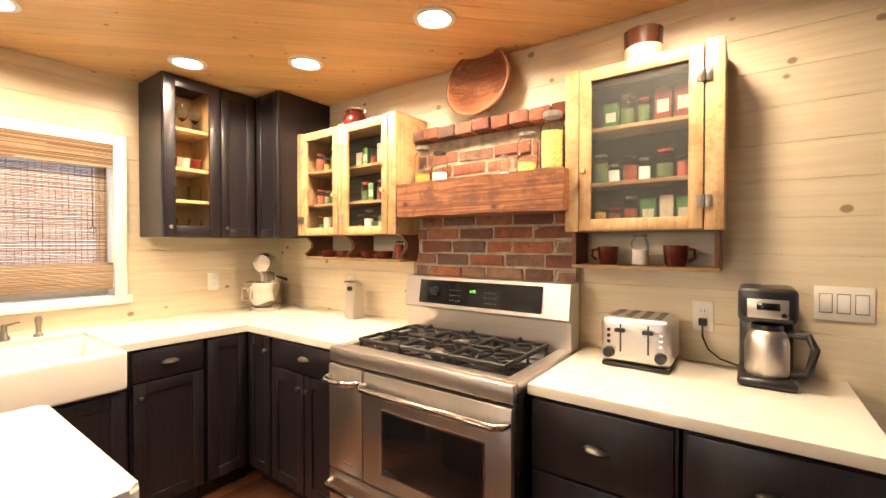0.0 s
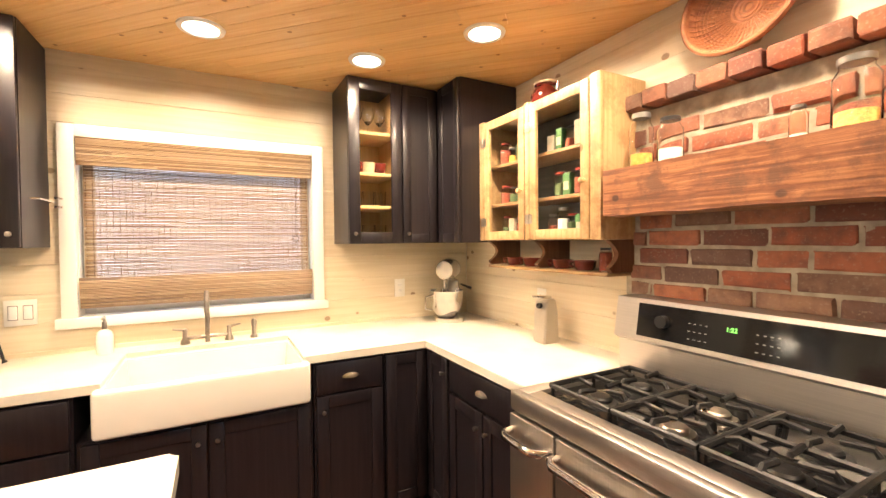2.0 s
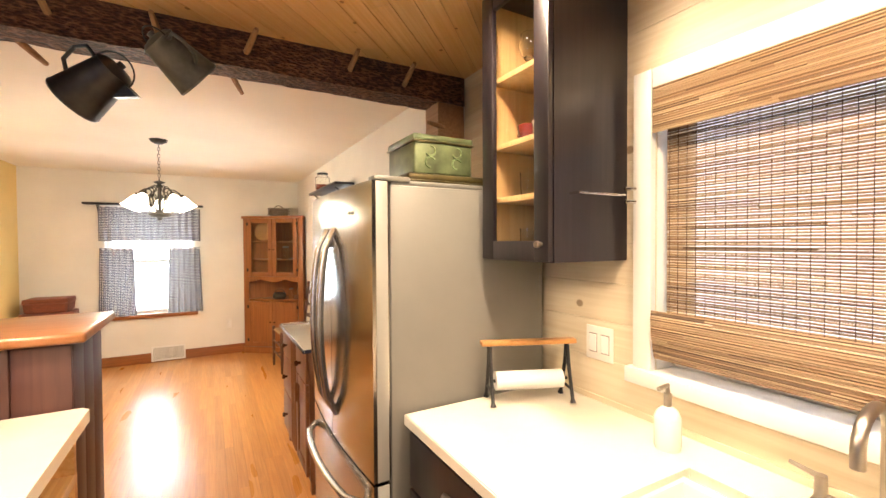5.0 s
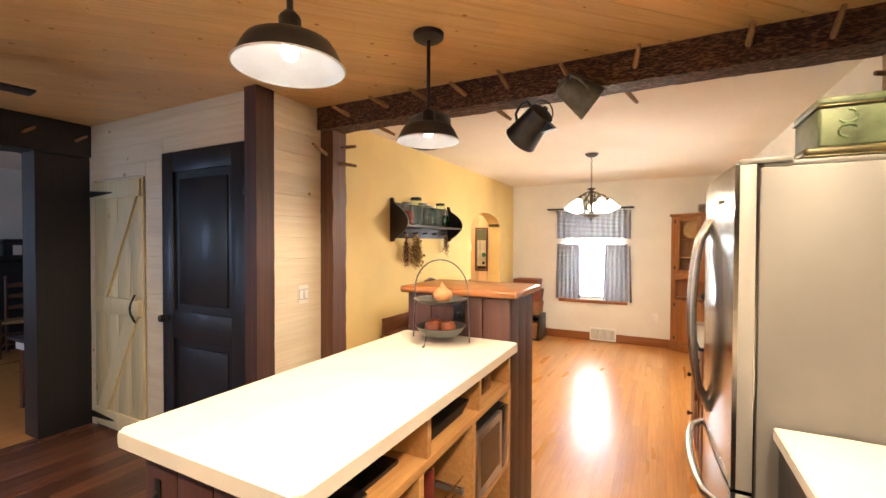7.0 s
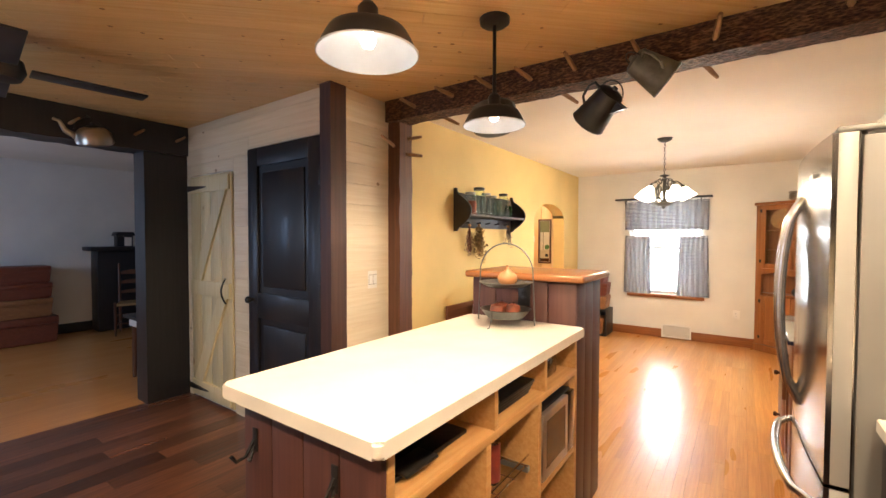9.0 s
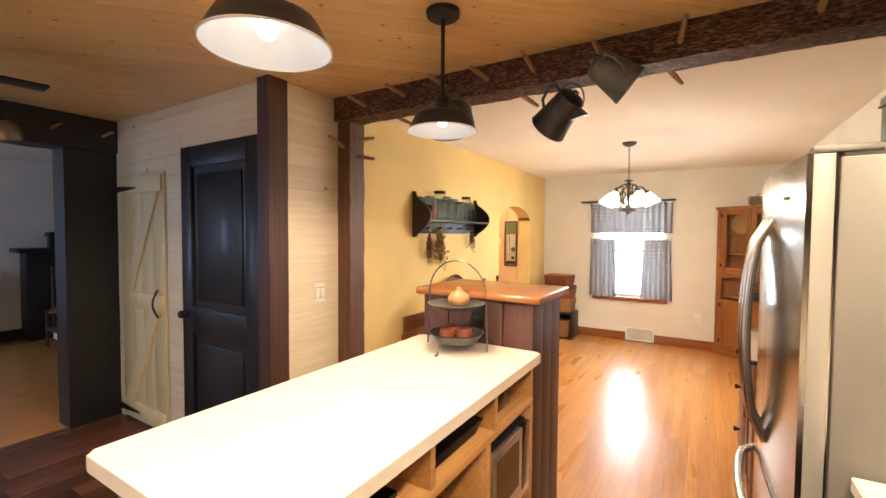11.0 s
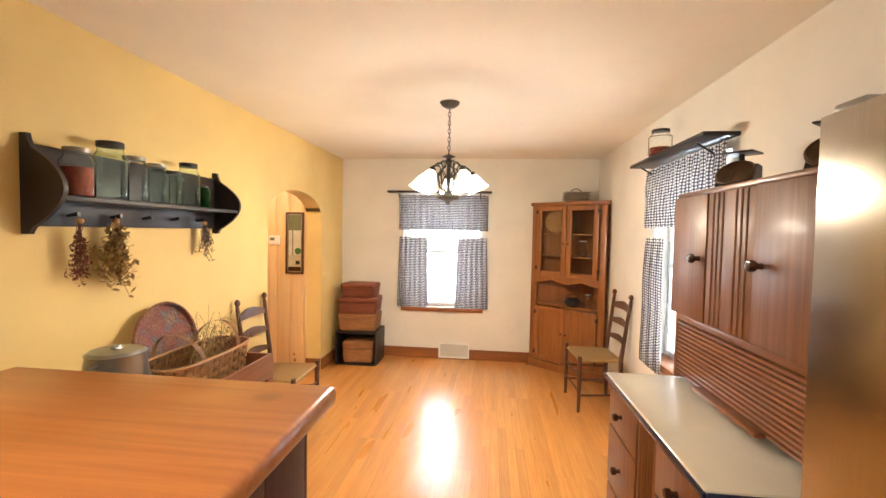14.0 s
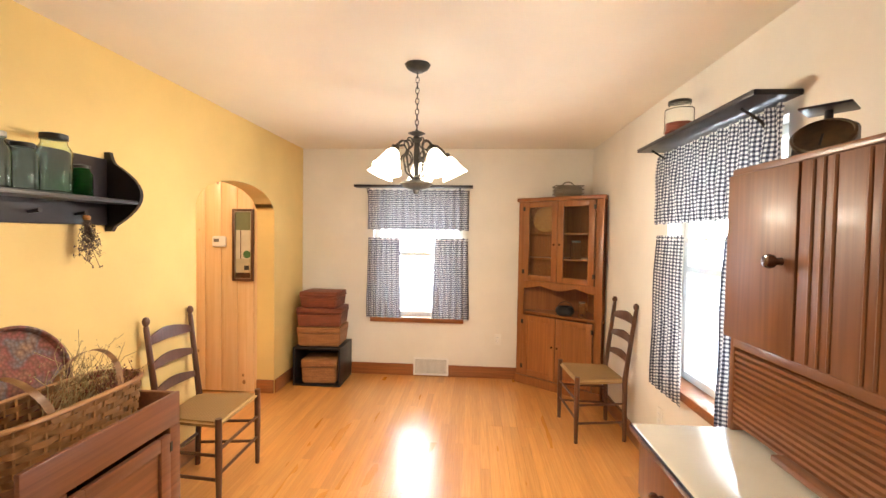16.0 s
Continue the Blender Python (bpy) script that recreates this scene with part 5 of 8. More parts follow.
for j in range(5):
    part("control_knob", lathe(B(), [(0.022, 0), (0.021, 0.018), (0.017, 0.024), (0, 0.025)], (-1.905 + (j % 2 - 0.5) * 0.055, 0.27 + j * 0.075, gz + 0.0005), 16), M_CHROME if j % 2 else M_BLKPLASTIC, rg)

# ---- things on the worktops ----
mx_ = thing("stand_mixer", "silver stand mixer with steel bowl on worktop", "mixer", (-0.215, 0.27, Z1))
M_SILVER = paint("silver_enamel", (0.62, 0.58, 0.52), 0.22, 0.7, 0.05, 5, 0.0, 0.3)
X, Y = -0.215, 0.27
bm = B()
prism(bm, [(X + 0.115 * math.cos(radians(a)), Y + 0.09 * math.sin(radians(a))) for a in range(0, 360, 15)], "z", Z1, Z1 + 0.022)
part("foot", bm, M_SILVER, mx_)
part("column", bx(B(), (X + 0.03, Y - 0.10, Z1 + 0.021), (X + 0.10, Y - 0.03, Z1 + 0.23), 0.02, 3), M_SILVER, mx_)
hd = B()
lathe(hd, [(0, -0.16), (0.035, -0.155), (0.058, -0.11), (0.064, -0.03), (0.06, 0.06), (0.05, 0.11), (0.03, 0.125), (0, 0.128)], (X, Y, Z1 + 0.29), 20, (-0.75, 0.66, 0.02))
part("motor_head", hd, M_SILVER, mx_)
part("bowl", lathe(B(), [(0, 0), (0.055, 0.002), (0.06, 0.01), (0.088, 0.05), (0.100, 0.10), (0.104, 0.145), (0.108, 0.15), (0.1, 0.15), (0.095, 0.1), (0.05, 0.014), (0, 0.012)], (X - 0.01, Y + 0.02, Z1 + 0.024), 28), M_CHROME, mx_, "polished steel bowl")
part("bowl_handle", tube(B(), [(X - 0.02, Y + 0.125, Z1 + 0.15), (X - 0.02, Y + 0.165, Z1 + 0.145), (X - 0.02, Y + 0.165, Z1 + 0.08), (X - 0.02, Y + 0.12, Z1 + 0.07)], 0.006, 8), M_CHROME, mx_)
part("beater_shaft", cyl(B(), (X - 0.03, Y + 0.04, Z1 + 0.06), (X - 0.03, Y + 0.04, Z1 + 0.25), 0.011), M_CHROME, mx_)
part("lever", tube(B(), [(X + 0.02, Y - 0.10, Z1 + 0.20), (X - 0.05, Y - 0.13, Z1 + 0.18)], [0.005, 0.009], 8), M_BLKPLASTIC, mx_)
mx_.scale = (1.06, 1.06, 1.13)
co = thing("can_opener", "upright silver electric can opener on worktop", "can opener", (-0.98, 0.13, Z1))
bm = B()
prism(bm, [(0.085, Z1), (0.185, Z1), (0.17, Z1 + 0.17), (0.165, Z1 + 0.215), (0.105, Z1 + 0.22), (0.10, Z1 + 0.16)], "x", -1.025, -0.935)
bmesh.ops.bevel(bm, geom=bm.edges[:], offset=0.008, segments=2, affect="EDGES")
part("body", bm, M_STEELZ, co)
part("lever", bx(B(), (-1.02, 0.13, Z1 + 0.2205), (-0.94, 0.19, Z1 + 0.235), 0.006), M_CHROME, co)
part("cutter", cyl(B(), (-0.98, 0.168, Z1 + 0.185), (-0.98, 0.185, Z1 + 0.186), 0.014), M_BLKPLASTIC, co)
ts = thing("toaster", "brushed steel four-slice toaster on worktop", "toaster", (-2.615, 0.17, Z1))
TX0, TX1 = -2.738, -2.494
bm = B()
bx(bm, (TX0, 0.045, Z1 + 0.016), (TX1, 0.275, Z1 + 0.188), 0.028, 4)
part("body", bm, M_STEEL, ts)
part("base", bx(B(), (TX0 + 0.006, 0.05, Z1), (TX1 - 0.006, 0.27, Z1 + 0.0155), 0.004), M_BLKPLASTIC, ts)
for i in range(4):
    x = TX0 + 0.034 + i * 0.051
    part("slot", bx(B(), (x, 0.075, Z1 + 0.1875), (x + 0.024, 0.245, Z1 + 0.19), 0.0), M_BLKPLASTIC, ts)
for cx in (TX0 + 0.075, TX1 - 0.075):
    part("lever_slot", bx(B(), (cx - 0.003, 0.274, Z1 + 0.06), (cx + 0.003, 0.2765, Z1 + 0.165)), M_BLKPLASTIC, ts)
    part("lever", bx(B(), (cx - 0.018, 0.277, Z1 + 0.135), (cx + 0.018, 0.297, Z1 + 0.15), 0.004), M_BLKPLASTIC, ts)
for s in (-1, 1):
    cx = (TX0 + TX1) / 2 + s * 0.088
    part("dial", cyl(B(), (cx, 0.275, Z1 + 0.055), (cx, 0.296, Z1 + 0.055), 0.021, 0.018, 18), M_BLKPLASTIC, ts)
    for j in range(3):
        part("button", cyl(B(), (cx, 0.275, Z1 + 0.095 + j * 0.022), (cx, 0.28, Z1 + 0.095 + j * 0.022), 0.007, n=10), M_CHROME, ts)
cm = thing("coffee_maker", "black drip coffee maker with steel thermal carafe", "coffee maker", (-3.004, 0.14, Z1))
CX0, CX1 = -3.082, -2.925
part("base", bx(B(), (CX0, 0.03, Z1), (CX1, 0.26, Z1 + 0.03045), 0.015, 3), M_BLKPLASTIC, cm)
part("tower", bx(B(), (CX0 + 0.004, 0.03, Z1 + 0.02958), (CX1 - 0.004, 0.105, Z1 + 0.2175), 0.01), M_BLKPLASTIC, cm)
part("brew_head", bx(B(), (CX0, 0.03, Z1 + 0.2044), (CX1, 0.225, Z1 + 0.3175), 0.018, 3), M_BLKPLASTIC, cm)
pl = part("control_plate", bx(B(), (CX0 + 0.025, 0.224, Z1 + 0.2218), (CX1 - 0.025, 0.229, Z1 + 0.2828), 0.004), M_STEEL, cm, "brushed steel control plate")
part("display", bx(B(), (-3.035, 0.2285, Z1 + 0.2479), (-2.975, 0.231, Z1 + 0.2714), 0.001), M_BLKGLASS, pl)
part("button", cyl(B(), (-3.045, 0.228, Z1 + 0.2349), (-3.045, 0.234, Z1 + 0.2349), 0.008, n=12), M_CHROME, pl)
cf = part("carafe", lathe(B(), [(0, 0), (0.056, 0), (0.06, 0.01), (0.06, 0.105), (0.053, 0.135), (0.043, 0.148), (0, 0.148)], (-3.004, 0.178, Z1 + 0.03088), 26), M_STEELZ, cm, "brushed steel thermal carafe")
part("carafe_lid", lathe(B(), [(0.042, 0.1485), (0.044, 0.15), (0.042, 0.165), (0.02, 0.17), (0, 0.17)], (-3.004, 0.178, Z1 + 0.03088), 20), M_BLKPLASTIC, cf)
part("carafe_handle", tube(B(), [(-3.06, 0.20, Z1 + 0.174), (-3.105, 0.225, Z1 + 0.174), (-3.12, 0.232, Z1 + 0.1392), (-3.105, 0.225, Z1 + 0.0609), (-3.07, 0.207, Z1 + 0.0435)], 0.012, 8), M_BLKPLASTIC, cf)


M_SLOT = paint("plate_gap", (0.30, 0.28, 0.25), 0.6)


def plate(name, f, u, w, wd, ht, label, kind="outlet"):
    t = thing(name, label, "wall plate", f(u, w - ht / 2, 0))
    part("cover", fbox(B(), f, u - wd / 2, u + wd / 2, w - ht / 2, w + ht / 2, 0.0005, 0.006, 0.002), M_PLATE, t)
    if kind == "outlet":
        for s in (-1, 1):
            part("socket", fbox(B(), f, u - 0.015, u + 0.015, w + s * 0.02 - 0.013, w + s * 0.02 + 0.013, 0.006, 0.0075, 0.001), M_WHITE, t)
            for e in (-0.006, 0.006):
                part("slit", fbox(B(), f, u + e - 0.001, u + e + 0.001, w + s * 0.02 - 0.004, w + s * 0.02 + 0.006, 0.0075, 0.0079), M_BLKPLASTIC, t)
    else:
        n = kind
        for i in range(n):
            c = u + (i - (n - 1) / 2) * wd / n * 0.9
            part("rocker_gap", fbox(B(), f, c - 0.0175, c + 0.0175, w - 0.0335, w + 0.0335, 0.006, 0.0066), M_SLOT, t)
            part("rocker", fbox(B(), f, c - 0.015, c + 0.015, w - 0.03, w + 0.03, 0.006, 0.010, 0.003), M_WHITE, t)
    return t


f_r = facing("+y", 0.0)
plate("outlet", f_r, -2.81, 1.095, 0.072, 0.118, "white double wall outlet with black plug")
plate("light_switch", f_r, -3.212, 1.175, 0.15, 0.115, "white three-gang rocker light switch", 3)
plate("outlet", f_r, -0.80, 1.10, 0.072, 0.118, "white wall outlet above worktop")
plate("outlet", f_win, 0.52, 1.12, 0.072, 0.118, "white wall outlet above worktop")
plate("outlet", f_win, 2.37, 1.12, 0.115, 0.118, "white wall outlet with switch beside window", 2)
plate("light_switch", facing("+x", -3.0), 3.13, 1.10, 0.085, 0.118, "white rocker light switch on boarded wall", 2)
cord = thing("power_cord", "black power cord plugged into wall outlet", "cord", (-2.85, 0.03, Z1))
part("plug", bx(B(), (-2.825, 0.008, 1.06), (-2.797, 0.035, 1.088), 0.005), M_BLKPLASTIC, cord)
part("cable", tube(B(), [(-2.811, 0.03, 1.062), (-2.812, 0.036, 1.02), (-2.83, 0.04, 0.975), (-2.87, 0.05, 0.945), (-2.93, 0.055, 0.93)], 0.0035, 6), M_BLKPLASTIC, cord)

# roll holder with wooden bar, near the fridge
M_BARWOOD = wood("bar_wood", (0.52, 0.27, 0.09), (0.38, 0.17, 0.05), "x", 0.4)
th = thing("towel_roll_stand", "cast-iron kitchen roll stand with wooden bar on worktop", "roll stand", (-0.17, 2.50, Z1))
p0, p1 = Vector((-0.345, 2.55, 0)), Vector((-0.085, 2.445, 0))
bm = B()
e = (p1 - p0).normalized()
bmx = bx(B(), (-0.172, -0.018, 1.116), (0.172, 0.018, 1.134), 0.006)
bmesh.ops.rotate(bmx, verts=bmx.verts, cent=(0, 0, 0), matrix=Matrix.Rotation(math.atan2(e.y, e.x), 3, "Z"))
bmesh.ops.translate(bmx, verts=bmx.verts, vec=((p0 + p1) / 2))
part("wooden_bar", bmx, M_BARWOOD, th)
for p in (p0, p1):
    bm = B()
    s = Vector((-e.y, e.x, 0))
    for k in (-1, 1):
        tube(bm, [p + Vector((0, 0, 1.115)), p + s * 0.015 * k + Vector((0, 0, 1.05)), p + s * 0.05 * k + Vector((0, 0, Z1 + 0.02)), p + s * 0.055 * k + Vector((0, 0, Z1 + 0.006))], [0.009, 0.007, 0.006, 0.011], 8)
    tube(bm, [p + s * 0.04 + Vector((0, 0, 0.965)), p - s * 0.04 + Vector((0, 0, 0.965))], 0.005, 6)
    part("leg_frame", bm, M_BLACK, th)
part("paper_roll", cyl(B(), p0 + e * 0.02 + Vector((0, 0, 0.992)), p1 - e * 0.02 + Vector((0, 0, 0.992)), 0.032, n=20), M_WHITE, th, "white paper roll")
part("rod", cyl(B(), p0 + Vector((0, 0, 0.992)), p1 + Vector((0, 0, 0.992)), 0.006), M_BLACK, th)

# ---- fridge ----
fr = thing("fridge", "stainless french-door fridge with curved bar handles", "fridge", (-0.38, 3.09, 0))
M_GREYSIDE = paint("fridge_side", (0.19, 0.183, 0.165), 0.42, 0.15, 0.05, 4, 0.05)
M_DOOREDGE = paint("pale_edge", (0.34, 0.33, 0.30), 0.35, 0.1, 0.04, 4, 0.0)
M_SATIN = paint("satin_steel", (0.60, 0.58, 0.55), 0.24, 1.0, 0.05, 5, 0.0)
FY0, FY1, FZT = 2.627, 3.505, 1.665
part("body", bx(B(), (-0.68, FY0, 0.03), (-0.03, FY1, FZT), 0.006), M_GREYSIDE, fr)
part("top_cap", bx(B(), (-0.67, FY0 + 0.02, FZT + 0.0005), (-0.3, FY1 - 0.02, FZT + 0.02), 0.006), M_GREYSIDE, fr)
part("kick_grille", bx(B(), (-0.72, FY0 + 0.01, 0.0), (-0.1, FY1 - 0.01, 0.029), 0.002), M_BLKPLASTIC, fr)


def bowed(y0, y1, z0, z1):
    """A door with a front that bows outward."""
    n = 8
    pts = [(-0.684, y0), ] + [(-0.733 - 0.030 * math.sin(math.pi * (0.08 + 0.84 * (y0 + (y1 - y0) * i / n - FY0) / (FY1 - FY0))), y0 + (y1 - y0) * i / n) for i in range(n + 1)] + [(-0.684, y1)]
    return prism(B(), pts, "z", z0, z1)


mid = (FY0 + FY1) / 2
for y0, y1, hy in ((FY0 + 0.003, mid - 0.003, mid - 0.055), (mid + 0.003, FY1 - 0.003, mid + 0.055)):
    d = part("door", bowed(y0, y1, 0.70, FZT + 0.012), M_FRIDGE, fr, "brushed stainless door")
    for ye in (y0 - 0.0025, y1 + 0.0005):
        part("edge_trim", bx(B(), (-0.728, ye, 0.702), (-0.688, ye + 0.002, FZT + 0.010), 0.0005), M_DOOREDGE, d, "pale grey door edge")
    part("handle", tube(B(), [(-0.760, hy, 0.80)] + [(-0.772 - 0.050 * math.sin(math.pi * i / 10) ** 0.6, hy, 0.80 + 0.73 * i / 10) for i in range(1, 10)] + [(-0.760, hy, 1.53)], 0.0145, 12), M_SATIN, d)
d = part("freezer_drawer", bowed(FY0 + 0.003, FY1 - 0.003, 0.06, 0.69), M_FRIDGE, fr, "brushed stainless freezer drawer")
for ye in (FY0 + 0.0005, FY1 - 0.0025):
    part("edge_trim", bx(B(), (-0.728, ye, 0.062), (-0.688, ye + 0.002, 0.688), 0.0005), M_DOOREDGE, d, "pale grey door edge")
part("handle", tube(B(), [(-0.75, FY0 + 0.07, 0.60)] + [(-0.772 - 0.05 * math.sin(math.pi * i / 10) ** 0.6, FY0 + 0.07 + (FY1 - FY0 - 0.14) * i / 10, 0.60) for i in range(1, 10)] + [(-0.75, FY1 - 0.07, 0.60)], 0.0145, 12), M_SATIN, d)
part("badge", bx(B(), (-0.763, FY0 + 0.17, 1.575), (-0.745, FY0 + 0.25, 1.588), 0.001), M_PEWTER, fr)
for y in (FY0 + 0.04, FY1 - 0.04):
    part("hinge_cover", bx(B(), (-0.73, y - 0.03, FZT + 0.0125), (-0.60, y + 0.03, FZT + 0.03), 0.006), M_GREYSIDE, fr)
M_TINGREEN = paint("green_tin", (0.15, 0.185, 0.09), 0.45, 0.15, 0.35, 14, 0.05)
M_TINBROWN = paint("olive_tin", (0.12, 0.095, 0.035), 0.4, 0.4, 0.3, 14, 0.05)


def tin(x0, x1, y0, y1, z0, z1, m, label):
    t = thing("biscuit_tin", label, "tin", ((x0 + x1) / 2, (y0 + y1) / 2, z0))
    part("box", bx(B(), (x0, y0, z0), (x1, y1, z1 - 0.03), 0.012, 3), m, t)
    part("lid", bx(B(), (x0 - 0.004, y0 - 0.004, z1 - 0.0295), (x1 + 0.004, y1 + 0.004, z1), 0.012, 3), m, t)
    part("rim", bx(B(), (x0 - 0.006, y0 - 0.006, z1 - 0.033), (x1 + 0.006, y1 + 0.006, z1 - 0.026), 0.003), M_TINBROWN, t)
    return t


tin(-0.54, -0.20, 2.79, 3.13, FZT + 0.02, FZT + 0.075, M_TINBROWN, "flat olive metal tin on top of fridge")
t = tin(-0.50, -0.235, 2.825, 3.09, FZT + 0.0755, FZT + 0.235, M_TINGREEN, "green patterned metal biscuit tin on top of fridge")
M_TINPALE = paint("pale_green", (0.22, 0.30, 0.14), 0.4, 0.2, 0.2, 20)
for cx in (-0.43, -0.31):
    for k in range(2):
        part("scroll_ornament", tube(B(), [(cx + 0.022 * math.cos(radians(a)), 2.823, FZT + 0.125 + k * 0.045 + 0.02 * math.sin(radians(a))) for a in range(30 + 180 * k, 300 + 180 * k, 30)], 0.004, 5), M_TINPALE, t)

# ---- island ----
M_PLUM = wood("plum_paint", (0.095, 0.036, 0.026), (0.06, 0.021, 0.016), "z", 0.5, (0.02, 0.008, 0.006), 1, 0.14, 0.7, 0, 0.15, 3.0)
M_LTWOOD = wood("light_shelf_wood", (0.62, 0.36, 0.14), (0.50, 0.25, 0.08), "y", 0.42, None, 0, 0, 0.8, 0.1)
IX0, IX1, IY0, IY1, IZ = -2.135, -1.52, 1.658, 3.012, 0.975
isl = thing("kitchen_island", "plum painted plank island with open pine shelves", "island", (-1.83, 2.33, 0))
bx0, bx1, by0 = IX0 + 0.045, IX1 - 0.035, IY0 + 0.045
for i in range(4):
    a = bx0 + (bx1 - bx0) * i / 4
    part("plank", bx(B(), (a + 0.001, by0, 0.0), (a + (bx1 - bx0) / 4 - 0.001, by0 + 0.02, IZ - 0.04), 0.005), M_PLUM, isl)
for i in range(9):
    a = by0 + 0.021 + (IY1 - by0 - 0.022) * i / 9
    part("plank", bx(B(), (bx0, a + 0.001, 0.0), (bx0 + 0.02, a + (IY1 - by0 - 0.022) / 9 - 0.001, IZ - 0.04), 0.005), M_PLUM, isl)
ys = [by0 + 0.021, 2.22, 2.60, IY1 - 0.001]
part("floor_board", bx(B(), (bx0 + 0.021, ys[0], 0.08), (bx1, ys[3], 0.10)), M_LTWOOD, isl)
part("shelf_rail", bx(B(), (bx0 + 0.021, ys[0], 0.755), (bx1, ys[3], 0.785), 0.003), M_LTWOOD, isl)
part("back_panel", bx(B(), (bx0 + 0.021, ys[0], 0.10), (bx0 + 0.03, ys[3], IZ - 0.041)), M_LTWOOD, isl)
for y in (ys[0], 2.21, 2.62, IY1 - 0.028):
    part("upright", bx(B(), (bx0 + 0.031, y, 0.7855), (bx1 - 0.001, y + 0.025, IZ - 0.041), 0.002), M_LTWOOD, isl)
for y in (ys[0], 2.16, 2.56, IY1 - 0.028):
    part("upright", bx(B(), (bx0 + 0.031, y, 0.1005), (bx1 - 0.001, y + 0.03, 0.7545), 0.002), M_LTWOOD, isl)
part("shelf", bx(B(), (bx0 + 0.031, 2.591, 0.40), (bx1, IY1 - 0.029, 0.425), 0.003), M_LTWOOD, isl)
bm = B()
ring = [(cx + 0.018 * math.cos(radians(a)), cy + 0.018 * math.sin(radians(a))) for cx, cy, a0 in ((IX1 - 0.018, IY1 - 0.018, 0), (IX0 + 0.018, IY1 - 0.018, 90), (IX0 + 0.018, IY0 + 0.018, 180), (IX1 - 0.018, IY0 + 0.018, 270)) for a in range(a0, a0 + 91, 15)]
prism(bm, ring, "z", IZ - 0.038, IZ)
bmesh.ops.bevel(bm, geom=[e for e in bm.edges if abs(e.verts[0].co.z - e.verts[1].co.z) < 1e-5], offset=0.007, segments=3, affect="EDGES")
single("island_top", bm, M_QUARTZ, "white quartz island top with eased edges", "worktop")
for x in (-2.03, -1.70):
    t = thing("coat_hook", "black iron double hook on island end", "hook", (x, by0, 0.79))
    part("backplate", bx(B(), (x - 0.011, by0 - 0.005, 0.795), (x + 0.011, by0 - 0.0003, 0.86), 0.002), M_BLACK, t)
    part("hook", tube(B(), [(x, by0 - 0.005, 0.83), (x, by0 - 0.03, 0.79), (x - 0.004, by0 - 0.055, 0.785), (x - 0.006, by0 - 0.068, 0.805)], 0.005, 8), M_BLACK, t)
    part("hook", tube(B(), [(x, by0 - 0.005, 0.81), (x + 0.02, by0 - 0.03, 0.785), (x + 0.035, by0 - 0.04, 0.80)], 0.005, 8), M_BLACK, t)
mw = thing("microwave", "stainless microwave oven in island shelf", "microwave", (-1.8, 2.79, 0.425))
part("case", bx(B(), (-2.03, 2.60, 0.4255), (-1.575, 2.975, 0.70), 0.004), M_BLKPLASTIC, mw)
fm = facing("+x", -1.5745)
part("door", fbox(B(), fm, 2.602, 2.885, 0.43, 0.697, 0, 0.022, 0.004), M_STEEL, mw)
part("door_window", fbox(B(), fm, 2.635, 2.85, 0.475, 0.665, 0.0205, 0.0225), M_BLKGLASS, mw)
part("control_strip", fbox(B(), fm, 2.888, 2.973, 0.43, 0.697, 0, 0.02, 0.004), M_BLKGLASS, mw)
for (y, m, h) in ((2.29, M_PACK[1], 0.13), (2.37, M_PACK[1], 0.15), (2.33, M_PACK[2], 0.11)):
    x = -1.66 - (0.07 if m is M_PACK[2] else 0)
    t = thing("food_can", "red labelled food can in island shelf", "can", (x, y, 0.52), "cans in the island")
    part("label_band", lathe(B(), [(0.037, 0.008), (0.0375, 0.01), (0.0375, h - 0.01), (0.037, h - 0.008)], (x, y, 0.52), 18), m, t)
    part("tin", lathe(B(), [(0, 0), (0.037, 0), (0.0365, 0.006), (0.0365, h - 0.006), (0.037, h), (0.034, h - 0.002), (0, h - 0.002)], (x, y, 0.52), 18), M_CHROME, t)
rk = thing("wire_rack", "pull-out chrome wire rack in island", "rack", (-1.75, 2.36, 0.50))
for x in (-1.60, -1.70, -1.80, -1.90):
    part("wire", cyl(B(), (x, 2.20, 0.514), (x, 2.54, 0.514), 0.003, n=6), M_CHROME, rk)
for y in (2.20, 2.31, 2.43, 2.54):
    part("wire", cyl(B(), (-1.59, y, 0.517), (-2.0, y, 0.517), 0.003, n=6), M_CHROME, rk)
part("rail", tube(B(), [(-1.59, 2.195, 0.56), (-1.59, 2.545, 0.56)], 0.004, 6), M_CHROME, rk)
for y in (2.197, 2.545):
    part("runner", bx(B(), (-2.0, y - 0.006, 0.49), (-1.59, y + 0.014, 0.511)), M_GREYSIDE, rk)
for i in range(4):
    single("baking_tray", bx(B(), (-2.0, 2.27, 0.788 + i * 0.016), (-1.60 + i * 0.008, 2.57, 0.80 + i * 0.016), 0.004), M_CASTIRON, "dark flat baking tray in island cubby", "tray", group="baking trays")
t = thing("storage_basket", "small dark basket in island cubby", "basket", (-1.68, 2.78, 0.786))
part("basket", bx(B(), (-1.80, 2.70, 0.786), (-1.60, 2.88, 0.87), 0.015), M_BROWN, t)
single("cutting_board", bx(B(), (-1.98, 1.78, 0.786), (-1.62, 2.15, 0.80), 0.003), M_CASTIRON, "dark thin board in island cubby", "board")
single("phone", bx(B(), (-1.66, 1.83, 0.801), (-1.59, 1.96, 0.81), 0.003), M_BLKPLASTIC, "black handset lying in island cubby", "handset")

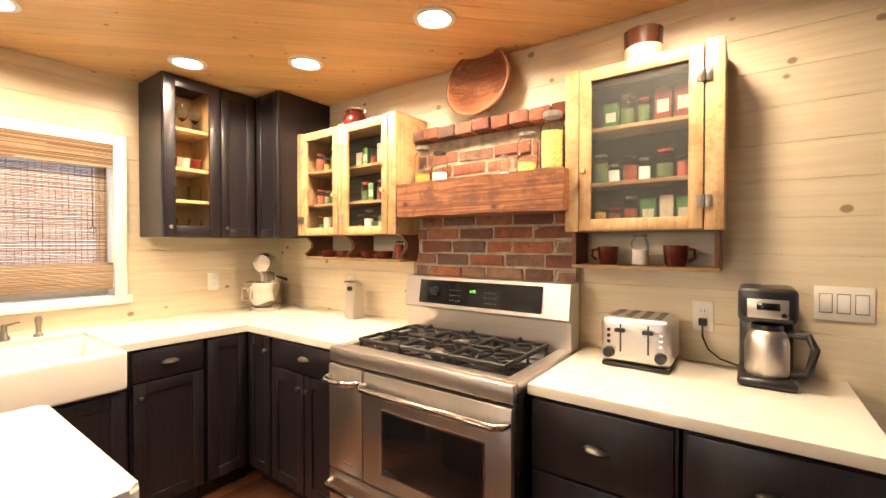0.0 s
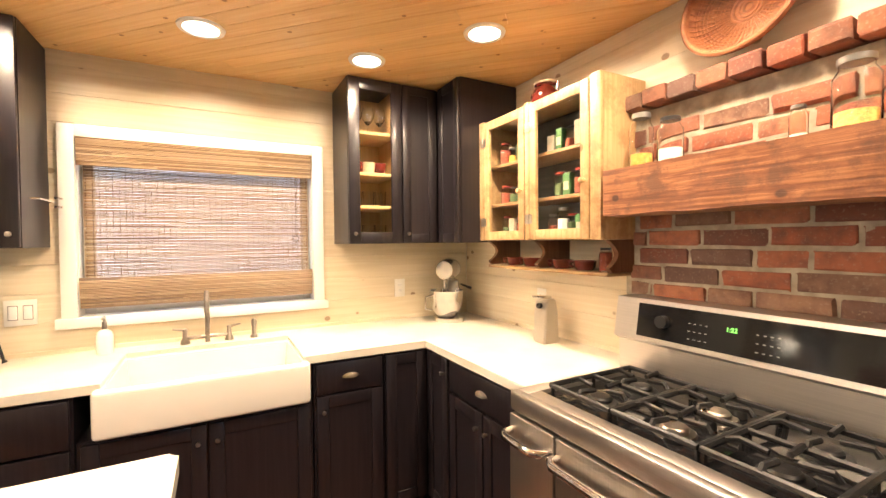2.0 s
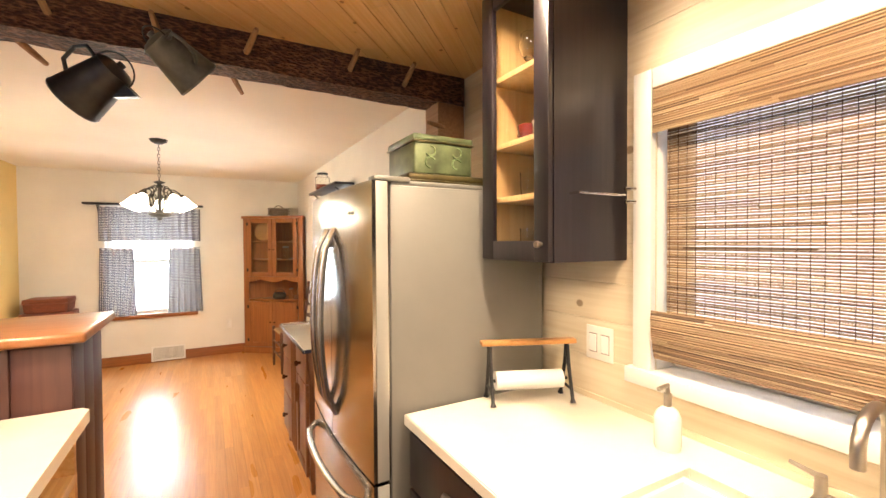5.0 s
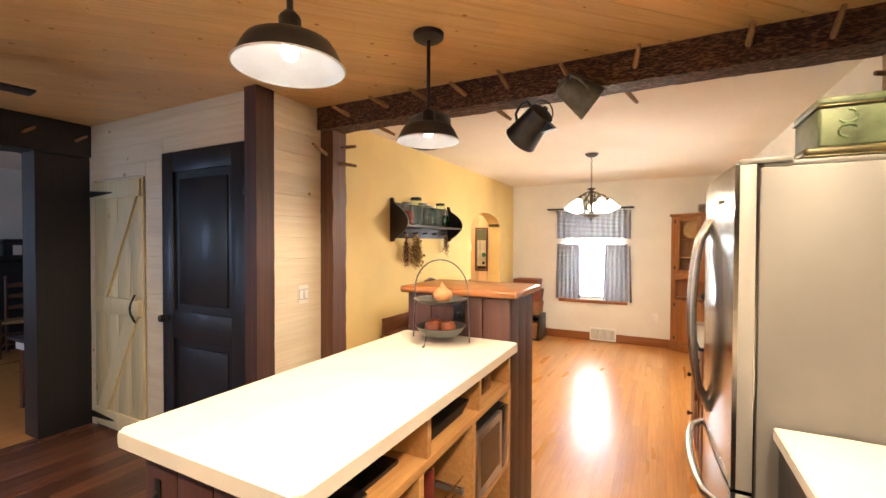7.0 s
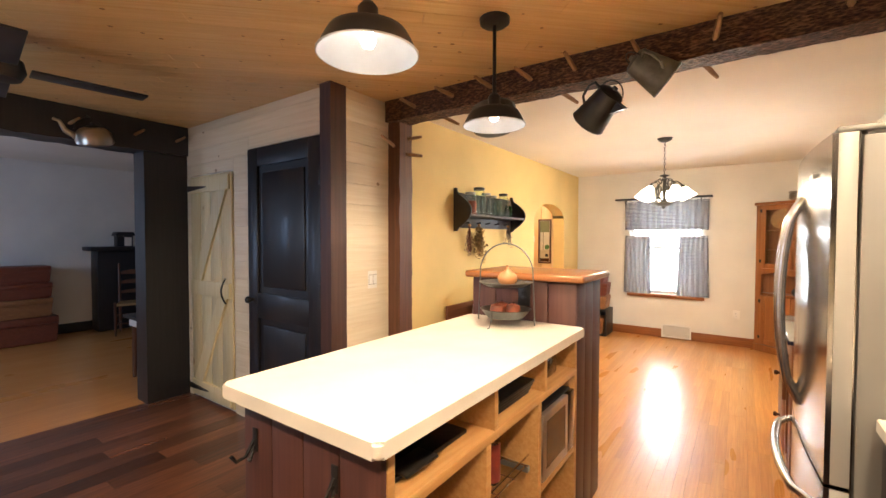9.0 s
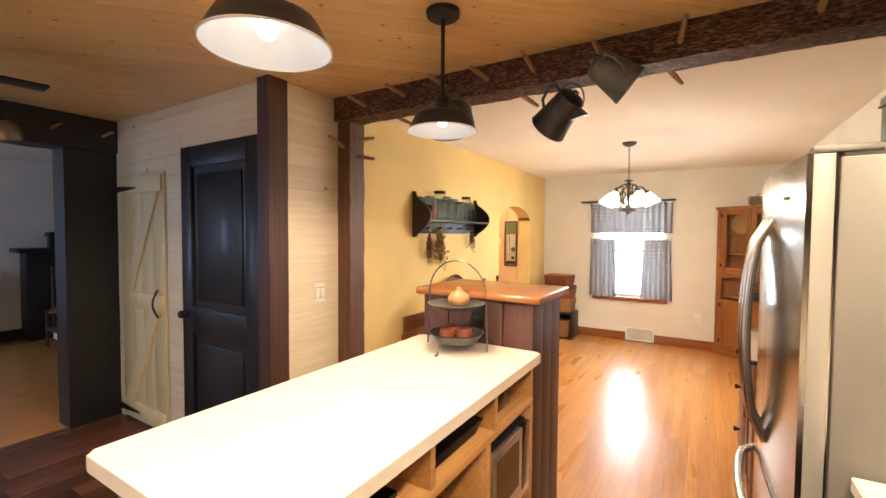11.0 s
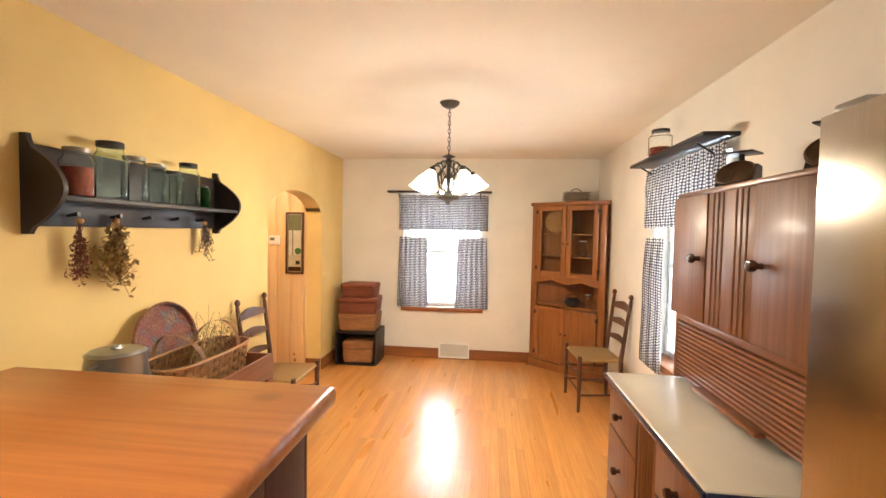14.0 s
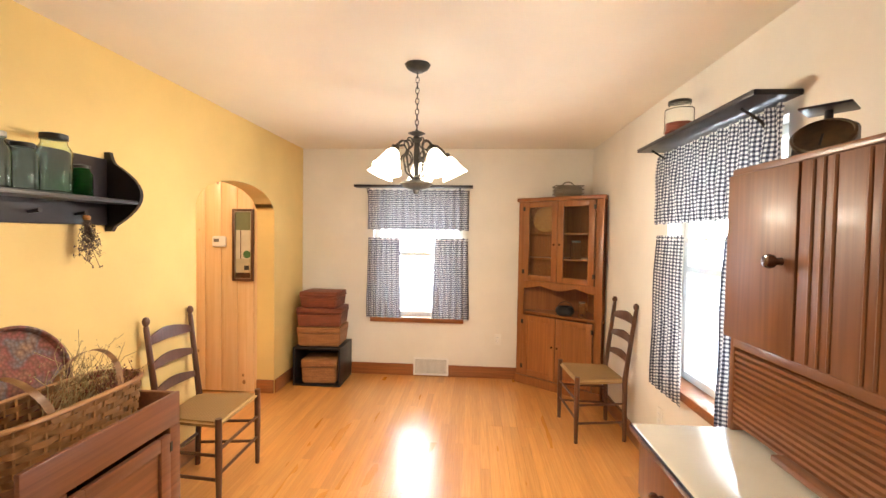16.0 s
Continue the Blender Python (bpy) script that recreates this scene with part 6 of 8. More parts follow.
# two-tier stand with gourd and apples
M_GALV = paint("galvanised", (0.16, 0.165, 0.16), 0.45, 0.75, 0.3, 10, 0.1)
SX, SY = -1.85, 2.86
st = thing("tiered_stand", "galvanised two-tier wire stand on island", "tiered stand", (SX, SY, IZ))
for z, r, dep in ((1.158, 0.124, 0.02), (1.012, 0.117, 0.038)):
    bm = B()
    lathe(bm, [(0, 0), (r * 0.72, 0), (r * 0.9, dep * 0.6), (r, dep), (r * 1.03, dep * 1.05), (r * 0.98, dep * 1.1), (r * 0.86, dep * 0.6), (r * 0.7, 0.005), (0, 0.005)], (SX, SY, z), 36)
    part("tray", bm, M_GALV, st, "grey galvanised metal tray")
tops = [(SX + 0.138 * math.cos(radians(a)), SY, 1.222 + 0.138 * math.sin(radians(a))) for a in range(0, 181, 10)]
part("arch_handle", tube(B(), [(SX + 0.148, SY, 0.985)] + tops + [(SX - 0.148, SY, 0.985)], 0.0032, 8), M_GALV, st)
for a in (90, 265):
    c, s = math.cos(radians(a)), math.sin(radians(a))
    part("leg", tube(B(), [(SX + 0.118 * c, SY + 0.118 * s, 1.05), (SX + 0.120 * c, SY + 0.120 * s, 1.01), (SX + 0.138 * c, SY + 0.138 * s, IZ + 0.004), (SX + 0.148 * c, SY + 0.148 * s, IZ + 0.005)], 0.0042, 8), M_GALV, st)
M_GOURD = paint("gourd_skin", (0.42, 0.20, 0.08), 0.45, 0, 0.15, 10, 0.05, 0.2)
t = thing("gourd", "pale orange gourd on the upper tray", "gourd", (SX + 0.01, SY, 1.164))
part("flesh", lathe(B(), [(0, 0), (0.022, 0.001), (0.034, 0.006), (0.042, 0.014), (0.046, 0.024), (0.0465, 0.033), (0.044, 0.042), (0.038, 0.051), (0.029, 0.059), (0.020, 0.065), (0.015, 0.071), (0.013, 0.078), (0.012, 0.082), (0, 0.083)], (SX + 0.01, SY, 1.164), 22), M_GOURD, t)
part("stem", cyl(B(), (SX + 0.01, SY, 1.246), (SX + 0.006, SY, 1.256), 0.005, 0.006, 8), M_BARWOOD, t)
M_APPLE = paint("apple_skin", (0.32, 0.095, 0.05), 0.35, 0, 0.6, 14, 0.0, 0.3)
for dx, dy in ((-0.03, 0.02), (-0.02, -0.045), (0.042, -0.005)):
    c = (SX + dx, SY + dy, 1.018)
    t = thing("apple", "red and yellow apple in the lower tray", "apple", c, "apples")
    part("flesh", lathe(B(), [(0, 0.004), (0.016, 0), (0.032, 0.014), (0.036, 0.034), (0.03, 0.053), (0.014, 0.06), (0, 0.053)], c, 18), M_APPLE, t)
    part("stalk", cyl(B(), (c[0], c[1], c[2] + 0.052), (c[0] + 0.003, c[1], c[2] + 0.07), 0.0015, n=5), M_BROWN, t)

# ---- tall cabinet at the island's end ----
M_ORANGE = wood("orange_pine", (0.38, 0.15, 0.042), (0.25, 0.085, 0.022), "x", 0.3, (0.10, 0.03, 0.01), 0, 0, 0.7, 0.25, 0.06, 3.0)
hc = thing("tall_cabinet", "plum painted plank cabinet with glossy pine top", "cabinet", (-1.84, 3.24, 0))
HX0, HX1, HY0, HY1, HZ = -2.135, -1.565, 3.03, 3.435, 1.21
part("core", bx(B(), (HX0 + 0.012, HY0 + 0.012, 0.0), (HX1 - 0.012, HY1 - 0.012, HZ - 0.036)), M_PLUM, hc)
n = 4
for i in range(n):
    a = HX0 + (HX1 - HX0) * i / n
    b = HX0 + (HX1 - HX0) * (i + 1) / n
    part("plank", bx(B(), (a + 0.0015, HY0, 0.0), (b - 0.0015, HY0 + 0.0115, HZ - 0.036), 0.004), M_PLUM, hc)
    part("plank", bx(B(), (a + 0.0015, HY1 - 0.0115, 0.0), (b - 0.0015, HY1, HZ - 0.036), 0.004), M_PLUM, hc)
for i in range(3):
    a = HY0 + 0.0125 + (HY1 - HY0 - 0.025) * i / 3
    b = a + (HY1 - HY0 - 0.025) / 3
    for xa, xb in ((HX1 - 0.0115, HX1), (HX0, HX0 + 0.0115)):
        part("plank", bx(B(), (xa, a + 0.0015, 0.0), (xb, b - 0.0015, HZ - 0.036), 0.004), M_PLUM, hc)
part("top", bx(B(), (-2.17, 3.0, HZ - 0.035), (-1.525, 3.465, HZ), 0.012, 3), M_ORANGE, hc, "glossy orange pine top with rounded edge")
plate("outlet", facing("-y", HY0), -1.83, 1.10, 0.066, 0.11, "black wall outlet on plank cabinet")
for o in [o for o in bpy.data.objects if o.name.startswith("outlet") and o.get("label", "").startswith("black")]:
    for ch in o.children:
        ch.data.materials.clear(), ch.data.materials.append(M_BLKPLASTIC)

# ---- lamps ----
M_CANGLOW = glow("can_glow", (1.0, 0.90, 0.74), 14.0)
can0 = None
for cx, cy in CANS:
    if can0 is None:
        can0 = thing("recessed_light", "round white recessed ceiling light, lit", "ceiling light", (cx, cy, CEIL), "recessed lights")
        part("trim_ring", lathe(B(), [(0.066, -0.0005), (0.092, -0.0005), (0.090, -0.007), (0.070, -0.009), (0.066, -0.0005)], (cx, cy, CEIL), 32), M_WHITE, can0)
        part("lens", lathe(B(), [(0, -0.003), (0.066, -0.003), (0.066, -0.001), (0, -0.001)], (cx, cy, CEIL), 32), M_CANGLOW, can0, "glowing warm lens")
    else:
        copy_thing(can0, Matrix.Translation((cx, cy, CEIL)))
M_SHADEIN = paint("shade_inside", (0.50, 0.51, 0.53), 0.35, 0.2, 0.06, 8)
M_BULB = glow("bulb_glow", (1.0, 0.93, 0.82), 34.0)
pd = None
for cx, cy in PENDANTS:
    if pd is not None:
        copy_thing(pd, Matrix.Translation((cx, cy, CEIL)))
        continue
    pd = thing("pendant_lamp", "black metal barn-style pendant lamp over island, lit", "pendant lamp", (cx, cy, CEIL), "pendants over the island")
    part("canopy", lathe(B(), [(0, -0.03), (0.05, -0.03), (0.064, -0.02), (0.066, -0.001), (0, -0.001)], (cx, cy, CEIL), 24), M_BLACK, pd)
    part("stem", cyl(B(), (cx, cy, CEIL - 0.03), (cx, cy, 2.012), 0.008), M_BLACK, pd)
    bm = B()
    lathe(bm, [(0.0, 2.015), (0.014, 2.015), (0.022, 2.006), (0.027, 1.998), (0.027, 1.965), (0.032, 1.956), (0.050, 1.951), (0.085, 1.944), (0.104, 1.934), (0.113, 1.920), (0.119, 1.908), (0.135, 1.876)], (cx, cy, 0), 36)
    part("shade", bm, M_BLACK, pd, "black enamelled shade")
    bm = B()
    lathe(bm, [(0.133, 1.876), (0.117, 1.908), (0.110, 1.919), (0.100, 1.930), (0.082, 1.939), (0.04, 1.945), (0, 1.945)], (cx, cy, 0), 36)
    part("reflector", bm, M_SHADEIN, pd, "white inside of shade")
    part("rim", tube(B(), arc((cx, cy, 1.876), 0.1345, 0, 350, 36, "xy"), 0.0028, 6, True), M_SHADEIN, pd)
    bu = part("bulb", lathe(B(), [(0, -0.012), (0.015, -0.008), (0.022, 0.008), (0.018, 0.022), (0.012, 0.034), (0, 0.036)], (cx, cy, 1.906), 16), M_BULB, pd, "glowing bulb")

# coffee pots hanging on the beam
M_ENAMEL = paint("dark_enamel", (0.030, 0.030, 0.028), 0.42, 0.1, 0.4, 18, 0.05, 0.0)
M_ENAMEL2 = paint("grey_enamel", (0.10, 0.105, 0.095), 0.45, 0.2, 0.35, 18, 0.05, 0.0)


def coffee_pot(m, label, pm, size=1.0, spin=0):
    t = thing("coffee_pot", label, "coffee pot", (0, 0, 0), "coffee pots on the beam")
    s = size
    part("body", lathe(B(), [(0, 0), (0.10 * s, 0), (0.104 * s, 0.008 * s), (0.10 * s, 0.02 * s), (0.072 * s, 0.20 * s), (0.075 * s, 0.206 * s), (0.069 * s, 0.206 * s), (0.095 * s, 0.015 * s), (0, 0.012 * s)], (0, 0, 0), 28), m, t)
    part("lid", lathe(B(), [(0.074 * s, 0.2065 * s), (0.055 * s, 0.222 * s), (0.015 * s, 0.23 * s), (0.015 * s, 0.245 * s), (0, 0.248 * s)], (0, 0, 0), 24), m, t)
    bm = B()
    prism(bm, [(0.074 * s, 0.12 * s), (0.13 * s, 0.205 * s), (0.07 * s, 0.20 * s)], "y", -0.022 * s, 0.022 * s)
    part("spout", bm, m, t)
    part("handle", tube(B(), [(-0.075 * s, 0, 0.185 * s), (-0.125 * s, 0, 0.19 * s), (-0.145 * s, 0, 0.15 * s), (-0.135 * s, 0, 0.09 * s), (-0.09 * s, 0, 0.06 * s)], 0.008 * s, 8), m, t)
    part("bail", tube(B(), [(0.074 * s * math.cos(radians(a)) * 1.05, 0.0, 0.20 * s + 0.07 * s * math.sin(radians(a))) for a in range(0, 181, 15)], 0.003, 6), M_BLACK, t)
    t.matrix_basis = pm @ pose(0, 0, 0, 0, 0, spin)
    return t


coffee_pot(M_ENAMEL, "dark enamel coffee pot hanging tilted from beam", pose(-1.615, 3.33, 1.99, 12, 50, -8), 0.9)
coffee_pot(M_ENAMEL2, "grey enamel coffee pot hanging tilted from beam", pose(-1.215, 3.15, 2.075, 8, -52, 10), 0.8, 100)
# saucepan on a bail under the beam
PX, PY, PZ = -2.10, 3.21, 2.015
t = thing("saucepan", "dark grey enamel saucepan hanging from hewn beam", "saucepan", (0, 0, 0))
part("bowl", lathe(B(), [(0, 0), (0.118, 0), (0.13, 0.006), (0.135, 0.02), (0.132, 0.05), (0.124, 0.105), (0.130, 0.11), (0.120, 0.11), (0.127, 0.05), (0.125, 0.012), (0, 0.008)], (0, 0, 0), 40), M_ENAMEL2, t)
part("bail", tube(B(), [(0.125 * math.cos(radians(a)), 0.0, 0.105 + 0.075 * math.sin(radians(a))) for a in range(0, 181, 12)], 0.003, 6), M_BLACK, t)
t.matrix_basis = pose(PX, PY, PZ, -14, -6, 30)

# ---- dining room materials ----
M_CHAIR = wood("chair_wood", (0.13, 0.05, 0.025), (0.07, 0.025, 0.013), "z", 0.4, None, 0, 0, 1, 0.2, 0.06)
M_RUSH = weave("rush_seat", (0.46, 0.30, 0.12), (0.25, 0.14, 0.05), 110, 110, 0.5)
M_SHELFBLK = paint("black_shelf", (0.020, 0.016, 0.020), 0.4, 0, 0.2, 10, 0.06)
M_CABPINE = wood("cabinet_pine", (0.36, 0.135, 0.04), (0.25, 0.085, 0.024), "z", 0.35, (0.08, 0.025, 0.01), 0, 0, 0.7, 0.2, 0.06, 3.0)
M_HOOS = wood("hoosier_wood", (0.235, 0.088, 0.030), (0.15, 0.052, 0.018), "z", 0.45, None, 0, 0, 0.7, 0.06, 0.06)
M_HOOSY = wood("hoosier_wood_y", (0.25, 0.098, 0.036), (0.165, 0.058, 0.021), "y", 0.35, None, 0, 0, 0.7, 0.2, 0.06)
M_DRY = wood("dry_sink_wood", (0.22, 0.082, 0.035), (0.13, 0.045, 0.02), "y", 0.38, None, 0, 0, 0.7, 0.2, 0.08)
M_ENAMELTOP = paint("porcelain_top", (0.62, 0.60, 0.52), 0.12, 0, 0.05, 4, 0.0, 0.3)
M_BASKET = splint("splint_basket", (0.46, 0.22, 0.085), (0.22, 0.09, 0.035))
M_BASKETRED = splint("red_splint", (0.28, 0.075, 0.038), (0.13, 0.034, 0.018))
M_BASKETGREY = splint("grey_splint", (0.30, 0.25, 0.19), (0.14, 0.11, 0.075), 0.02, 0.012)
M_HERB = paint("dried_herb", (0.46, 0.28, 0.10), 0.9, 0, 0.4, 30, 0.2)
M_HERB2 = paint("dried_lavender", (0.16, 0.11, 0.09), 0.9, 0, 0.4, 30, 0.2)
M_GING = gingham("gingham_cotton")

# ---- ladder-back chairs ----
def ladder_chair():
    """Seat faces +x from its back at x = 0; it stands on z = 0."""
    t = thing("ladder_back_chair", "dark ladder-back chair with woven rush seat", "chair", (0, 0, 0), "ladder-back chairs")
    sh = 0.44
    for s in (-1, 1):
        part("back_post", tube(B(), [(0.0, s * 0.175, 0.0), (0.01, s * 0.178, sh), (-0.05, s * 0.185, 0.93)], [0.015, 0.018, 0.014], 10), M_CHAIR, t)
        part("finial", lathe(B(), [(0.010, 0), (0.014, 0.006), (0.010, 0.014), (0.019, 0.03), (0.019, 0.045), (0.010, 0.06), (0, 0.063)], (-0.051, s * 0.185, 0.929), 14), M_CHAIR, t)
        part("front_leg", tube(B(), [(0.36, s * 0.215, 0.0), (0.36, s * 0.215, 0.25), (0.36, s * 0.215, sh + 0.03)], [0.013, 0.018, 0.017], 10), M_CHAIR, t)
        for z in (0.14, 0.27):
            part("side_stretcher", cyl(B(), (0.004, s * 0.176, z), (0.36, s * 0.215, z), 0.009, n=8), M_CHAIR, t)
    for z in (0.17, 0.30):
        part("front_stretcher", cyl(B(), (0.36, -0.215, z), (0.36, 0.215, z), 0.009, n=8), M_CHAIR, t)
    part("back_stretcher", cyl(B(), (0.004, -0.176, 0.2), (0.004, 0.176, 0.2), 0.009, n=8), M_CHAIR, t)
    for z, h in ((0.56, 0.055), (0.70, 0.06), (0.835, 0.07)):
        bm = B()
        n = 10
        xo = 0.01 - 0.06 * (z - sh) / 0.49
        lo, hi = [], []
        for i in range(n + 1):
            k = i / n
            y = -0.175 + 0.35 * k
            bow = -0.022 * math.sin(math.pi * k)
            lo.append((xo + bow, y, z))
            hi.append((xo + bow - 0.006, y, z + h * (0.55 + 0.45 * math.sin(math.pi * k))))
        vs = [[bm.verts.new((p[0] + o, p[1], p[2])) for p in row] for row, o in ((lo, -0.0045), (hi, -0.0045), (hi, 0.0045), (lo, 0.0045))]
        for a, b in zip(vs, vs[1:] + vs[:1]):
            for i in range(n):
                bm.faces.new((a[i], a[i + 1], b[i + 1], b[i]))
        bm.faces.new([r[0] for r in vs]), bm.faces.new([r[-1] for r in vs])
        part("ladder_slat", bm, M_CHAIR, t)
    bm = B()
    prism(bm, [(0.0, -0.178), (0.365, -0.222), (0.365, 0.222), (0.0, 0.178)], "z", sh - 0.025, sh + 0.008)
    bmesh.ops.bevel(bm, geom=bm.edges[:], offset=0.012, segments=3, affect="EDGES")
    part("seat", bm, M_RUSH, t, "woven straw-coloured rush seat")
    return t


ch = ladder_chair()
ch.matrix_basis = pose(-2.93, 5.64, 0, 0, 0, 2)
copy_thing(ch, pose(-0.155, 6.57, 0, 0, 0, 184))

# ---- corner cupboard ----
cc = thing("corner_cupboard", "reddish pine corner cupboard with glazed upper doors", "cupboard", (-0.35, 7.35, 0))
P, Q = Vector((-0.795, 7.57, 0)), Vector((-0.125, 7.06, 0))
e = (Q - P).normalized()
nrm = Vector((-e.y, e.x, 0)) * -1
if nrm.y > 0:
    nrm = -nrm
WID = (Q - P).length


def cf_(u, w, d):
    return tuple(P + e * u + nrm * d + Vector((0, 0, w)))


def obox(bm, u0, u1, w0, w1, d0, d1, bev=0.0):
    """A box on the slanted front."""
    t = B()
    bx(t, (u0, d0, w0), (u1, d1, w1), bev)
    for v in t.verts:
        v.co = Vector(cf_(v.co.x, v.co.z, v.co.y))
    me = bpy.data.meshes.new("tmp")
    t.to_mesh(me)
    t.free()
    bm.from_mesh(me)
    bpy.data.meshes.remove(me)
    return bm


def oframe(u0, u1, w0, w1, rail, d0, d1, panel):
    bm = B()
    obox(bm, u0, u0 + rail, w0, w1, d0, d1, 0.003), obox(bm, u1 - rail, u1, w0, w1, d0, d1, 0.003)
    obox(bm, u0 + rail, u1 - rail, w0, w0 + rail, d0, d1 - 0.0006, 0.003), obox(bm, u0 + rail, u1 - rail, w1 - rail, w1, d0, d1 - 0.0006, 0.003)
    if panel:
        obox(bm, u0 + rail - 0.002, u1 - rail + 0.002, w0 + rail - 0.002, w1 - rail + 0.002, d0, d1 - 0.009)
    return bm


shape = [(P.x, P.y), (Q.x, Q.y), (RX - 0.022, Q.y + 0.02), (RX - 0.022, FY - 0.022), (P.x + 0.02, FY - 0.022)]
for z0, z1 in ((0.0, 0.08), (0.70, 0.72), (1.005, 1.02), (1.235, 1.25), (1.475, 1.49), (1.78, 1.80)):
    part("shelf", prism(B(), [(x + (0.02 if z0 else 0) * nrm.x * -1, y - 0.02 * nrm.y * (1 if z0 else 0)) for x, y in shape], "z", z0, z1), M_CABPINE, cc)
part("back", bx(B(), (P.x + 0.02, FY - 0.0215, 0.08), (RX - 0.023, FY - 0.0195, 1.80)), M_CABPINE, cc)
part("back", bx(B(), (RX - 0.0215, Q.y + 0.02, 0.08), (RX - 0.0195, FY - 0.023, 1.80)), M_CABPINE, cc)
for u0, u1 in ((0.0, 0.07), (WID - 0.07, WID)):
    part("stile", obox(B(), u0, u1, 0.08, 1.80, -0.02, 0.0, 0.003), M_CABPINE, cc)
part("plinth", obox(B(), -0.01, WID + 0.01, 0.0, 0.085, -0.005, 0.015, 0.005), M_CABPINE, cc)
part("cornice", obox(B(), -0.015, WID + 0.015, 1.79, 1.825, -0.05, 0.02, 0.008), M_CABPINE, cc)
bm = B()
n = 24
va, vb = [], []
for off, store in ((0.0, va), (-0.018, vb)):
    for i in range(n + 1):
        k = i / n
        u = 0.07 + (WID - 0.14) * k
        drop = 0.045 * abs(math.cos(math.pi * k * 2)) ** 1.2 if 0.0 <= k <= 1 else 0
        store.append((bm.verts.new(cf_(u, 1.02, off)), bm.verts.new(cf_(u, 0.985 - drop * 0.8, off))))
for store in (va, vb):
    for a, b in zip(store, store[1:]):
        bm.faces.new((a[0], b[0], b[1], a[1]))
for i in range(n):
    bm.faces.new((va[i][1], va[i + 1][1], vb[i + 1][1], vb[i][1]))
part("scalloped_rail", bm, M_CABPINE, cc)
half = WID / 2
M_OLDGLASS = glassy("old_glass", (0.92, 0.95, 0.90), 0.02, 1.15)
for u0, u1, ks in ((0.072, half - 0.003, "hi"), (half + 0.003, WID - 0.072, "lo")):
    d = part("glazed_door", oframe(u0, u1, 1.025, 1.785, 0.055, 0.0005, 0.02, False), M_CABPINE, cc)
    g = part("pane", obox(B(), u0 + 0.05, u1 - 0.05, 1.075, 1.735, 0.008, 0.011), M_OLDGLASS, d)
    g.visible_shadow = False
    ku = u1 - 0.025 if ks == "hi" else u0 + 0.025
    knob(lambda u, w, dd: cf_(u, w, dd), ku, 1.38, 0.02, 0.010, d, M_BROWN)
    d = part("panel_door", oframe(u0, u1, 0.095, 0.69, 0.055, 0.0005, 0.02, True), M_CABPINE, cc)
    knob(lambda u, w, dd: cf_(u, w, dd), ku, 0.42, 0.02, 0.010, d, M_BROWN)
    for w in (0.16, 0.60, 1.09, 1.70):
        hu = u0 - 0.001 if ks == "hi" else u1 + 0.001
        part("hinge", obox(B(), hu - 0.012, hu + 0.012, w, w + 0.04, 0.0202, 0.0225), M_BLACK, d)
t = thing("black_pot", "small black pot in cupboard niche", "pot", (-0.38, 7.33, 0.72))
part("body", lathe(B(), [(0, 0), (0.06, 0), (0.085, 0.03), (0.085, 0.06), (0.065, 0.085), (0.06, 0.085), (0.07, 0.05), (0, 0.01)], (-0.38, 7.33, 0.72), 20), M_ENAMEL, t)
part("bail", tube(B(), arc((-0.38, 7.33, 0.78), 0.07, 0, 180, 12), 0.003, 6), M_BLACK, t)
jar((-0.24, 7.27, 0.72), 0.035, 0.14, 0, None, 0, 0, "clear glass cruet in cupboard niche")
jar((-0.30, 7.30, 1.25), 0.05, 0.17, 0, None, 0, 0, "clear glass canister on cupboard shelf")
t = thing("platter", "pale oval platter leaning on cupboard shelf", "platter", (-0.5, 7.5, 1.49))
part("plate", lathe(B(), [(0, 0), (0.09, 0.002), (0.13, 0.014), (0.128, 0.018), (0.088, 0.008), (0, 0.007)], (-0.53, 7.53, 1.62), 28, (-0.4, -0.85, 0.25)), M_BARWOOD, t)
t = thing("wire_basket", "small grey woven basket with handle on cupboard", "basket", (-0.38, 7.30, 1.825))
bm = B()
bx(bm, (-0.50, 7.25, 1.826), (-0.26, 7.40, 1.92), 0.03, 3)
part("body", bm, M_BASKETGREY, t)
part("handle", tube(B(), arc((-0.38, 7.325, 1.90), 0.06, 0, 180, 14), 0.006, 8), M_BASKETGREY, t)
for z in (1.85, 1.885, 1.918):
    part("hoop", tube(B(), [(-0.505, 7.245, z), (-0.255, 7.245, z), (-0.255, 7.405, z), (-0.505, 7.405, z)], 0.005, 6, True), M_BASKETGREY, t)

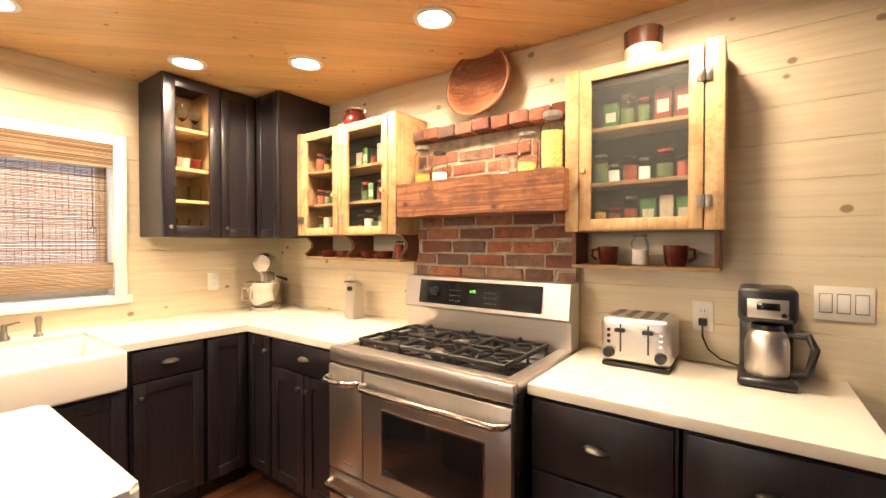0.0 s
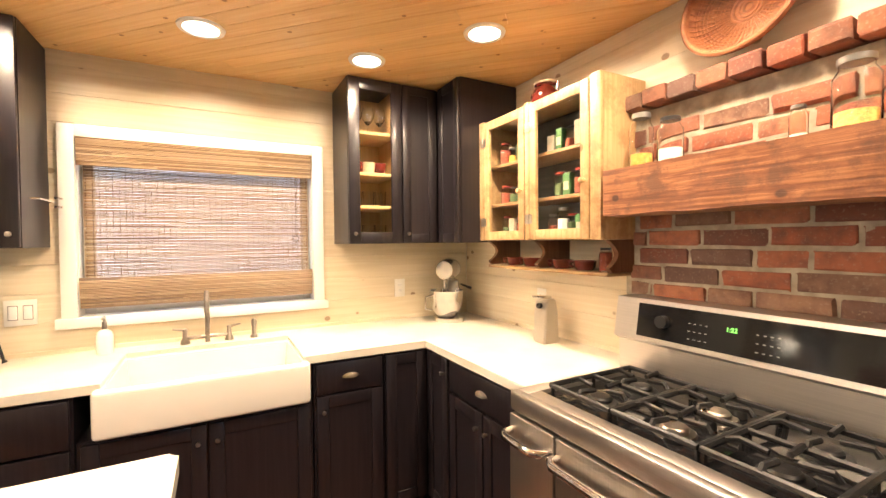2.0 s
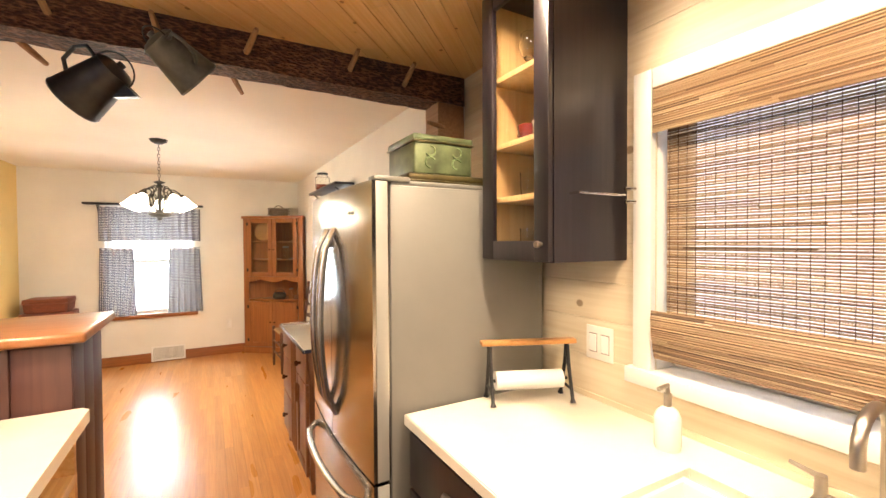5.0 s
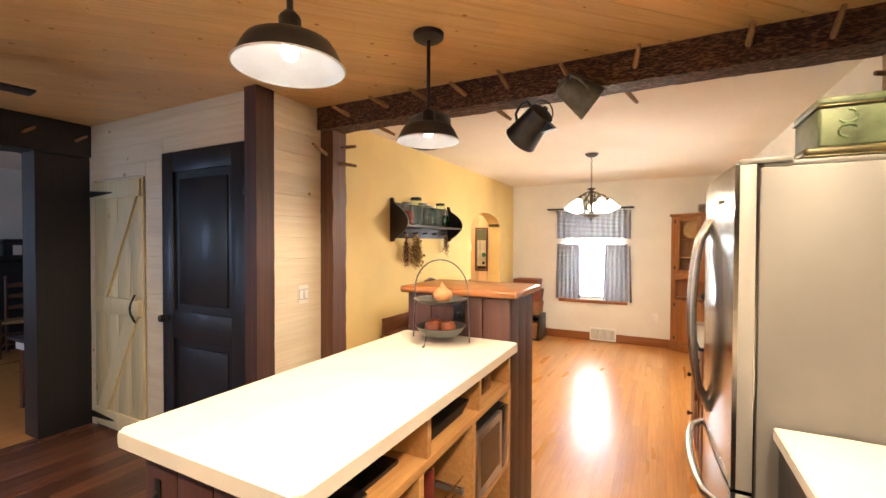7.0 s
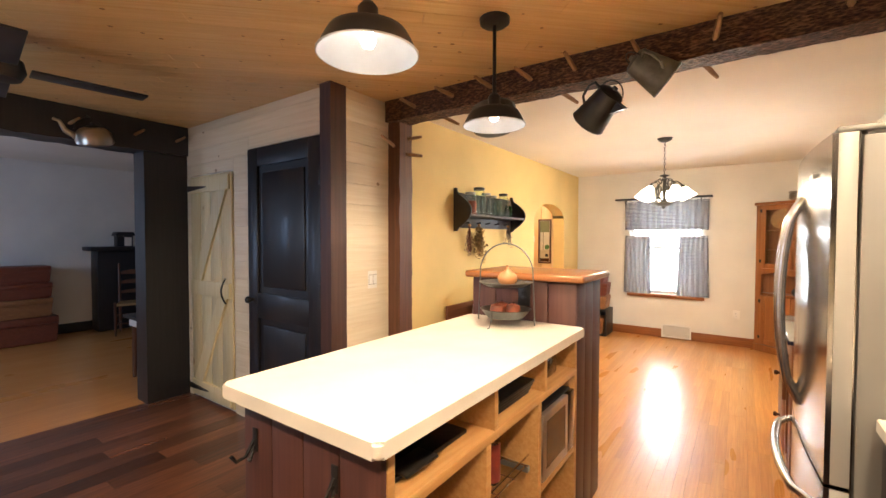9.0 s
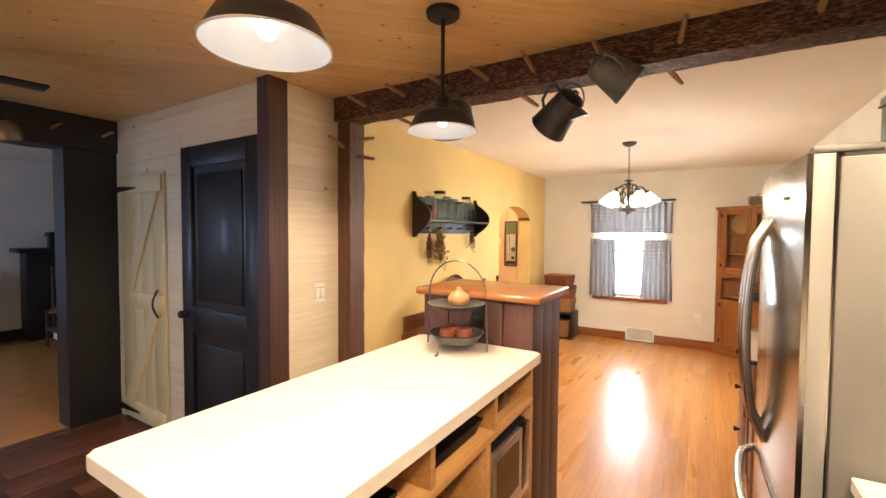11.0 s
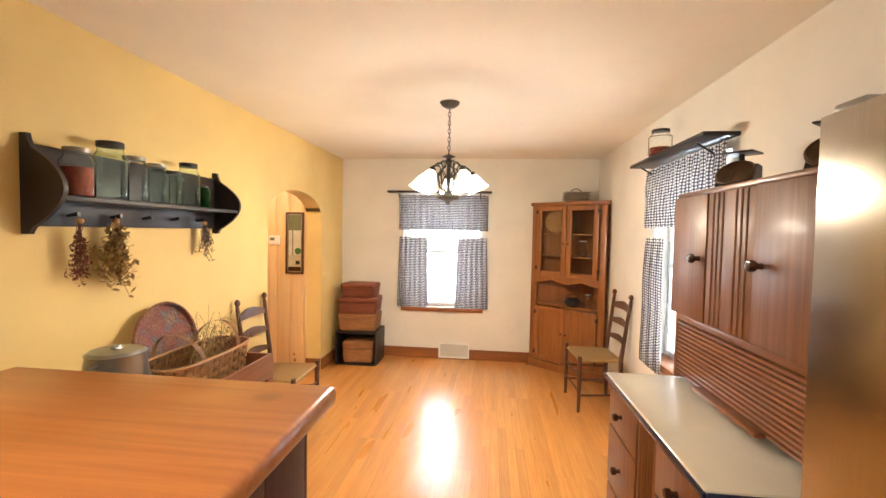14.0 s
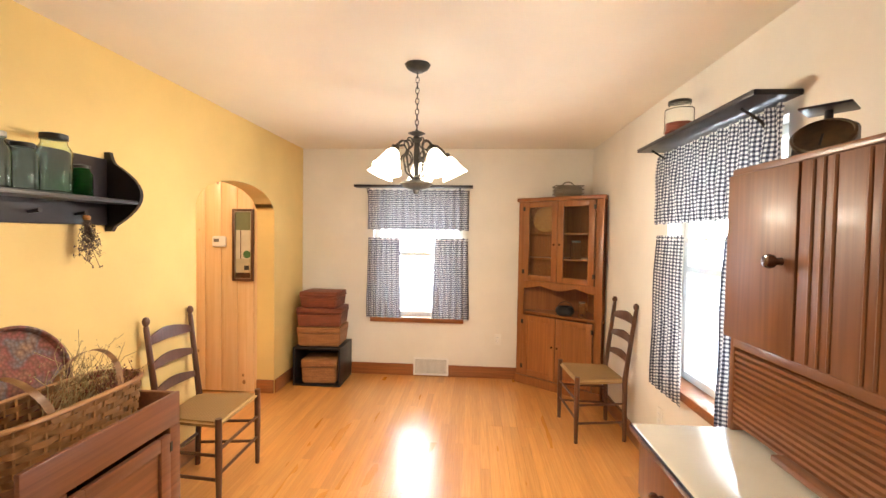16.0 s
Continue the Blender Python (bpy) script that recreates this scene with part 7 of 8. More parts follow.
# ---- curtains ----
def curtain(f, u0, u1, z0, z1, folds, d, parent, flare=0.0, amp=0.016, ruffle=0.03, seed=1):
    """Gathered cloth that hangs in folds, with a ruffled heading."""
    rr = random.Random(seed)
    nu, nz = folds * 8, 14
    ph = [rr.uniform(0.8, 1.2) for _ in range(folds + 1)]
    bm = B()
    uv = bm.loops.layers.uv.new("uv")
    full = (u1 - u0) * 1.5
    grid = []
    for j in range(nz + 1):
        k = j / nz
        z = z1 - (z1 - z0) * k
        row = []
        for i in range(nu + 1):
            q = i / nu
            spread = 1 + flare * k
            u = (u0 + u1) / 2 + (q - 0.5) * (u1 - u0) * spread
            a = amp * (0.35 + 0.65 * min(1, k * 2.5)) * ph[int(q * folds)]
            if z > z1 - ruffle:
                a *= 1.7
            dd = d + a * math.sin(q * folds * 6.2832 + 0.6 * math.sin(3 * k)) + 0.004 * math.sin(q * 37 + k * 9)
            row.append((bm.verts.new(f(u, z + 0.004 * math.sin(q * folds * 6.28) * (k == 1 or k == 0), dd)), (q * full, (z1 - z))))
        grid.append(row)
    for a, b in zip(grid, grid[1:]):
        for i in range(nu):
            q4 = (a[i], a[i + 1], b[i + 1], b[i])
            fc = bm.faces.new([p[0] for p in q4])
            for lp, p in zip(fc.loops, q4):
                lp[uv].uv = p[1]
    return part("curtain", bm, M_GING, parent, "black and white gingham panel")


def window_dressing(f, u0, u1, label, val, cafe, sill, side=1):
    t = thing("gingham_curtains", label, "curtains", f((u0 + u1) / 2, sill, 0.04))
    curtain(f, u0 - 0.05, u1 + 0.06, val[0], val[1], 14, 0.05, t, 0.0, seed=1)
    w = (u1 - u0) * 0.36
    curtain(f, u0 - 0.045, u0 - 0.045 + w, cafe[0], cafe[1], 6, 0.045, t, 0.10, seed=2)
    curtain(f, u1 + 0.05 - w, u1 + 0.05, cafe[0], cafe[1], 6, 0.045, t, 0.16, seed=3)
    part("cafe_rod", cyl(B(), f(u0 - 0.06, cafe[1] - 0.02, 0.045), f(u1 + 0.06, cafe[1] - 0.02, 0.045), 0.004, n=8), M_WHITE, t)
    return t


window_dressing(f_far, FX0, FX1, "gathered black gingham valance and cafe curtains at end window", (1.50, 1.905), (0.60, 1.42), FZ0)
window_dressing(f_rw, DY0, DY1, "gathered black gingham valance and cafe curtains at side window", (1.54, 1.955), (0.55, 1.47), DZ0)
for nm, f, u0, u1, z, dep in (("shelf", f_far, -2.45, -1.255, 1.935, 0.12), ("shelf", f_rw, 4.95, 6.03, 1.985, 0.175)):
    t = thing("window_shelf", "narrow black shelf with iron brackets over window", "shelf", f((u0 + u1) / 2, z - 0.15, 0.01))
    part("board", fbox(B(), f, u0, u1, z - 0.01, z + 0.012, 0.001, dep, 0.004), M_SHELFBLK, t)
    for u in (u0 + 0.13, u1 - 0.13):
        bm = B()
        fbox(bm, f, u - 0.008, u + 0.008, z - 0.19, z - 0.0105, 0.0005, 0.012, 0.002)
        tube(bm, [f(u, z - 0.15, 0.012), f(u, z - 0.07, dep * 0.35), f(u, z - 0.02, dep * 0.8)], 0.006, 6)
        part("bracket", bm, M_BLACK, t)
jar(f_rw(5.62, 1.9975, 0.12), 0.07, 0.165, 0, 1, 0.3, 2, "glass jar of trinkets with black lid on window shelf")

# ---- hoosier cabinet ----
ho = thing("hoosier_cabinet", "walnut-stained kitchen dresser with tambour and porcelain top", "dresser", (-0.35, 4.25, 0))
HA, HB = 3.82, 4.69
XU = -0.45
part("upper_side", bx(B(), (XU, HA, 0.872), (RX - 0.02, HA + 0.022, 1.645), 0.003), M_HOOS, ho)
part("upper_side", bx(B(), (XU, HB - 0.022, 0.872), (RX - 0.02, HB, 1.645), 0.003), M_HOOS, ho)
part("upper_top", bx(B(), (XU - 0.008, HA - 0.005, 1.6455), (RX - 0.015, HB + 0.005, 1.665), 0.004), M_HOOSY, ho)
part("upper_back", bx(B(), (RX - 0.03, HA + 0.022, 0.872), (RX - 0.0205, HB - 0.022, 1.645)), M_HOOSY, ho)
part("mid_rail", bx(B(), (XU - 0.006, HA + 0.0225, 1.13), (RX - 0.031, HB - 0.0225, 1.158), 0.004), M_HOOSY, ho)
fh = facing("-x", XU)
for y0, y1, kside in ((4.412, HB - 0.002, "lo"), (HA + 0.002, 4.128, "hi")):
    d = part("door", fbox(B(), fh, y0, y1, 1.16, 1.643, 0.001, 0.022, 0.003), M_HOOS, ho)
    knob(fh, y0 + 0.045 if kside == "lo" else y1 - 0.045, 1.40, 0.022, 0.019, d, M_BROWN, "turned dark wooden knob")
part("centre_panel", fbox(B(), fh, 4.131, 4.409, 1.16, 1.643, 0.001, 0.018, 0.002), M_HOOS, ho)
for y in (4.17, 4.20, 4.23, 4.31, 4.34, 4.37):
    part("reed", cyl(B(), fh(y, 1.165, 0.016), fh(y, 1.64, 0.016), 0.006, n=8), M_HOOS, ho)
for k in range(13):
    z = 0.895 + k * 0.0175
    bm = B()
    prism(bm, [(XU + 0.012, z), (XU + 0.002, z + 0.004), (XU + 0.002, z + 0.0125), (XU + 0.012, z + 0.0165)], "y", HA + 0.024, HB - 0.024)
    part("tambour_slat", bm, M_HOOSY, ho)
part("tambour_pull", bx(B(), (XU - 0.035, 4.06, 0.895), (XU + 0.001, 4.45, 0.912), 0.005), M_HOOSY, ho)
part("worktop", bx(B(), (-0.735, HA - 0.005, 0.848), (RX - 0.02, HB + 0.005, 0.871), 0.008, 3), M_ENAMELTOP, ho, "cream porcelain enamel top")
M_BLUEEDGE = paint("navy_enamel", (0.02, 0.025, 0.06), 0.2, 0, 0.1, 5, 0.0, 0.3)
part("enamel_edge", bx(B(), (-0.741, HA - 0.011, 0.845), (-0.73, HB + 0.011, 0.8665), 0.004), M_BLUEEDGE, ho, "dark navy enamel rim")
part("enamel_edge", bx(B(), (-0.7295, HA - 0.011, 0.845), (XU - 0.05, HA - 0.0055, 0.8665), 0.002), M_BLUEEDGE, ho)
part("base_body", bx(B(), (-0.70, HA + 0.01, 0.09), (RX - 0.02, HB - 0.01, 0.845), 0.003), M_HOOS, ho)
for y in (HA + 0.03, HB - 0.07):
    for x in (-0.69, -0.16):
        part("foot", bx(B(), (x, y, 0.0), (x + 0.045, y + 0.045, 0.0895), 0.004), M_HOOS, ho)
fb = facing("-x", -0.70)
for y0, y1 in ((4.33, HB - 0.02),):
    for w0, w1 in ((0.66, 0.835), (0.40, 0.65), (0.12, 0.39)):
        d = part("drawer", fbox(B(), fb, y0, y1, w0, w1, 0.001, 0.02, 0.004), M_HOOS, ho)
        knob(fb, (y0 + y1) / 2, (w0 + w1) / 2, 0.02, 0.016, d, M_BROWN)
d = part("drawer", fbox(B(), fb, HA + 0.02, 4.15, 0.66, 0.835, 0.001, 0.02, 0.004), M_HOOS, ho)
knob(fb, 3.99, 0.75, 0.02, 0.017, d, M_BROWN)
d = part("door", framed(B(), fb, HA + 0.02, 4.15, 0.12, 0.65, 0.001, 0.02, 0.055), M_HOOS, ho)
part("door_pull", fbox(B(), fb, 4.085, 4.10, 0.48, 0.60, 0.02, 0.04, 0.004), M_HOOSY, d)
part("reeded_panel", fbox(B(), fb, 4.155, 4.325, 0.12, 0.835, 0.001, 0.014, 0.002), M_HOOS, ho)
for y in (4.19, 4.215, 4.24, 4.265, 4.29):
    part("reed", cyl(B(), fb(y, 0.125, 0.014), fb(y, 0.83, 0.014), 0.008, n=8), M_HOOS, ho)


def scales(at, turn, label, m):
    """Household spring scales: sloping dial, body, platform on a stem; the dial looks along -x."""
    t = thing("kitchen_scales", label, "scales", (0, 0, 0), "old kitchen scales")
    bm = B()
    prism(bm, [(-0.085, 0.0), (0.075, 0.0), (0.075, 0.13), (0.02, 0.135), (-0.05, 0.06)], "y", -0.075, 0.075)
    bmesh.ops.bevel(bm, geom=bm.edges[:], offset=0.006, segments=2, affect="EDGES")
    part("body", bm, m, t)
    ax = Vector((-0.75, 0, 0.66))
    bm = B()
    lathe(bm, [(0, 0), (0.083, 0), (0.083, 0.012), (0.076, 0.016), (0.074, 0.010), (0, 0.010)], Vector((-0.03, 0, 0.085)), 28, ax)
    d = part("dial", bm, M_BRASSY, t, "worn dull brass dial")
    bm = B()
    bx(bm, (-0.003, -0.05, -0.001), (0.003, 0.004, 0.001))
    for v in bm.verts:
        v.co = Vector((-0.03, 0, 0.085)) + ax.to_track_quat("Z", "Y").to_matrix() @ Vector((v.co.x, v.co.y, v.co.z + 0.0135))
    part("pointer", bm, M_BLACK, d)
    part("stem", cyl(B(), (0.035, 0, 0.13), (0.035, 0, 0.185), 0.012), m, t)
    part("platform", bx(B(), (-0.035, -0.068, 0.185), (0.10, 0.068, 0.194), 0.004), m, t)
    t.matrix_basis = Matrix.Translation(at) @ pose(0, 0, 0, 0, 0, turn) @ Matrix.Diagonal((0.85, 0.85, 0.85, 1))
    return t


M_BRASSY = paint("dull_brass", (0.10, 0.06, 0.03), 0.5, 0.5, 0.4, 16, 0.05)
scales((-0.27, 4.60, 1.665), 42, "black household scales with worn dial on dresser", M_SHELFBLK)
scales((-0.27, 4.10, 1.665), 38, "black household scales with glazed dial on dresser", M_BLACK)

# ---- dry sink and what stands on it ----
ds = thing("dry_sink", "reddish-brown wooden dry sink with sunken top", "dry sink", (-2.75, 4.5, 0))
DA, DB, DX0, DX1 = 3.98, 5.075, -2.995, -2.51
part("end_panel", bx(B(), (DX0, DB - 0.022, 0.0), (DX1 - 0.02, DB, 0.755), 0.004), M_DRY, ds)
part("end_panel", bx(B(), (DX0, DA, 0.0), (DX1 - 0.02, DA + 0.022, 0.66), 0.004), M_DRY, ds)
part("back_panel", bx(B(), (DX0, DA + 0.022, 0.0), (DX0 + 0.02, DB - 0.022, 0.80), 0.004), M_DRY, ds)
part("well_floor", bx(B(), (DX0 + 0.02, DA + 0.022, 0.635), (DX1 - 0.02, DB - 0.022, 0.66)), M_DRY, ds)
fd = facing("+x", DX1 - 0.02)
part("front_rail", fbox(B(), fd, 4.42, DB, 0.62, 0.757, 0.0, 0.02, 0.005), M_DRY, ds)
part("front_rail", fbox(B(), fd, DA, 4.42, 0.60, 0.665, 0.0, 0.0195, 0.005), M_DRY, ds)
part("ledge", bx(B(), (DX0 + 0.02, DA, 0.6655), (DX1, 4.40, 0.685), 0.004), M_DRY, ds)
for y0, y1 in ((DA, DA + 0.06), (4.50, 4.56), (DB - 0.06, DB)):
    part("stile", fbox(B(), fd, y0, y1, 0.0, 0.6195 if y0 > 4.4 else 0.5995, 0.0, 0.02, 0.003), M_DRY, ds)
part("bottom_rail", fbox(B(), fd, DA + 0.06, DB - 0.06, 0.0, 0.10, -0.001, 0.018, 0.003), M_DRY, ds)
for y0, y1, kn in ((DA + 0.062, 4.498, "hi"), (4.562, DB - 0.062, "lo")):
    d = part("door", framed(B(), fd, y0, y1, 0.105, 0.595, 0.001, 0.024, 0.055, 0.012), M_DRY, ds)
    for w in (0.16, 0.52):
        part("hinge", fbox(B(), fd, (y1 if kn == "lo" else y0) - 0.006, (y1 if kn == "lo" else y0) + 0.006, w, w + 0.04, 0.0242, 0.027), M_BLACK, d)
# galvanised pot
M_ZINC = paint("zinc", (0.34, 0.37, 0.39), 0.3, 0.85, 0.2, 9, 0.05)
t = thing("galvanised_pot", "grey galvanised tapered pot on dry sink", "pot", (-2.74, 4.27, 0.685))
part("body", lathe(B(), [(0, 0), (0.13, 0), (0.133, 0.02), (0.130, 0.04), (0.133, 0.05), (0.100, 0.285), (0.104, 0.292), (0.096, 0.292), (0.125, 0.02), (0, 0.01)], (-2.74, 4.27, 0.685), 30), M_ZINC, t)
part("lid", lathe(B(), [(0.1, 0.2925), (0.09, 0.303), (0.02, 0.308), (0.015, 0.32), (0, 0.322)], (-2.74, 4.27, 0.685), 24), M_ZINC, t)
part("handle", tube(B(), [(-2.72, 4.165, 0.95), (-2.70, 4.115, 0.955), (-2.70, 4.105, 0.86), (-2.72, 4.145, 0.80)], 0.008, 8), M_ZINC, t)
# round tray basket
m, nt, b = nodes_of("tray_weave")
v = coords(nt, (1, 1, 1))
n1 = nd(nt, "ShaderNodeTexNoise", Scale=7.0, Detail=2.0)
vo = nd(nt, "ShaderNodeTexVoronoi", Scale=70.0)
nt.links.new(v, n1.inputs["Vector"]), nt.links.new(v, vo.inputs["Vector"])
c = ramp(nt, n1.outputs[0], [(0.35, (0.34, 0.15, 0.08)), (0.5, (0.30, 0.07, 0.06)), (0.58, (0.16, 0.16, 0.18)), (0.7, (0.42, 0.22, 0.11))])
nt.links.new(mixc(nt, vo.outputs["Distance"], c, (0.10, 0.04, 0.02)), b.inputs["Base Color"])
b.inputs["Roughness"].default_value = 0.6
bump(nt, b, vo.outputs["Distance"], 0.6, 0.004)
M_TRAYWEAVE = m
bm = B()
lathe(bm, [(0, 0), (0.20, 0.0), (0.225, 0.01), (0.232, 0.035), (0.226, 0.037), (0.217, 0.015), (0.195, 0.007), (0, 0.007)], (0, 0, 0), 44)
tube(bm, arc((0, 0, 0.036), 0.229, 0, 351, 44, "xy"), 0.007, 6, True)
ob = new("woven_tray", mesh_of("woven_tray", bm, M_TRAYWEAVE))
ob.matrix_basis = pose(-2.955, 4.77, 0.872, 0, 80, 0) @ Matrix.Diagonal((0.91, 0.91, 0.91, 1))
tagged(ob, "round red and blue woven tray leaning on wall", "tray")
# handled basket with dried flowers
hb = thing("handled_basket", "oblong woven splint basket with two hoop handles", "basket", (-2.72, 4.72, 0.62))
M_LAP = wood("splint_strip", (0.50, 0.27, 0.11), (0.30, 0.14, 0.055), "y", 0.45, None, 1, 0.25, 0.5, 0.1)
BCX, BCY, BHX, BHY, BZ0, BZ1 = -2.72, 4.725, 0.132, 0.30, 0.664, 0.850


def basket_ring(k, spread):
    """A place on the rounded oblong outline of the basket, k from 0 to 1."""
    a = 6.2832 * k
    c, s = math.cos(a), math.sin(a)
    q = (abs(c) ** 3.4 + abs(s) ** 3.4) ** (-1 / 3.4)
    return BCX + (BHX + spread) * q * c, BCY + (BHY + spread) * q * s


part("base", prism(B(), [basket_ring(i / 40, -0.02) for i in range(40)], "z", BZ0 - 0.003, BZ0 + 0.004), M_LAP, hb)
NST = 46
for k in range(8):
    z = BZ0 + 0.004 + k * 0.0225
    bm = B()
    rows = []
    for i in range(NST * 4):
        over = math.sin(math.pi * (i / 4 + k)) * 0.0065
        x, y = basket_ring(i / (NST * 4), -0.016 + 0.016 * k / 7 + over)
        rows.append((bm.verts.new((x, y, z)), bm.verts.new((x, y, z + 0.021))))
    for (p, q), (r, t2) in zip(rows, rows[1:] + rows[:1]):
        bm.faces.new((p, r, t2, q))
    bmesh.ops.solidify(bm, geom=bm.faces[:], thickness=0.0025)
    part("splint_band", bm, M_LAP, hb)
for i in range(NST):
    x0, y0 = basket_ring((i + 0.5) / NST, -0.0175)
    x1, y1 = basket_ring((i + 0.5) / NST, -0.0015)
    part("stake", tube(B(), [(x0, y0, BZ0), (x1, y1, BZ1)], 0.0042, 5), M_LAP, hb)
part("rim", tube(B(), [(*basket_ring(i / 48, 0.004), BZ1) for i in range(48)], 0.009, 7, True), M_LAP, hb)
for y, lean in ((4.60, -0.05), (4.84, 0.05)):
    bm = B()
    pts = [(BCX + 0.137 * math.cos(radians(a)), y + lean * math.sin(radians(a)), BZ1 - 0.03 + 0.16 * math.sin(radians(a))) for a in range(0, 181, 9)]
    vs = [[bm.verts.new((p[0], p[1] + o, p[2])) for o in (-0.014, 0.014)] for p in pts]
    for a, c2 in zip(vs, vs[1:]):
        bm.faces.new((a[0], a[1], c2[1], c2[0]))
    bmesh.ops.solidify(bm, geom=bm.faces[:], thickness=0.006)
    part("hoop_handle", bm, M_LAP, hb)


def sprig(bm, p, way, ln, rr, leaves, size):
    """A thin stalk with small leaves or buds."""
    p, way = Vector(p), Vector(way).normalized()
    pts = [p + way * ln * i / 4 + Vector((rr.uniform(-1, 1), rr.uniform(-1, 1), rr.uniform(-1, 1))) * ln * 0.04 * i for i in range(5)]
    tube(bm, pts, 0.0012, 4)
    for _ in range(leaves):
        q = pts[0].lerp(pts[-1], rr.uniform(0.35, 1.05)) + Vector((rr.uniform(-1, 1), rr.uniform(-1, 1), rr.uniform(-1, 1))) * size * 1.5
        a = Vector((rr.uniform(-1, 1), rr.uniform(-1, 1), rr.uniform(-1, 1))).normalized() * size
        c = a.cross(way + Vector((0.1, 0.2, 0.3))).normalized() * size * 0.5
        bm.faces.new([bm.verts.new(x) for x in (q - a, q + c, q + a, q - c)])


rr = random.Random(14)
M_FLOWER = paint("dried_flower", (0.45, 0.34, 0.17), 0.9, 0, 0.3, 40)
t = thing("dried_flowers", "bunch of dried yellow flowers in the basket", "dried flowers", (-2.75, 4.85, 0.85))
bm = B()
for _ in range(46):
    sprig(bm, (-2.74 + rr.uniform(-0.05, 0.05), 4.80 + rr.uniform(-0.12, 0.12), 0.78), (rr.uniform(-0.5, 0.5), rr.uniform(-0.2, 0.8), 1), rr.uniform(0.14, 0.27), rr, 8, 0.006)
part("flower_bunch", bm, M_FLOWER, t)
bm = B()
for _ in range(24):
    sprig(bm, (-2.68 + rr.uniform(-0.05, 0.05), 4.90 + rr.uniform(-0.06, 0.06), 0.80), (rr.uniform(-0.6, 0.6), rr.uniform(-0.4, 0.6), 0.7), rr.uniform(0.08, 0.13), rr, 10, 0.008)
part("red_bunch", bm, M_BASKETRED, t)

# ---- wall shelf with jars and dried herbs ----
ws = thing("wall_shelf", "black peg-rail wall shelf with curved ends", "shelf", (-2.94, 4.7, 1.45))
SA, SB = 4.155, 5.275
part("back_board", bx(B(), (LX + 0.001, SA + 0.02, 1.475), (LX + 0.018, SB - 0.02, 1.79), 0.003), M_SHELFBLK, ws)
part("shelf_board", bx(B(), (LX + 0.0185, SA + 0.02, 1.575), (-2.845, SB - 0.02, 1.593), 0.003), M_SHELFBLK, ws)
for y in (SA, SB - 0.019):
    pts = [(LX + 0.001, 1.445), (LX + 0.035, 1.445)] + [(LX + 0.05 + 0.135 * math.sin(math.pi * k / 12) ** 0.9, 1.47 + 0.30 * k / 12) for k in range(13)] + [(LX + 0.035, 1.80), (LX + 0.03, 1.825), (LX + 0.001, 1.825)]
    bm = B()
    prism(bm, pts, "y", y, y + 0.019)
    part("end_bracket", bm, M_SHELFBLK, ws)
for y in (4.32, 4.52, 4.70, 4.89, 5.09):
    part("peg", tube(B(), [(LX + 0.018, y, 1.52), (LX + 0.07, y, 1.528)], [0.007, 0.010], 8), M_SHELFBLK, ws)
for y, r, h, tint, fi, ld in ((4.295, 0.060, 0.20, 0, 1, 0), (4.447, 0.066, 0.255, 1, None, 2), (4.578, 0.054, 0.215, 0, None, 0), (4.70, 0.058, 0.20, 1, None, 0), (4.812, 0.046, 0.18, 1, None, 2), (4.93, 0.058, 0.24, 1, None, 2), (5.05, 0.038, 0.135, 2, None, 2)):
    jar((-2.93, y, 1.5935), r, h, tint, fi, 0.6, ld, {0: "clear glass preserving jar on wall shelf", 1: "aqua green glass preserving jar on wall shelf", 2: "deep green glass jar on wall shelf"}[tint], group="jars on the wall shelf")


def bunch(y, z, ln, wide, n, m, label, seed, leaves, size):
    rr = random.Random(seed)
    t = thing("dried_bunch", label, "dried herbs", (LX + 0.06, y, z), "herbs on the pegs")
    bm = B()
    for _ in range(n):
        sprig(bm, (LX + 0.06, y, z), (rr.uniform(-0.1, wide * 0.6), rr.uniform(-wide, wide), -1), ln * rr.uniform(0.5, 1), rr, leaves, size)
    part("spray", bm, m, t)
    part("tie", lathe(B(), [(0.012, -0.03), (0.016, -0.02), (0.012, -0.01)], (LX + 0.06, y, z), 10), M_BARWOOD, t)


bunch(4.33, 1.52, 0.29, 0.10, 16, M_BASKETRED, "string of dried red peppers on shelf peg", 3, 16, 0.012)
bunch(4.50, 1.525, 0.34, 0.20, 30, M_HERB, "large bunch of dried brown leaves on shelf peg", 4, 16, 0.019)
bunch(5.10, 1.525, 0.22, 0.28, 34, M_HERB2, "small bunch of dried lavender on shelf peg", 5, 10, 0.008)

# ---- chandelier ----
cl = thing("chandelier", "dark bronze chandelier with white glass shades, lit", "chandelier", (CHX, CHY, DCEIL))
M_BRONZE = paint("aged_bronze", (0.055, 0.050, 0.042), 0.45, 0.6, 0.3, 20, 0.1)
part("canopy", lathe(B(), [(0, -0.035), (0.03, -0.035), (0.055, -0.02), (0.066, -0.001), (0, -0.001)], (CHX, CHY, DCEIL), 26), M_BRONZE, cl)
z = DCEIL - 0.035
i = 0
while z > 1.985:
    part("chain_link", tube(B(), [(CHX + (0.009 * math.cos(radians(a)) if i % 2 else 0), CHY + (0 if i % 2 else 0.009 * math.cos(radians(a))), z - 0.016 + 0.017 * math.sin(radians(a))) for a in range(0, 360, 40)], 0.0022, 5, True), M_BRONZE, cl)
    z -= 0.027
    i += 1
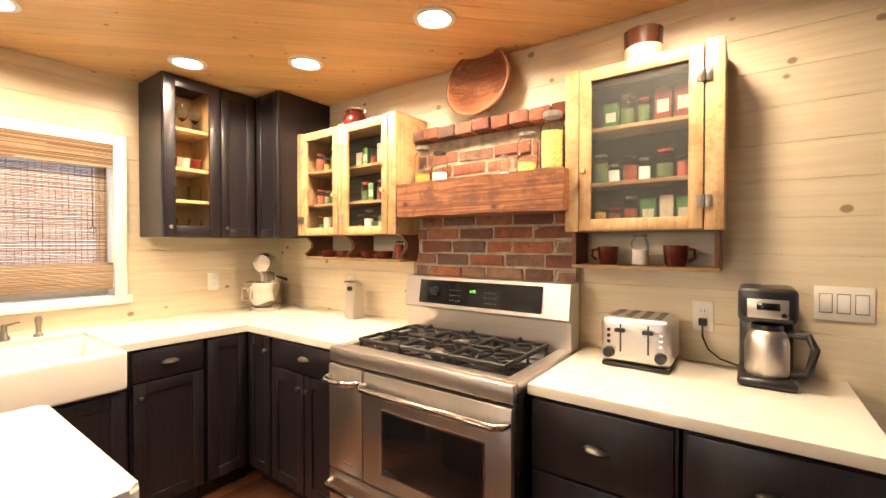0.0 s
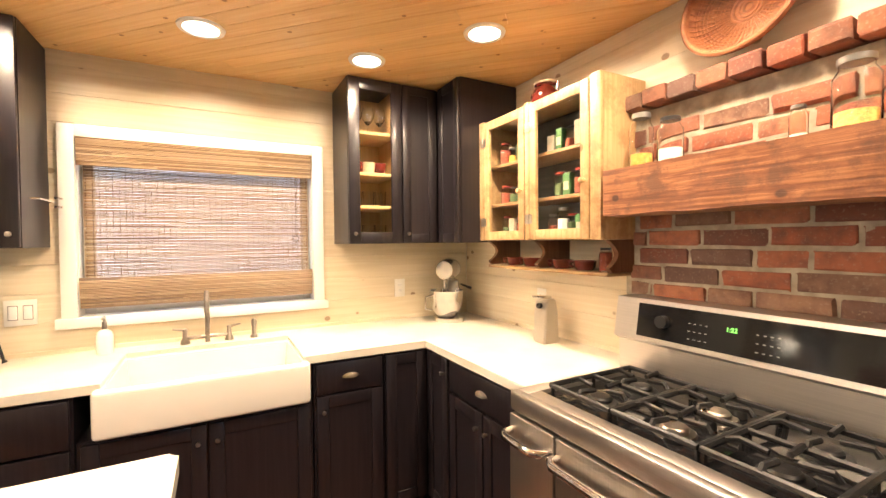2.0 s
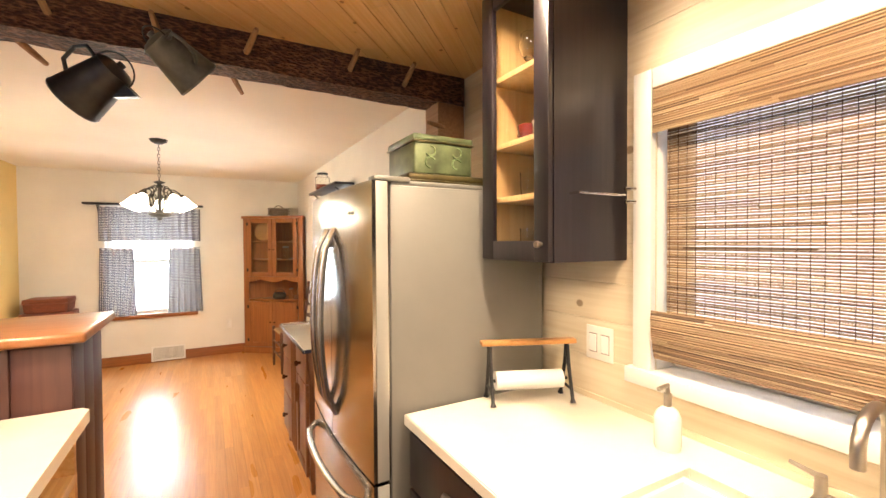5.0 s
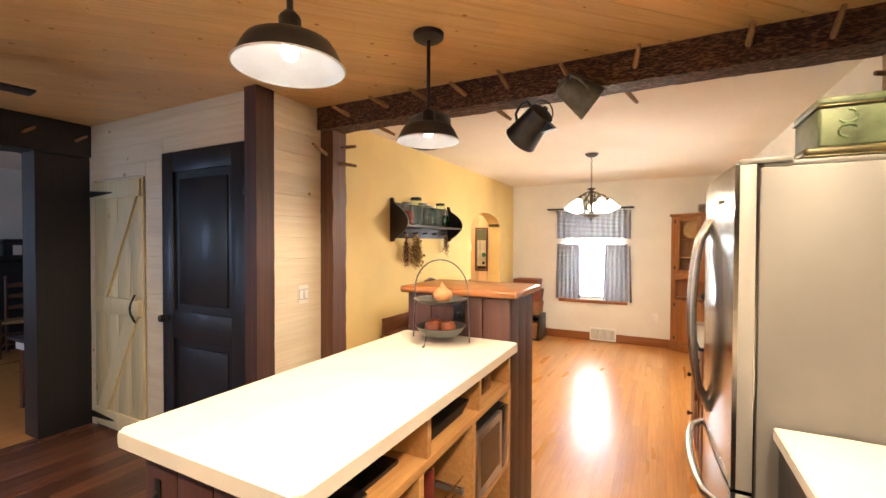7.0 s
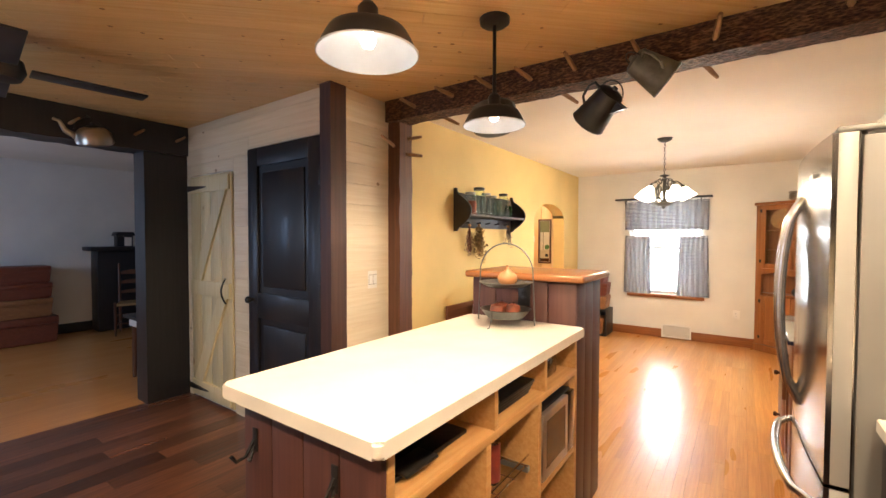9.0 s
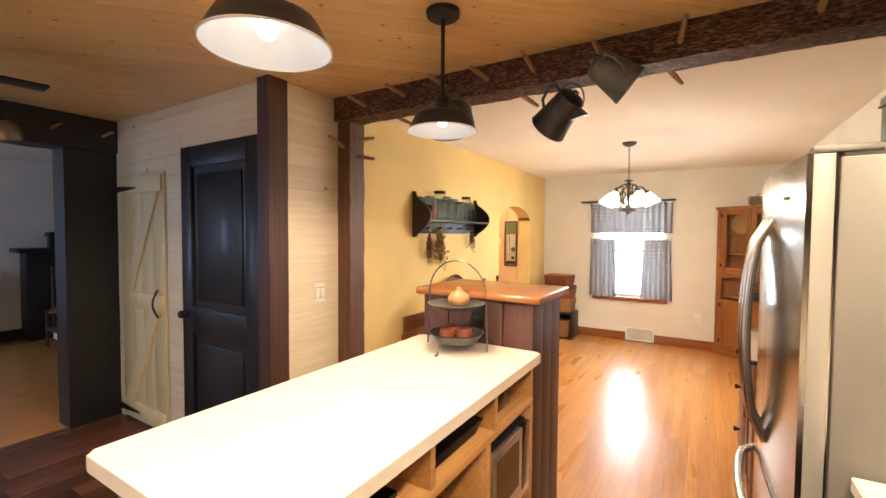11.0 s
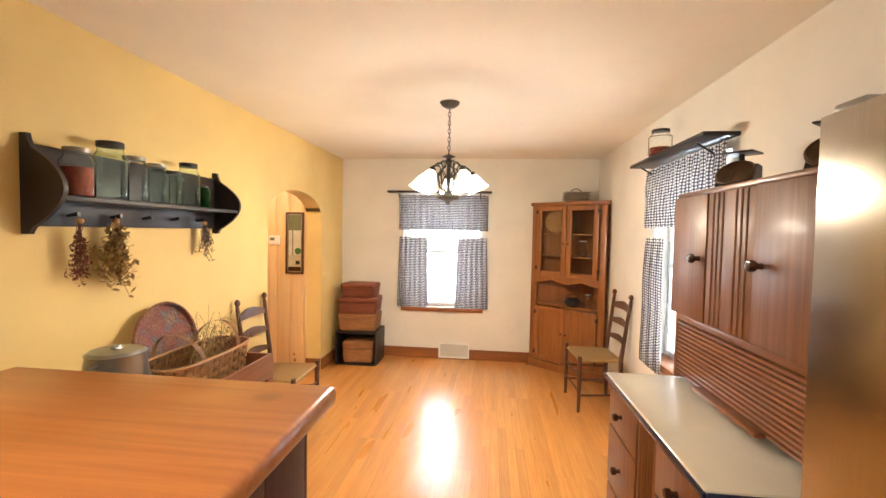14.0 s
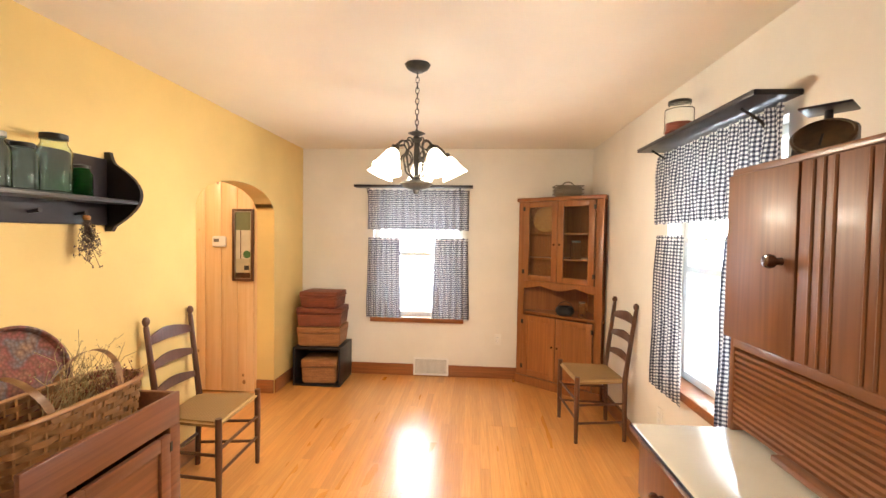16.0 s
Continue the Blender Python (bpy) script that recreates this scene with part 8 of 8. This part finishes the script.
part("column", lathe(B(), [(0, 0.31), (0.02, 0.305), (0.045, 0.295), (0.012, 0.28), (0.03, 0.262), (0.012, 0.245), (0.016, 0.16), (0.012, 0.07), (0.03, 0.055), (0.075, 0.045), (0.085, 0.035), (0.06, 0.015), (0.02, 0.005), (0.012, -0.015), (0, -0.02)], (CHX, CHY, 1.68), 22), M_BRONZE, cl)
M_SHADE = glow("lit_shade", (1.0, 0.88, 0.70), 9.0)
for k in range(5):
    a = SHADES[k]
    c, s = math.cos(a), math.sin(a)
    part("arm", tube(B(), [(CHX + c * r, CHY + s * r, 1.68 + h) for r, h in ((0.02, 0.06), (0.06, 0.10), (0.075, 0.17), (0.055, 0.215), (0.07, 0.24), (0.11, 0.238), (0.145, 0.212), (0.158, 0.19))], 0.006, 8), M_BRONZE, cl)
    part("scroll", tube(B(), [(CHX + c * (0.06 + 0.03 * math.cos(q)), CHY + s * (0.06 + 0.03 * math.cos(q)), 1.84 + 0.035 * math.sin(q)) for q in [0.5 * j for j in range(11)]], 0.004, 6), M_BRONZE, cl)
    part("scroll", tube(B(), [(CHX + c * (0.05 + 0.022 * math.cos(q)), CHY + s * (0.05 + 0.022 * math.cos(q)), 1.92 + 0.025 * math.sin(q)) for q in [0.5 * j for j in range(11)]], 0.004, 6), M_BRONZE, cl)
    axis = Vector((c * 0.45, s * 0.45, -0.9))
    o = (CHX + c * 0.158, CHY + s * 0.158, 1.872)
    part("socket", lathe(B(), [(0, -0.012), (0.02, -0.01), (0.024, 0.012), (0, 0.014)], o, 14, axis), M_BRONZE, cl)
    part("shade", lathe(B(), [(0.022, 0.014), (0.034, 0.03), (0.045, 0.06), (0.060, 0.10), (0.073, 0.120), (0.070, 0.121), (0.055, 0.098), (0.04, 0.06), (0.028, 0.032), (0, 0.03)], o, 22, axis), M_SHADE, cl, "glowing white glass bell shade")

# ---- baskets in the corner ----
def chest_basket(at, wx, wy, h, m, label, turn=0):
    t = thing("lidded_basket", label, "basket", (0, 0, 0), "stacked baskets")
    bm = B()
    prism(bm, [(-wx / 2 * 0.94, -wy / 2 * 0.94), (wx / 2 * 0.94, -wy / 2 * 0.94), (wx / 2 * 0.94, wy / 2 * 0.94), (-wx / 2 * 0.94, wy / 2 * 0.94)], "z", 0, h * 0.72)
    for v in bm.verts:
        if v.co.z > 0.01:
            v.co.x *= 1.06
            v.co.y *= 1.06
    bmesh.ops.bevel(bm, geom=bm.edges[:], offset=0.012, segments=2, affect="EDGES")
    part("body", bm, m, t)
    part("lid", bx(B(), (-wx / 2 * 1.01, -wy / 2 * 1.01, h * 0.735), (wx / 2 * 1.01, wy / 2 * 1.01, h), 0.012), m, t)
    part("rim", tube(B(), [(-wx / 2, -wy / 2, h * 0.725), (wx / 2, -wy / 2, h * 0.725), (wx / 2, wy / 2, h * 0.725), (-wx / 2, wy / 2, h * 0.725)], 0.006, 6, True), m, t)
    t.matrix_basis = Matrix.Translation(at) @ pose(0, 0, 0, 0, 0, turn)
    return t


cr = thing("wooden_crate", "dark open wooden crate standing on its side", "crate", (-2.70, 7.36, 0))
KX0, KX1, KY0, KY1, KH = -2.935, -2.475, 7.20, 7.58, 0.37
part("bottom", bx(B(), (KX0, KY0, 0), (KX1, KY1, 0.02), 0.003), M_BLACKWOOD, cr)
part("top", bx(B(), (KX0, KY0, KH - 0.02), (KX1, KY1, KH), 0.003), M_BLACKWOOD, cr)
part("side", bx(B(), (KX0, KY0, 0.0205), (KX0 + 0.02, KY1, KH - 0.0205), 0.003), M_BLACKWOOD, cr)
part("side", bx(B(), (KX1 - 0.02, KY0, 0.0205), (KX1, KY1, KH - 0.0205), 0.003), M_BLACKWOOD, cr)
part("back", bx(B(), (KX0 + 0.021, KY1 - 0.012, 0.021), (KX1 - 0.021, KY1 - 0.001, KH - 0.021)), M_BLACKWOOD, cr)
chest_basket((-2.695, 7.35, 0.02), 0.34, 0.27, 0.23, M_BASKET, "woven splint basket inside the crate", 4)
zz = KH
for w, d, h, m, lab in ((0.42, 0.30, 0.19, M_BASKET, "brown woven splint basket on crate"), (0.43, 0.30, 0.18, M_BASKETRED, "reddish woven lidded basket in stack"), (0.37, 0.27, 0.15, M_BASKETRED, "dark red woven lidded basket on stack")):
    chest_basket((-2.705, 7.38, zz), w, d, h, m, lab, random.Random(zz).uniform(-4, 4))
    zz += h + 0.001

# vent, outlets, alcove
vt = thing("floor_vent", "white metal wall register above baseboard", "vent", (-1.65, FY - 0.02, 0.02))
fv = facing("-y", FY - 0.0185)
part("frame", framed(B(), fv, -1.835, -1.475, 0.012, 0.195, 0.0, 0.010, 0.022, panel=False), M_WHITE, vt)
part("backing", fbox(B(), fv, -1.815, -1.495, 0.03, 0.175, 0.0, 0.002), paint("vent_shadow", (0.30, 0.28, 0.25), 0.6), vt)
for i in range(26):
    u = -1.808 + i * 0.012
    part("fin", fbox(B(), fv, u, u + 0.006, 0.036, 0.170, 0.002, 0.008), M_WHITE, vt)
plate("outlet", f_far, -0.98, 0.40, 0.072, 0.118, "cream wall outlet above baseboard")
plate("outlet", f_rw, 6.0, 0.35, 0.072, 0.118, "cream wall outlet on side wall")
# pine boarding that closes the hall behind the arch
HYF = 7.0
kp = thing("hall_panelling", "knotty pine boards behind the arch", "wall boards", (-3.4, 7.0, 0), kind="structure")
xx = -4.74
while xx < LX - 0.17:
    part("board", bx(B(), (xx + 0.001, HYF, 0.0), (min(xx + 0.151, LX - 0.161), HYF + 0.02, 2.27), 0.003), M_KNOTTY, kp)
    xx += 0.153
fa = facing("-y", HYF)
th = thing("thermostat", "white round-cornered thermostat on pine boards", "thermostat", fa(-3.525, 1.31, 0))
part("case", fbox(B(), fa, -3.588, -3.464, 1.315, 1.412, 0.0005, 0.028, 0.012), M_WHITE, th)
part("display", fbox(B(), fa, -3.57, -3.52, 1.36, 1.388, 0.028, 0.0288), M_GREYSIDE, th)
pc = thing("framed_picture", "narrow dark-framed landscape print on pine boards", "picture", fa(-3.305, 1.01, 0))
PY0, PY1, PZ0, PZ1 = -3.403, -3.207, 1.011, 1.659
part("frame", framed(B(), fa, PY0, PY1, PZ0, PZ1, 0.0005, 0.022, 0.02, panel=False), M_CHAIR, pc)
part("inner_frame", framed(B(), fa, PY0 + 0.0195, PY1 - 0.0195, PZ0 + 0.0195, PZ1 - 0.0195, 0.0005, 0.018, 0.008, panel=False), M_PEWTER, pc)
part("print_sky", fbox(B(), fa, PY0 + 0.026, PY1 - 0.026, PZ0 + 0.2, PZ1 - 0.19, 0.001, 0.006), paint("print_pale", (0.58, 0.54, 0.42), 0.6), pc)
part("print_crown", fbox(B(), fa, PY0 + 0.026, PY1 - 0.026, PZ1 - 0.19, PZ1 - 0.026, 0.001, 0.0065), paint("print_leaf", (0.16, 0.17, 0.08), 0.6), pc)
part("print_ground", fbox(B(), fa, PY0 + 0.026, PY1 - 0.026, PZ0 + 0.026, PZ0 + 0.2, 0.001, 0.0065), paint("print_cream", (0.50, 0.43, 0.28), 0.6), pc)
part("print_tree", fbox(B(), fa, PY0 + 0.07, PY0 + 0.077, PZ0 + 0.2, PZ1 - 0.19, 0.006, 0.007), M_BROWN, pc)
part("print_bush", lathe(B(), [(0.035, 0), (0.035, 0.001), (0, 0.001)], fa(PY1 - 0.065, PZ0 + 0.24, 0.0063), 16, (0, -1, 0)), M_PACK[0], pc)
part("print_hut", fbox(B(), fa, PY1 - 0.09, PY1 - 0.045, PZ0 + 0.10, PZ0 + 0.14, 0.0066, 0.0076), M_BLACK, pc)
part("print_earth", fbox(B(), fa, PY0 + 0.026, PY1 - 0.026, PZ0 + 0.026, PZ0 + 0.075, 0.0066, 0.0074), M_BROWN, pc)

# ---- parlour things ----
fp = thing("fireplace_mantel", "black painted fireplace surround with mantel shelf", "fireplace", (-8.65, 3.7, 0))
part("surround", bx(B(), (-8.849, 3.15, 0), (-8.55, 4.75, 1.18), 0.01), M_BLACKWOOD, fp)
part("mantel_shelf", bx(B(), (-8.849, 3.05, 1.181), (-8.48, 4.85, 1.24), 0.01), M_BLACKWOOD, fp)
t = thing("toy_house", "small dark wooden house ornament on mantel", "ornament", (-8.65, 3.5, 1.24))
part("walls", bx(B(), (-8.72, 3.40, 1.241), (-8.58, 3.60, 1.40), 0.004), M_BLACKWOOD, t)
part("roof", prism(B(), [(3.37, 1.401), (3.63, 1.401), (3.60, 1.46), (3.40, 1.46)], "x", -8.74, -8.56), M_BLACKWOOD, t)
part("front", bx(B(), (-8.579, 3.49, 1.25), (-8.575, 3.58, 1.38)), M_PLATE, t)
copy_thing(ch, pose(-8.30, 3.52, 0, 0, 0, -20))
tb = thing("small_table", "small dark-legged table with pale edge", "table", (-5.58, 3.0, 0))
part("tabletop", bx(B(), (-5.87, 2.60, 0.60), (-5.28, 3.45, 0.63), 0.005), M_BLACKWOOD, tb)
part("apron", bx(B(), (-5.83, 2.64, 0.52), (-5.32, 3.41, 0.599), 0.003), M_PLATE, tb)
for x, dx in ((-5.79, -0.04), (-5.36, 0.04)):
    for y in (2.68, 3.37):
        part("leg", cyl(B(), (x + dx, y, 0), (x, y, 0.52), 0.018, 0.028, 10), M_CHAIR, tb)
zz = 0.0
for w, d, h, m in ((0.40, 0.62, 0.34, M_BASKETRED), (0.36, 0.52, 0.24, M_BASKET), (0.36, 0.52, 0.20, M_BASKETRED), (0.36, 0.50, 0.22, M_BASKETRED)):
    chest_basket((-8.55, 2.36, zz), w, d, h, m, "dim woven lidded basket in parlour stack", 0)
    zz += h + 0.001
KX, KY, KZ = -4.79, 2.12, 2.055
t = thing("tea_kettle", "dull metal tea kettle hung tilted on hewn beam", "kettle", (KX, KY, KZ))
lean = (0.25, -0.22, 1.0)
part("body", lathe(B(), [(0, 0), (0.095, 0.0), (0.112, 0.012), (0.114, 0.04), (0.104, 0.085), (0.075, 0.115), (0.045, 0.125), (0, 0.128)], (KX, KY, KZ), 26, lean), M_PEWTER, t)
part("lid", lathe(B(), [(0.044, 0.126), (0.03, 0.136), (0.008, 0.14), (0.012, 0.155), (0, 0.16)], (KX, KY, KZ), 18, lean), M_BLACK, t)
part("spout", tube(B(), [(KX, KY - 0.10, KZ + 0.035), (KX, KY - 0.17, KZ + 0.07), (KX, KY - 0.20, KZ + 0.13), (KX, KY - 0.235, KZ + 0.14)], [0.024, 0.017, 0.012, 0.010], 8), M_PEWTER, t)
part("bail", tube(B(), [(KX + 0.01, KY - 0.03 + 0.095 * math.cos(radians(a)), KZ + 0.09 + 0.09 * math.sin(radians(a))) for a in range(0, 181, 15)], 0.005, 6), M_BLACK, t)
part("hanger", tube(B(), [(-4.905, KY - 0.03, KZ + 0.20), (-4.85, KY - 0.03, KZ + 0.215), (KX + 0.01, KY - 0.03, KZ + 0.18)], 0.006, 6), M_BLACK, t)
M_FANBLADE = paint("blue_black_blade", (0.022, 0.026, 0.036), 0.45, 0, 0.15, 10, 0.0)
fan = thing("ceiling_fan", "dark ceiling fan with blue-grey blades", "ceiling fan", (-3.78, 1.48, CEIL))
part("motor", lathe(B(), [(0, -0.22), (0.08, -0.21), (0.10, -0.17), (0.09, -0.12), (0.02, -0.10), (0.02, -0.03), (0.06, -0.001), (0, -0.001)], (-3.78, 1.48, CEIL), 22), M_BLACK, fan)
for k in range(4):
    a = radians(90 * k + 84)
    bm = bx(B(), (0.11, -0.055, CEIL - 0.165), (0.58, 0.06, CEIL - 0.153), 0.004)
    bmesh.ops.rotate(bm, verts=bm.verts, cent=(0, 0, 0), matrix=Matrix.Rotation(a, 3, "Z"))
    bmesh.ops.translate(bm, verts=bm.verts, vec=(-3.78, 1.48, 0))
    part("blade", bm, M_FANBLADE, fan)

# ---- boards of walls and floors ----
def box_mesh(name, ln, h, t, m, axis, edge=0.002):
    """A board of a length, its face edges chamfered; it lies along x or y, its face towards +y or -x, or up."""
    bm = B()
    bx(bm, (0, 0, 0), (ln, h, t))
    top = [v for v in bm.verts if v.co.z > t - 1e-6]
    es = [e for e in bm.edges if all(v in top for v in e.verts)]
    if axis != "floor_y":
        bmesh.ops.bevel(bm, geom=es, offset=edge, segments=1, affect="EDGES")
    turn = {"wall_y": Matrix(((1, 0, 0), (0, 0, 1), (0, 1, 0))), "wall_x": Matrix(((0, 0, -1), (1, 0, 0), (0, 1, 0))),
            "wall_px": Matrix(((0, 0, 1), (1, 0, 0), (0, 1, 0))), "wall_my": Matrix(((1, 0, 0), (0, 0, -1), (0, 1, 0))),
            "floor_y": Matrix(((0, 1, 0), (1, 0, 0), (0, 0, 1)))}[axis]
    for v in bm.verts:
        v.co = turn @ v.co
    return mesh_of(name, bm, m, smooth=False)


CACHE = {}


def board_at(name, ln, h, t, m, axis, at, parent):
    key = (name, round(ln, 3), round(h, 3), axis, m.name)
    if key not in CACHE:
        CACHE[key] = box_mesh(name, ln, h, t, m, axis, 0.0007 if axis == "floor_y" else 0.0014)
    ob = new(name, CACHE[key])
    ob.parent = parent
    ob.location = at
    return ob


def clad(parent, axis, u_lo, u_hi, z_lo, z_hi, m, place, seed, holes=(), lens=(3.2, 4.2, 4.98), h=0.1335):
    """Horizontal boards over a stretch of wall, cut round openings."""
    rr = random.Random(seed)
    z = z_lo
    while z < z_hi - 0.01:
        zh = min(h, z_hi - z)
        spans = [(u_lo, u_hi)]
        for (a, b, c, d) in holes:
            if z + 0.005 < d < z + zh - 0.01:
                board_at("board", b - a - 0.0008, z + zh - d - 0.0008, 0.012, m, axis, place(a, d), parent)
            if z + zh > c + 0.005 and z < d - 0.005:
                spans = [s for (p, q) in spans for s in ((p, min(q, a)), (max(p, b), q)) if s[1] - s[0] > 0.01]
        for p, q in spans:
            u = p
            while u < q - 1e-3:
                ln = min(rr.choice(lens), q - u)
                if q - u - ln < 0.3:
                    ln = q - u
                board_at("board", ln - 0.0008, zh - 0.0008, 0.012, m, axis, place(u, z), parent)
                u += ln
        z += h


cl = thing("cladding_range", "whitewashed knotty pine boards on range wall", "wall boards", (0, 0, 0), kind="structure")
clad(cl, "wall_y", -4.98, -0.001, 0.0, CEIL - 0.001, M_WASH, lambda u, z: (u, -0.012, z), 1, [(-2.33, -1.40, 0.0, 1.98), (-4.752, -3.748, 0.89, 2.002)])
cl = thing("cladding_window", "whitewashed knotty pine boards on sink wall", "wall boards", (0, 0, 0), kind="structure")
clad(cl, "wall_x", 0.001, 3.26, 0.0, CEIL - 0.001, M_WASHY, lambda u, z: (0.012, u, z), 2, [(WY0 - 0.002, WY1 + 0.002, WZ0 - 0.01, WZ1 + 0.002)])
cl = thing("cladding_doors", "whitewashed knotty pine boards round the doors", "wall boards", (0, 0, 0), kind="structure")
clad(cl, "wall_my", -4.925, -3.086, 0.0, CEIL - 0.001, M_WASH, lambda u, z: (u, 2.812, z), 3, [(-3.95, -3.09, 0, 2.04), (-4.87, -4.16, 0, 1.91)])
cl = thing("cladding_switch", "whitewashed knotty pine boards between posts", "wall boards", (0, 0, 0), kind="structure")
clad(cl, "wall_px", 2.891, 3.296, 0.0, CEIL - 0.001, M_WASHY, lambda u, z: (-3.012, u, z), 4)

rr = random.Random(12)
fl = thing("planks_kitchen", "dark mixed-tone reddish wide floor planks", "floor planks", (0, 0, 0), kind="structure")
x = -4.98
while x < -0.01:
    w = 0.14
    y = -0.01 - rr.uniform(0, 1)
    while y < 3.24:
        ln = rr.choice((1.0, 1.4, 1.9))
        a, b = max(y, -0.01), min(y + ln, 3.24)
        if b - a > 0.02:
            board_at("plank", b - a - 0.001, w - 0.001, 0.012, M_DARKFLOOR, "floor_y", (x, a, -0.012), fl)
        y += ln
    x += w
fl = thing("strips_dining", "glossy honey oak floor strips", "floor strips", (0, 0, 0), kind="structure")
rest = B()
x = -3.30
while x < RX:
    w = 0.0575
    y = 3.24 - rr.choice((0.3, 0.6, 0.9))
    while y < FY:
        ln = rr.choice((0.9, 1.2, 1.5))
        a, b = max(y, 3.24), min(y + ln, FY)
        if b - a > 0.02:
            if -2.9 < x < -0.35:
                board_at("strip", b - a - 0.0006, w - 0.0005, 0.012, M_OAK, "floor_y", (x, a, -0.012), fl)
            else:
                bx(rest, (x, a, -0.012), (x + w - 0.0006, b - 0.0006, 0))
        y += ln
    x += w
part("strips_rest", rest, M_OAK, fl)
tagged(fl.children[-1], kind="stuff")
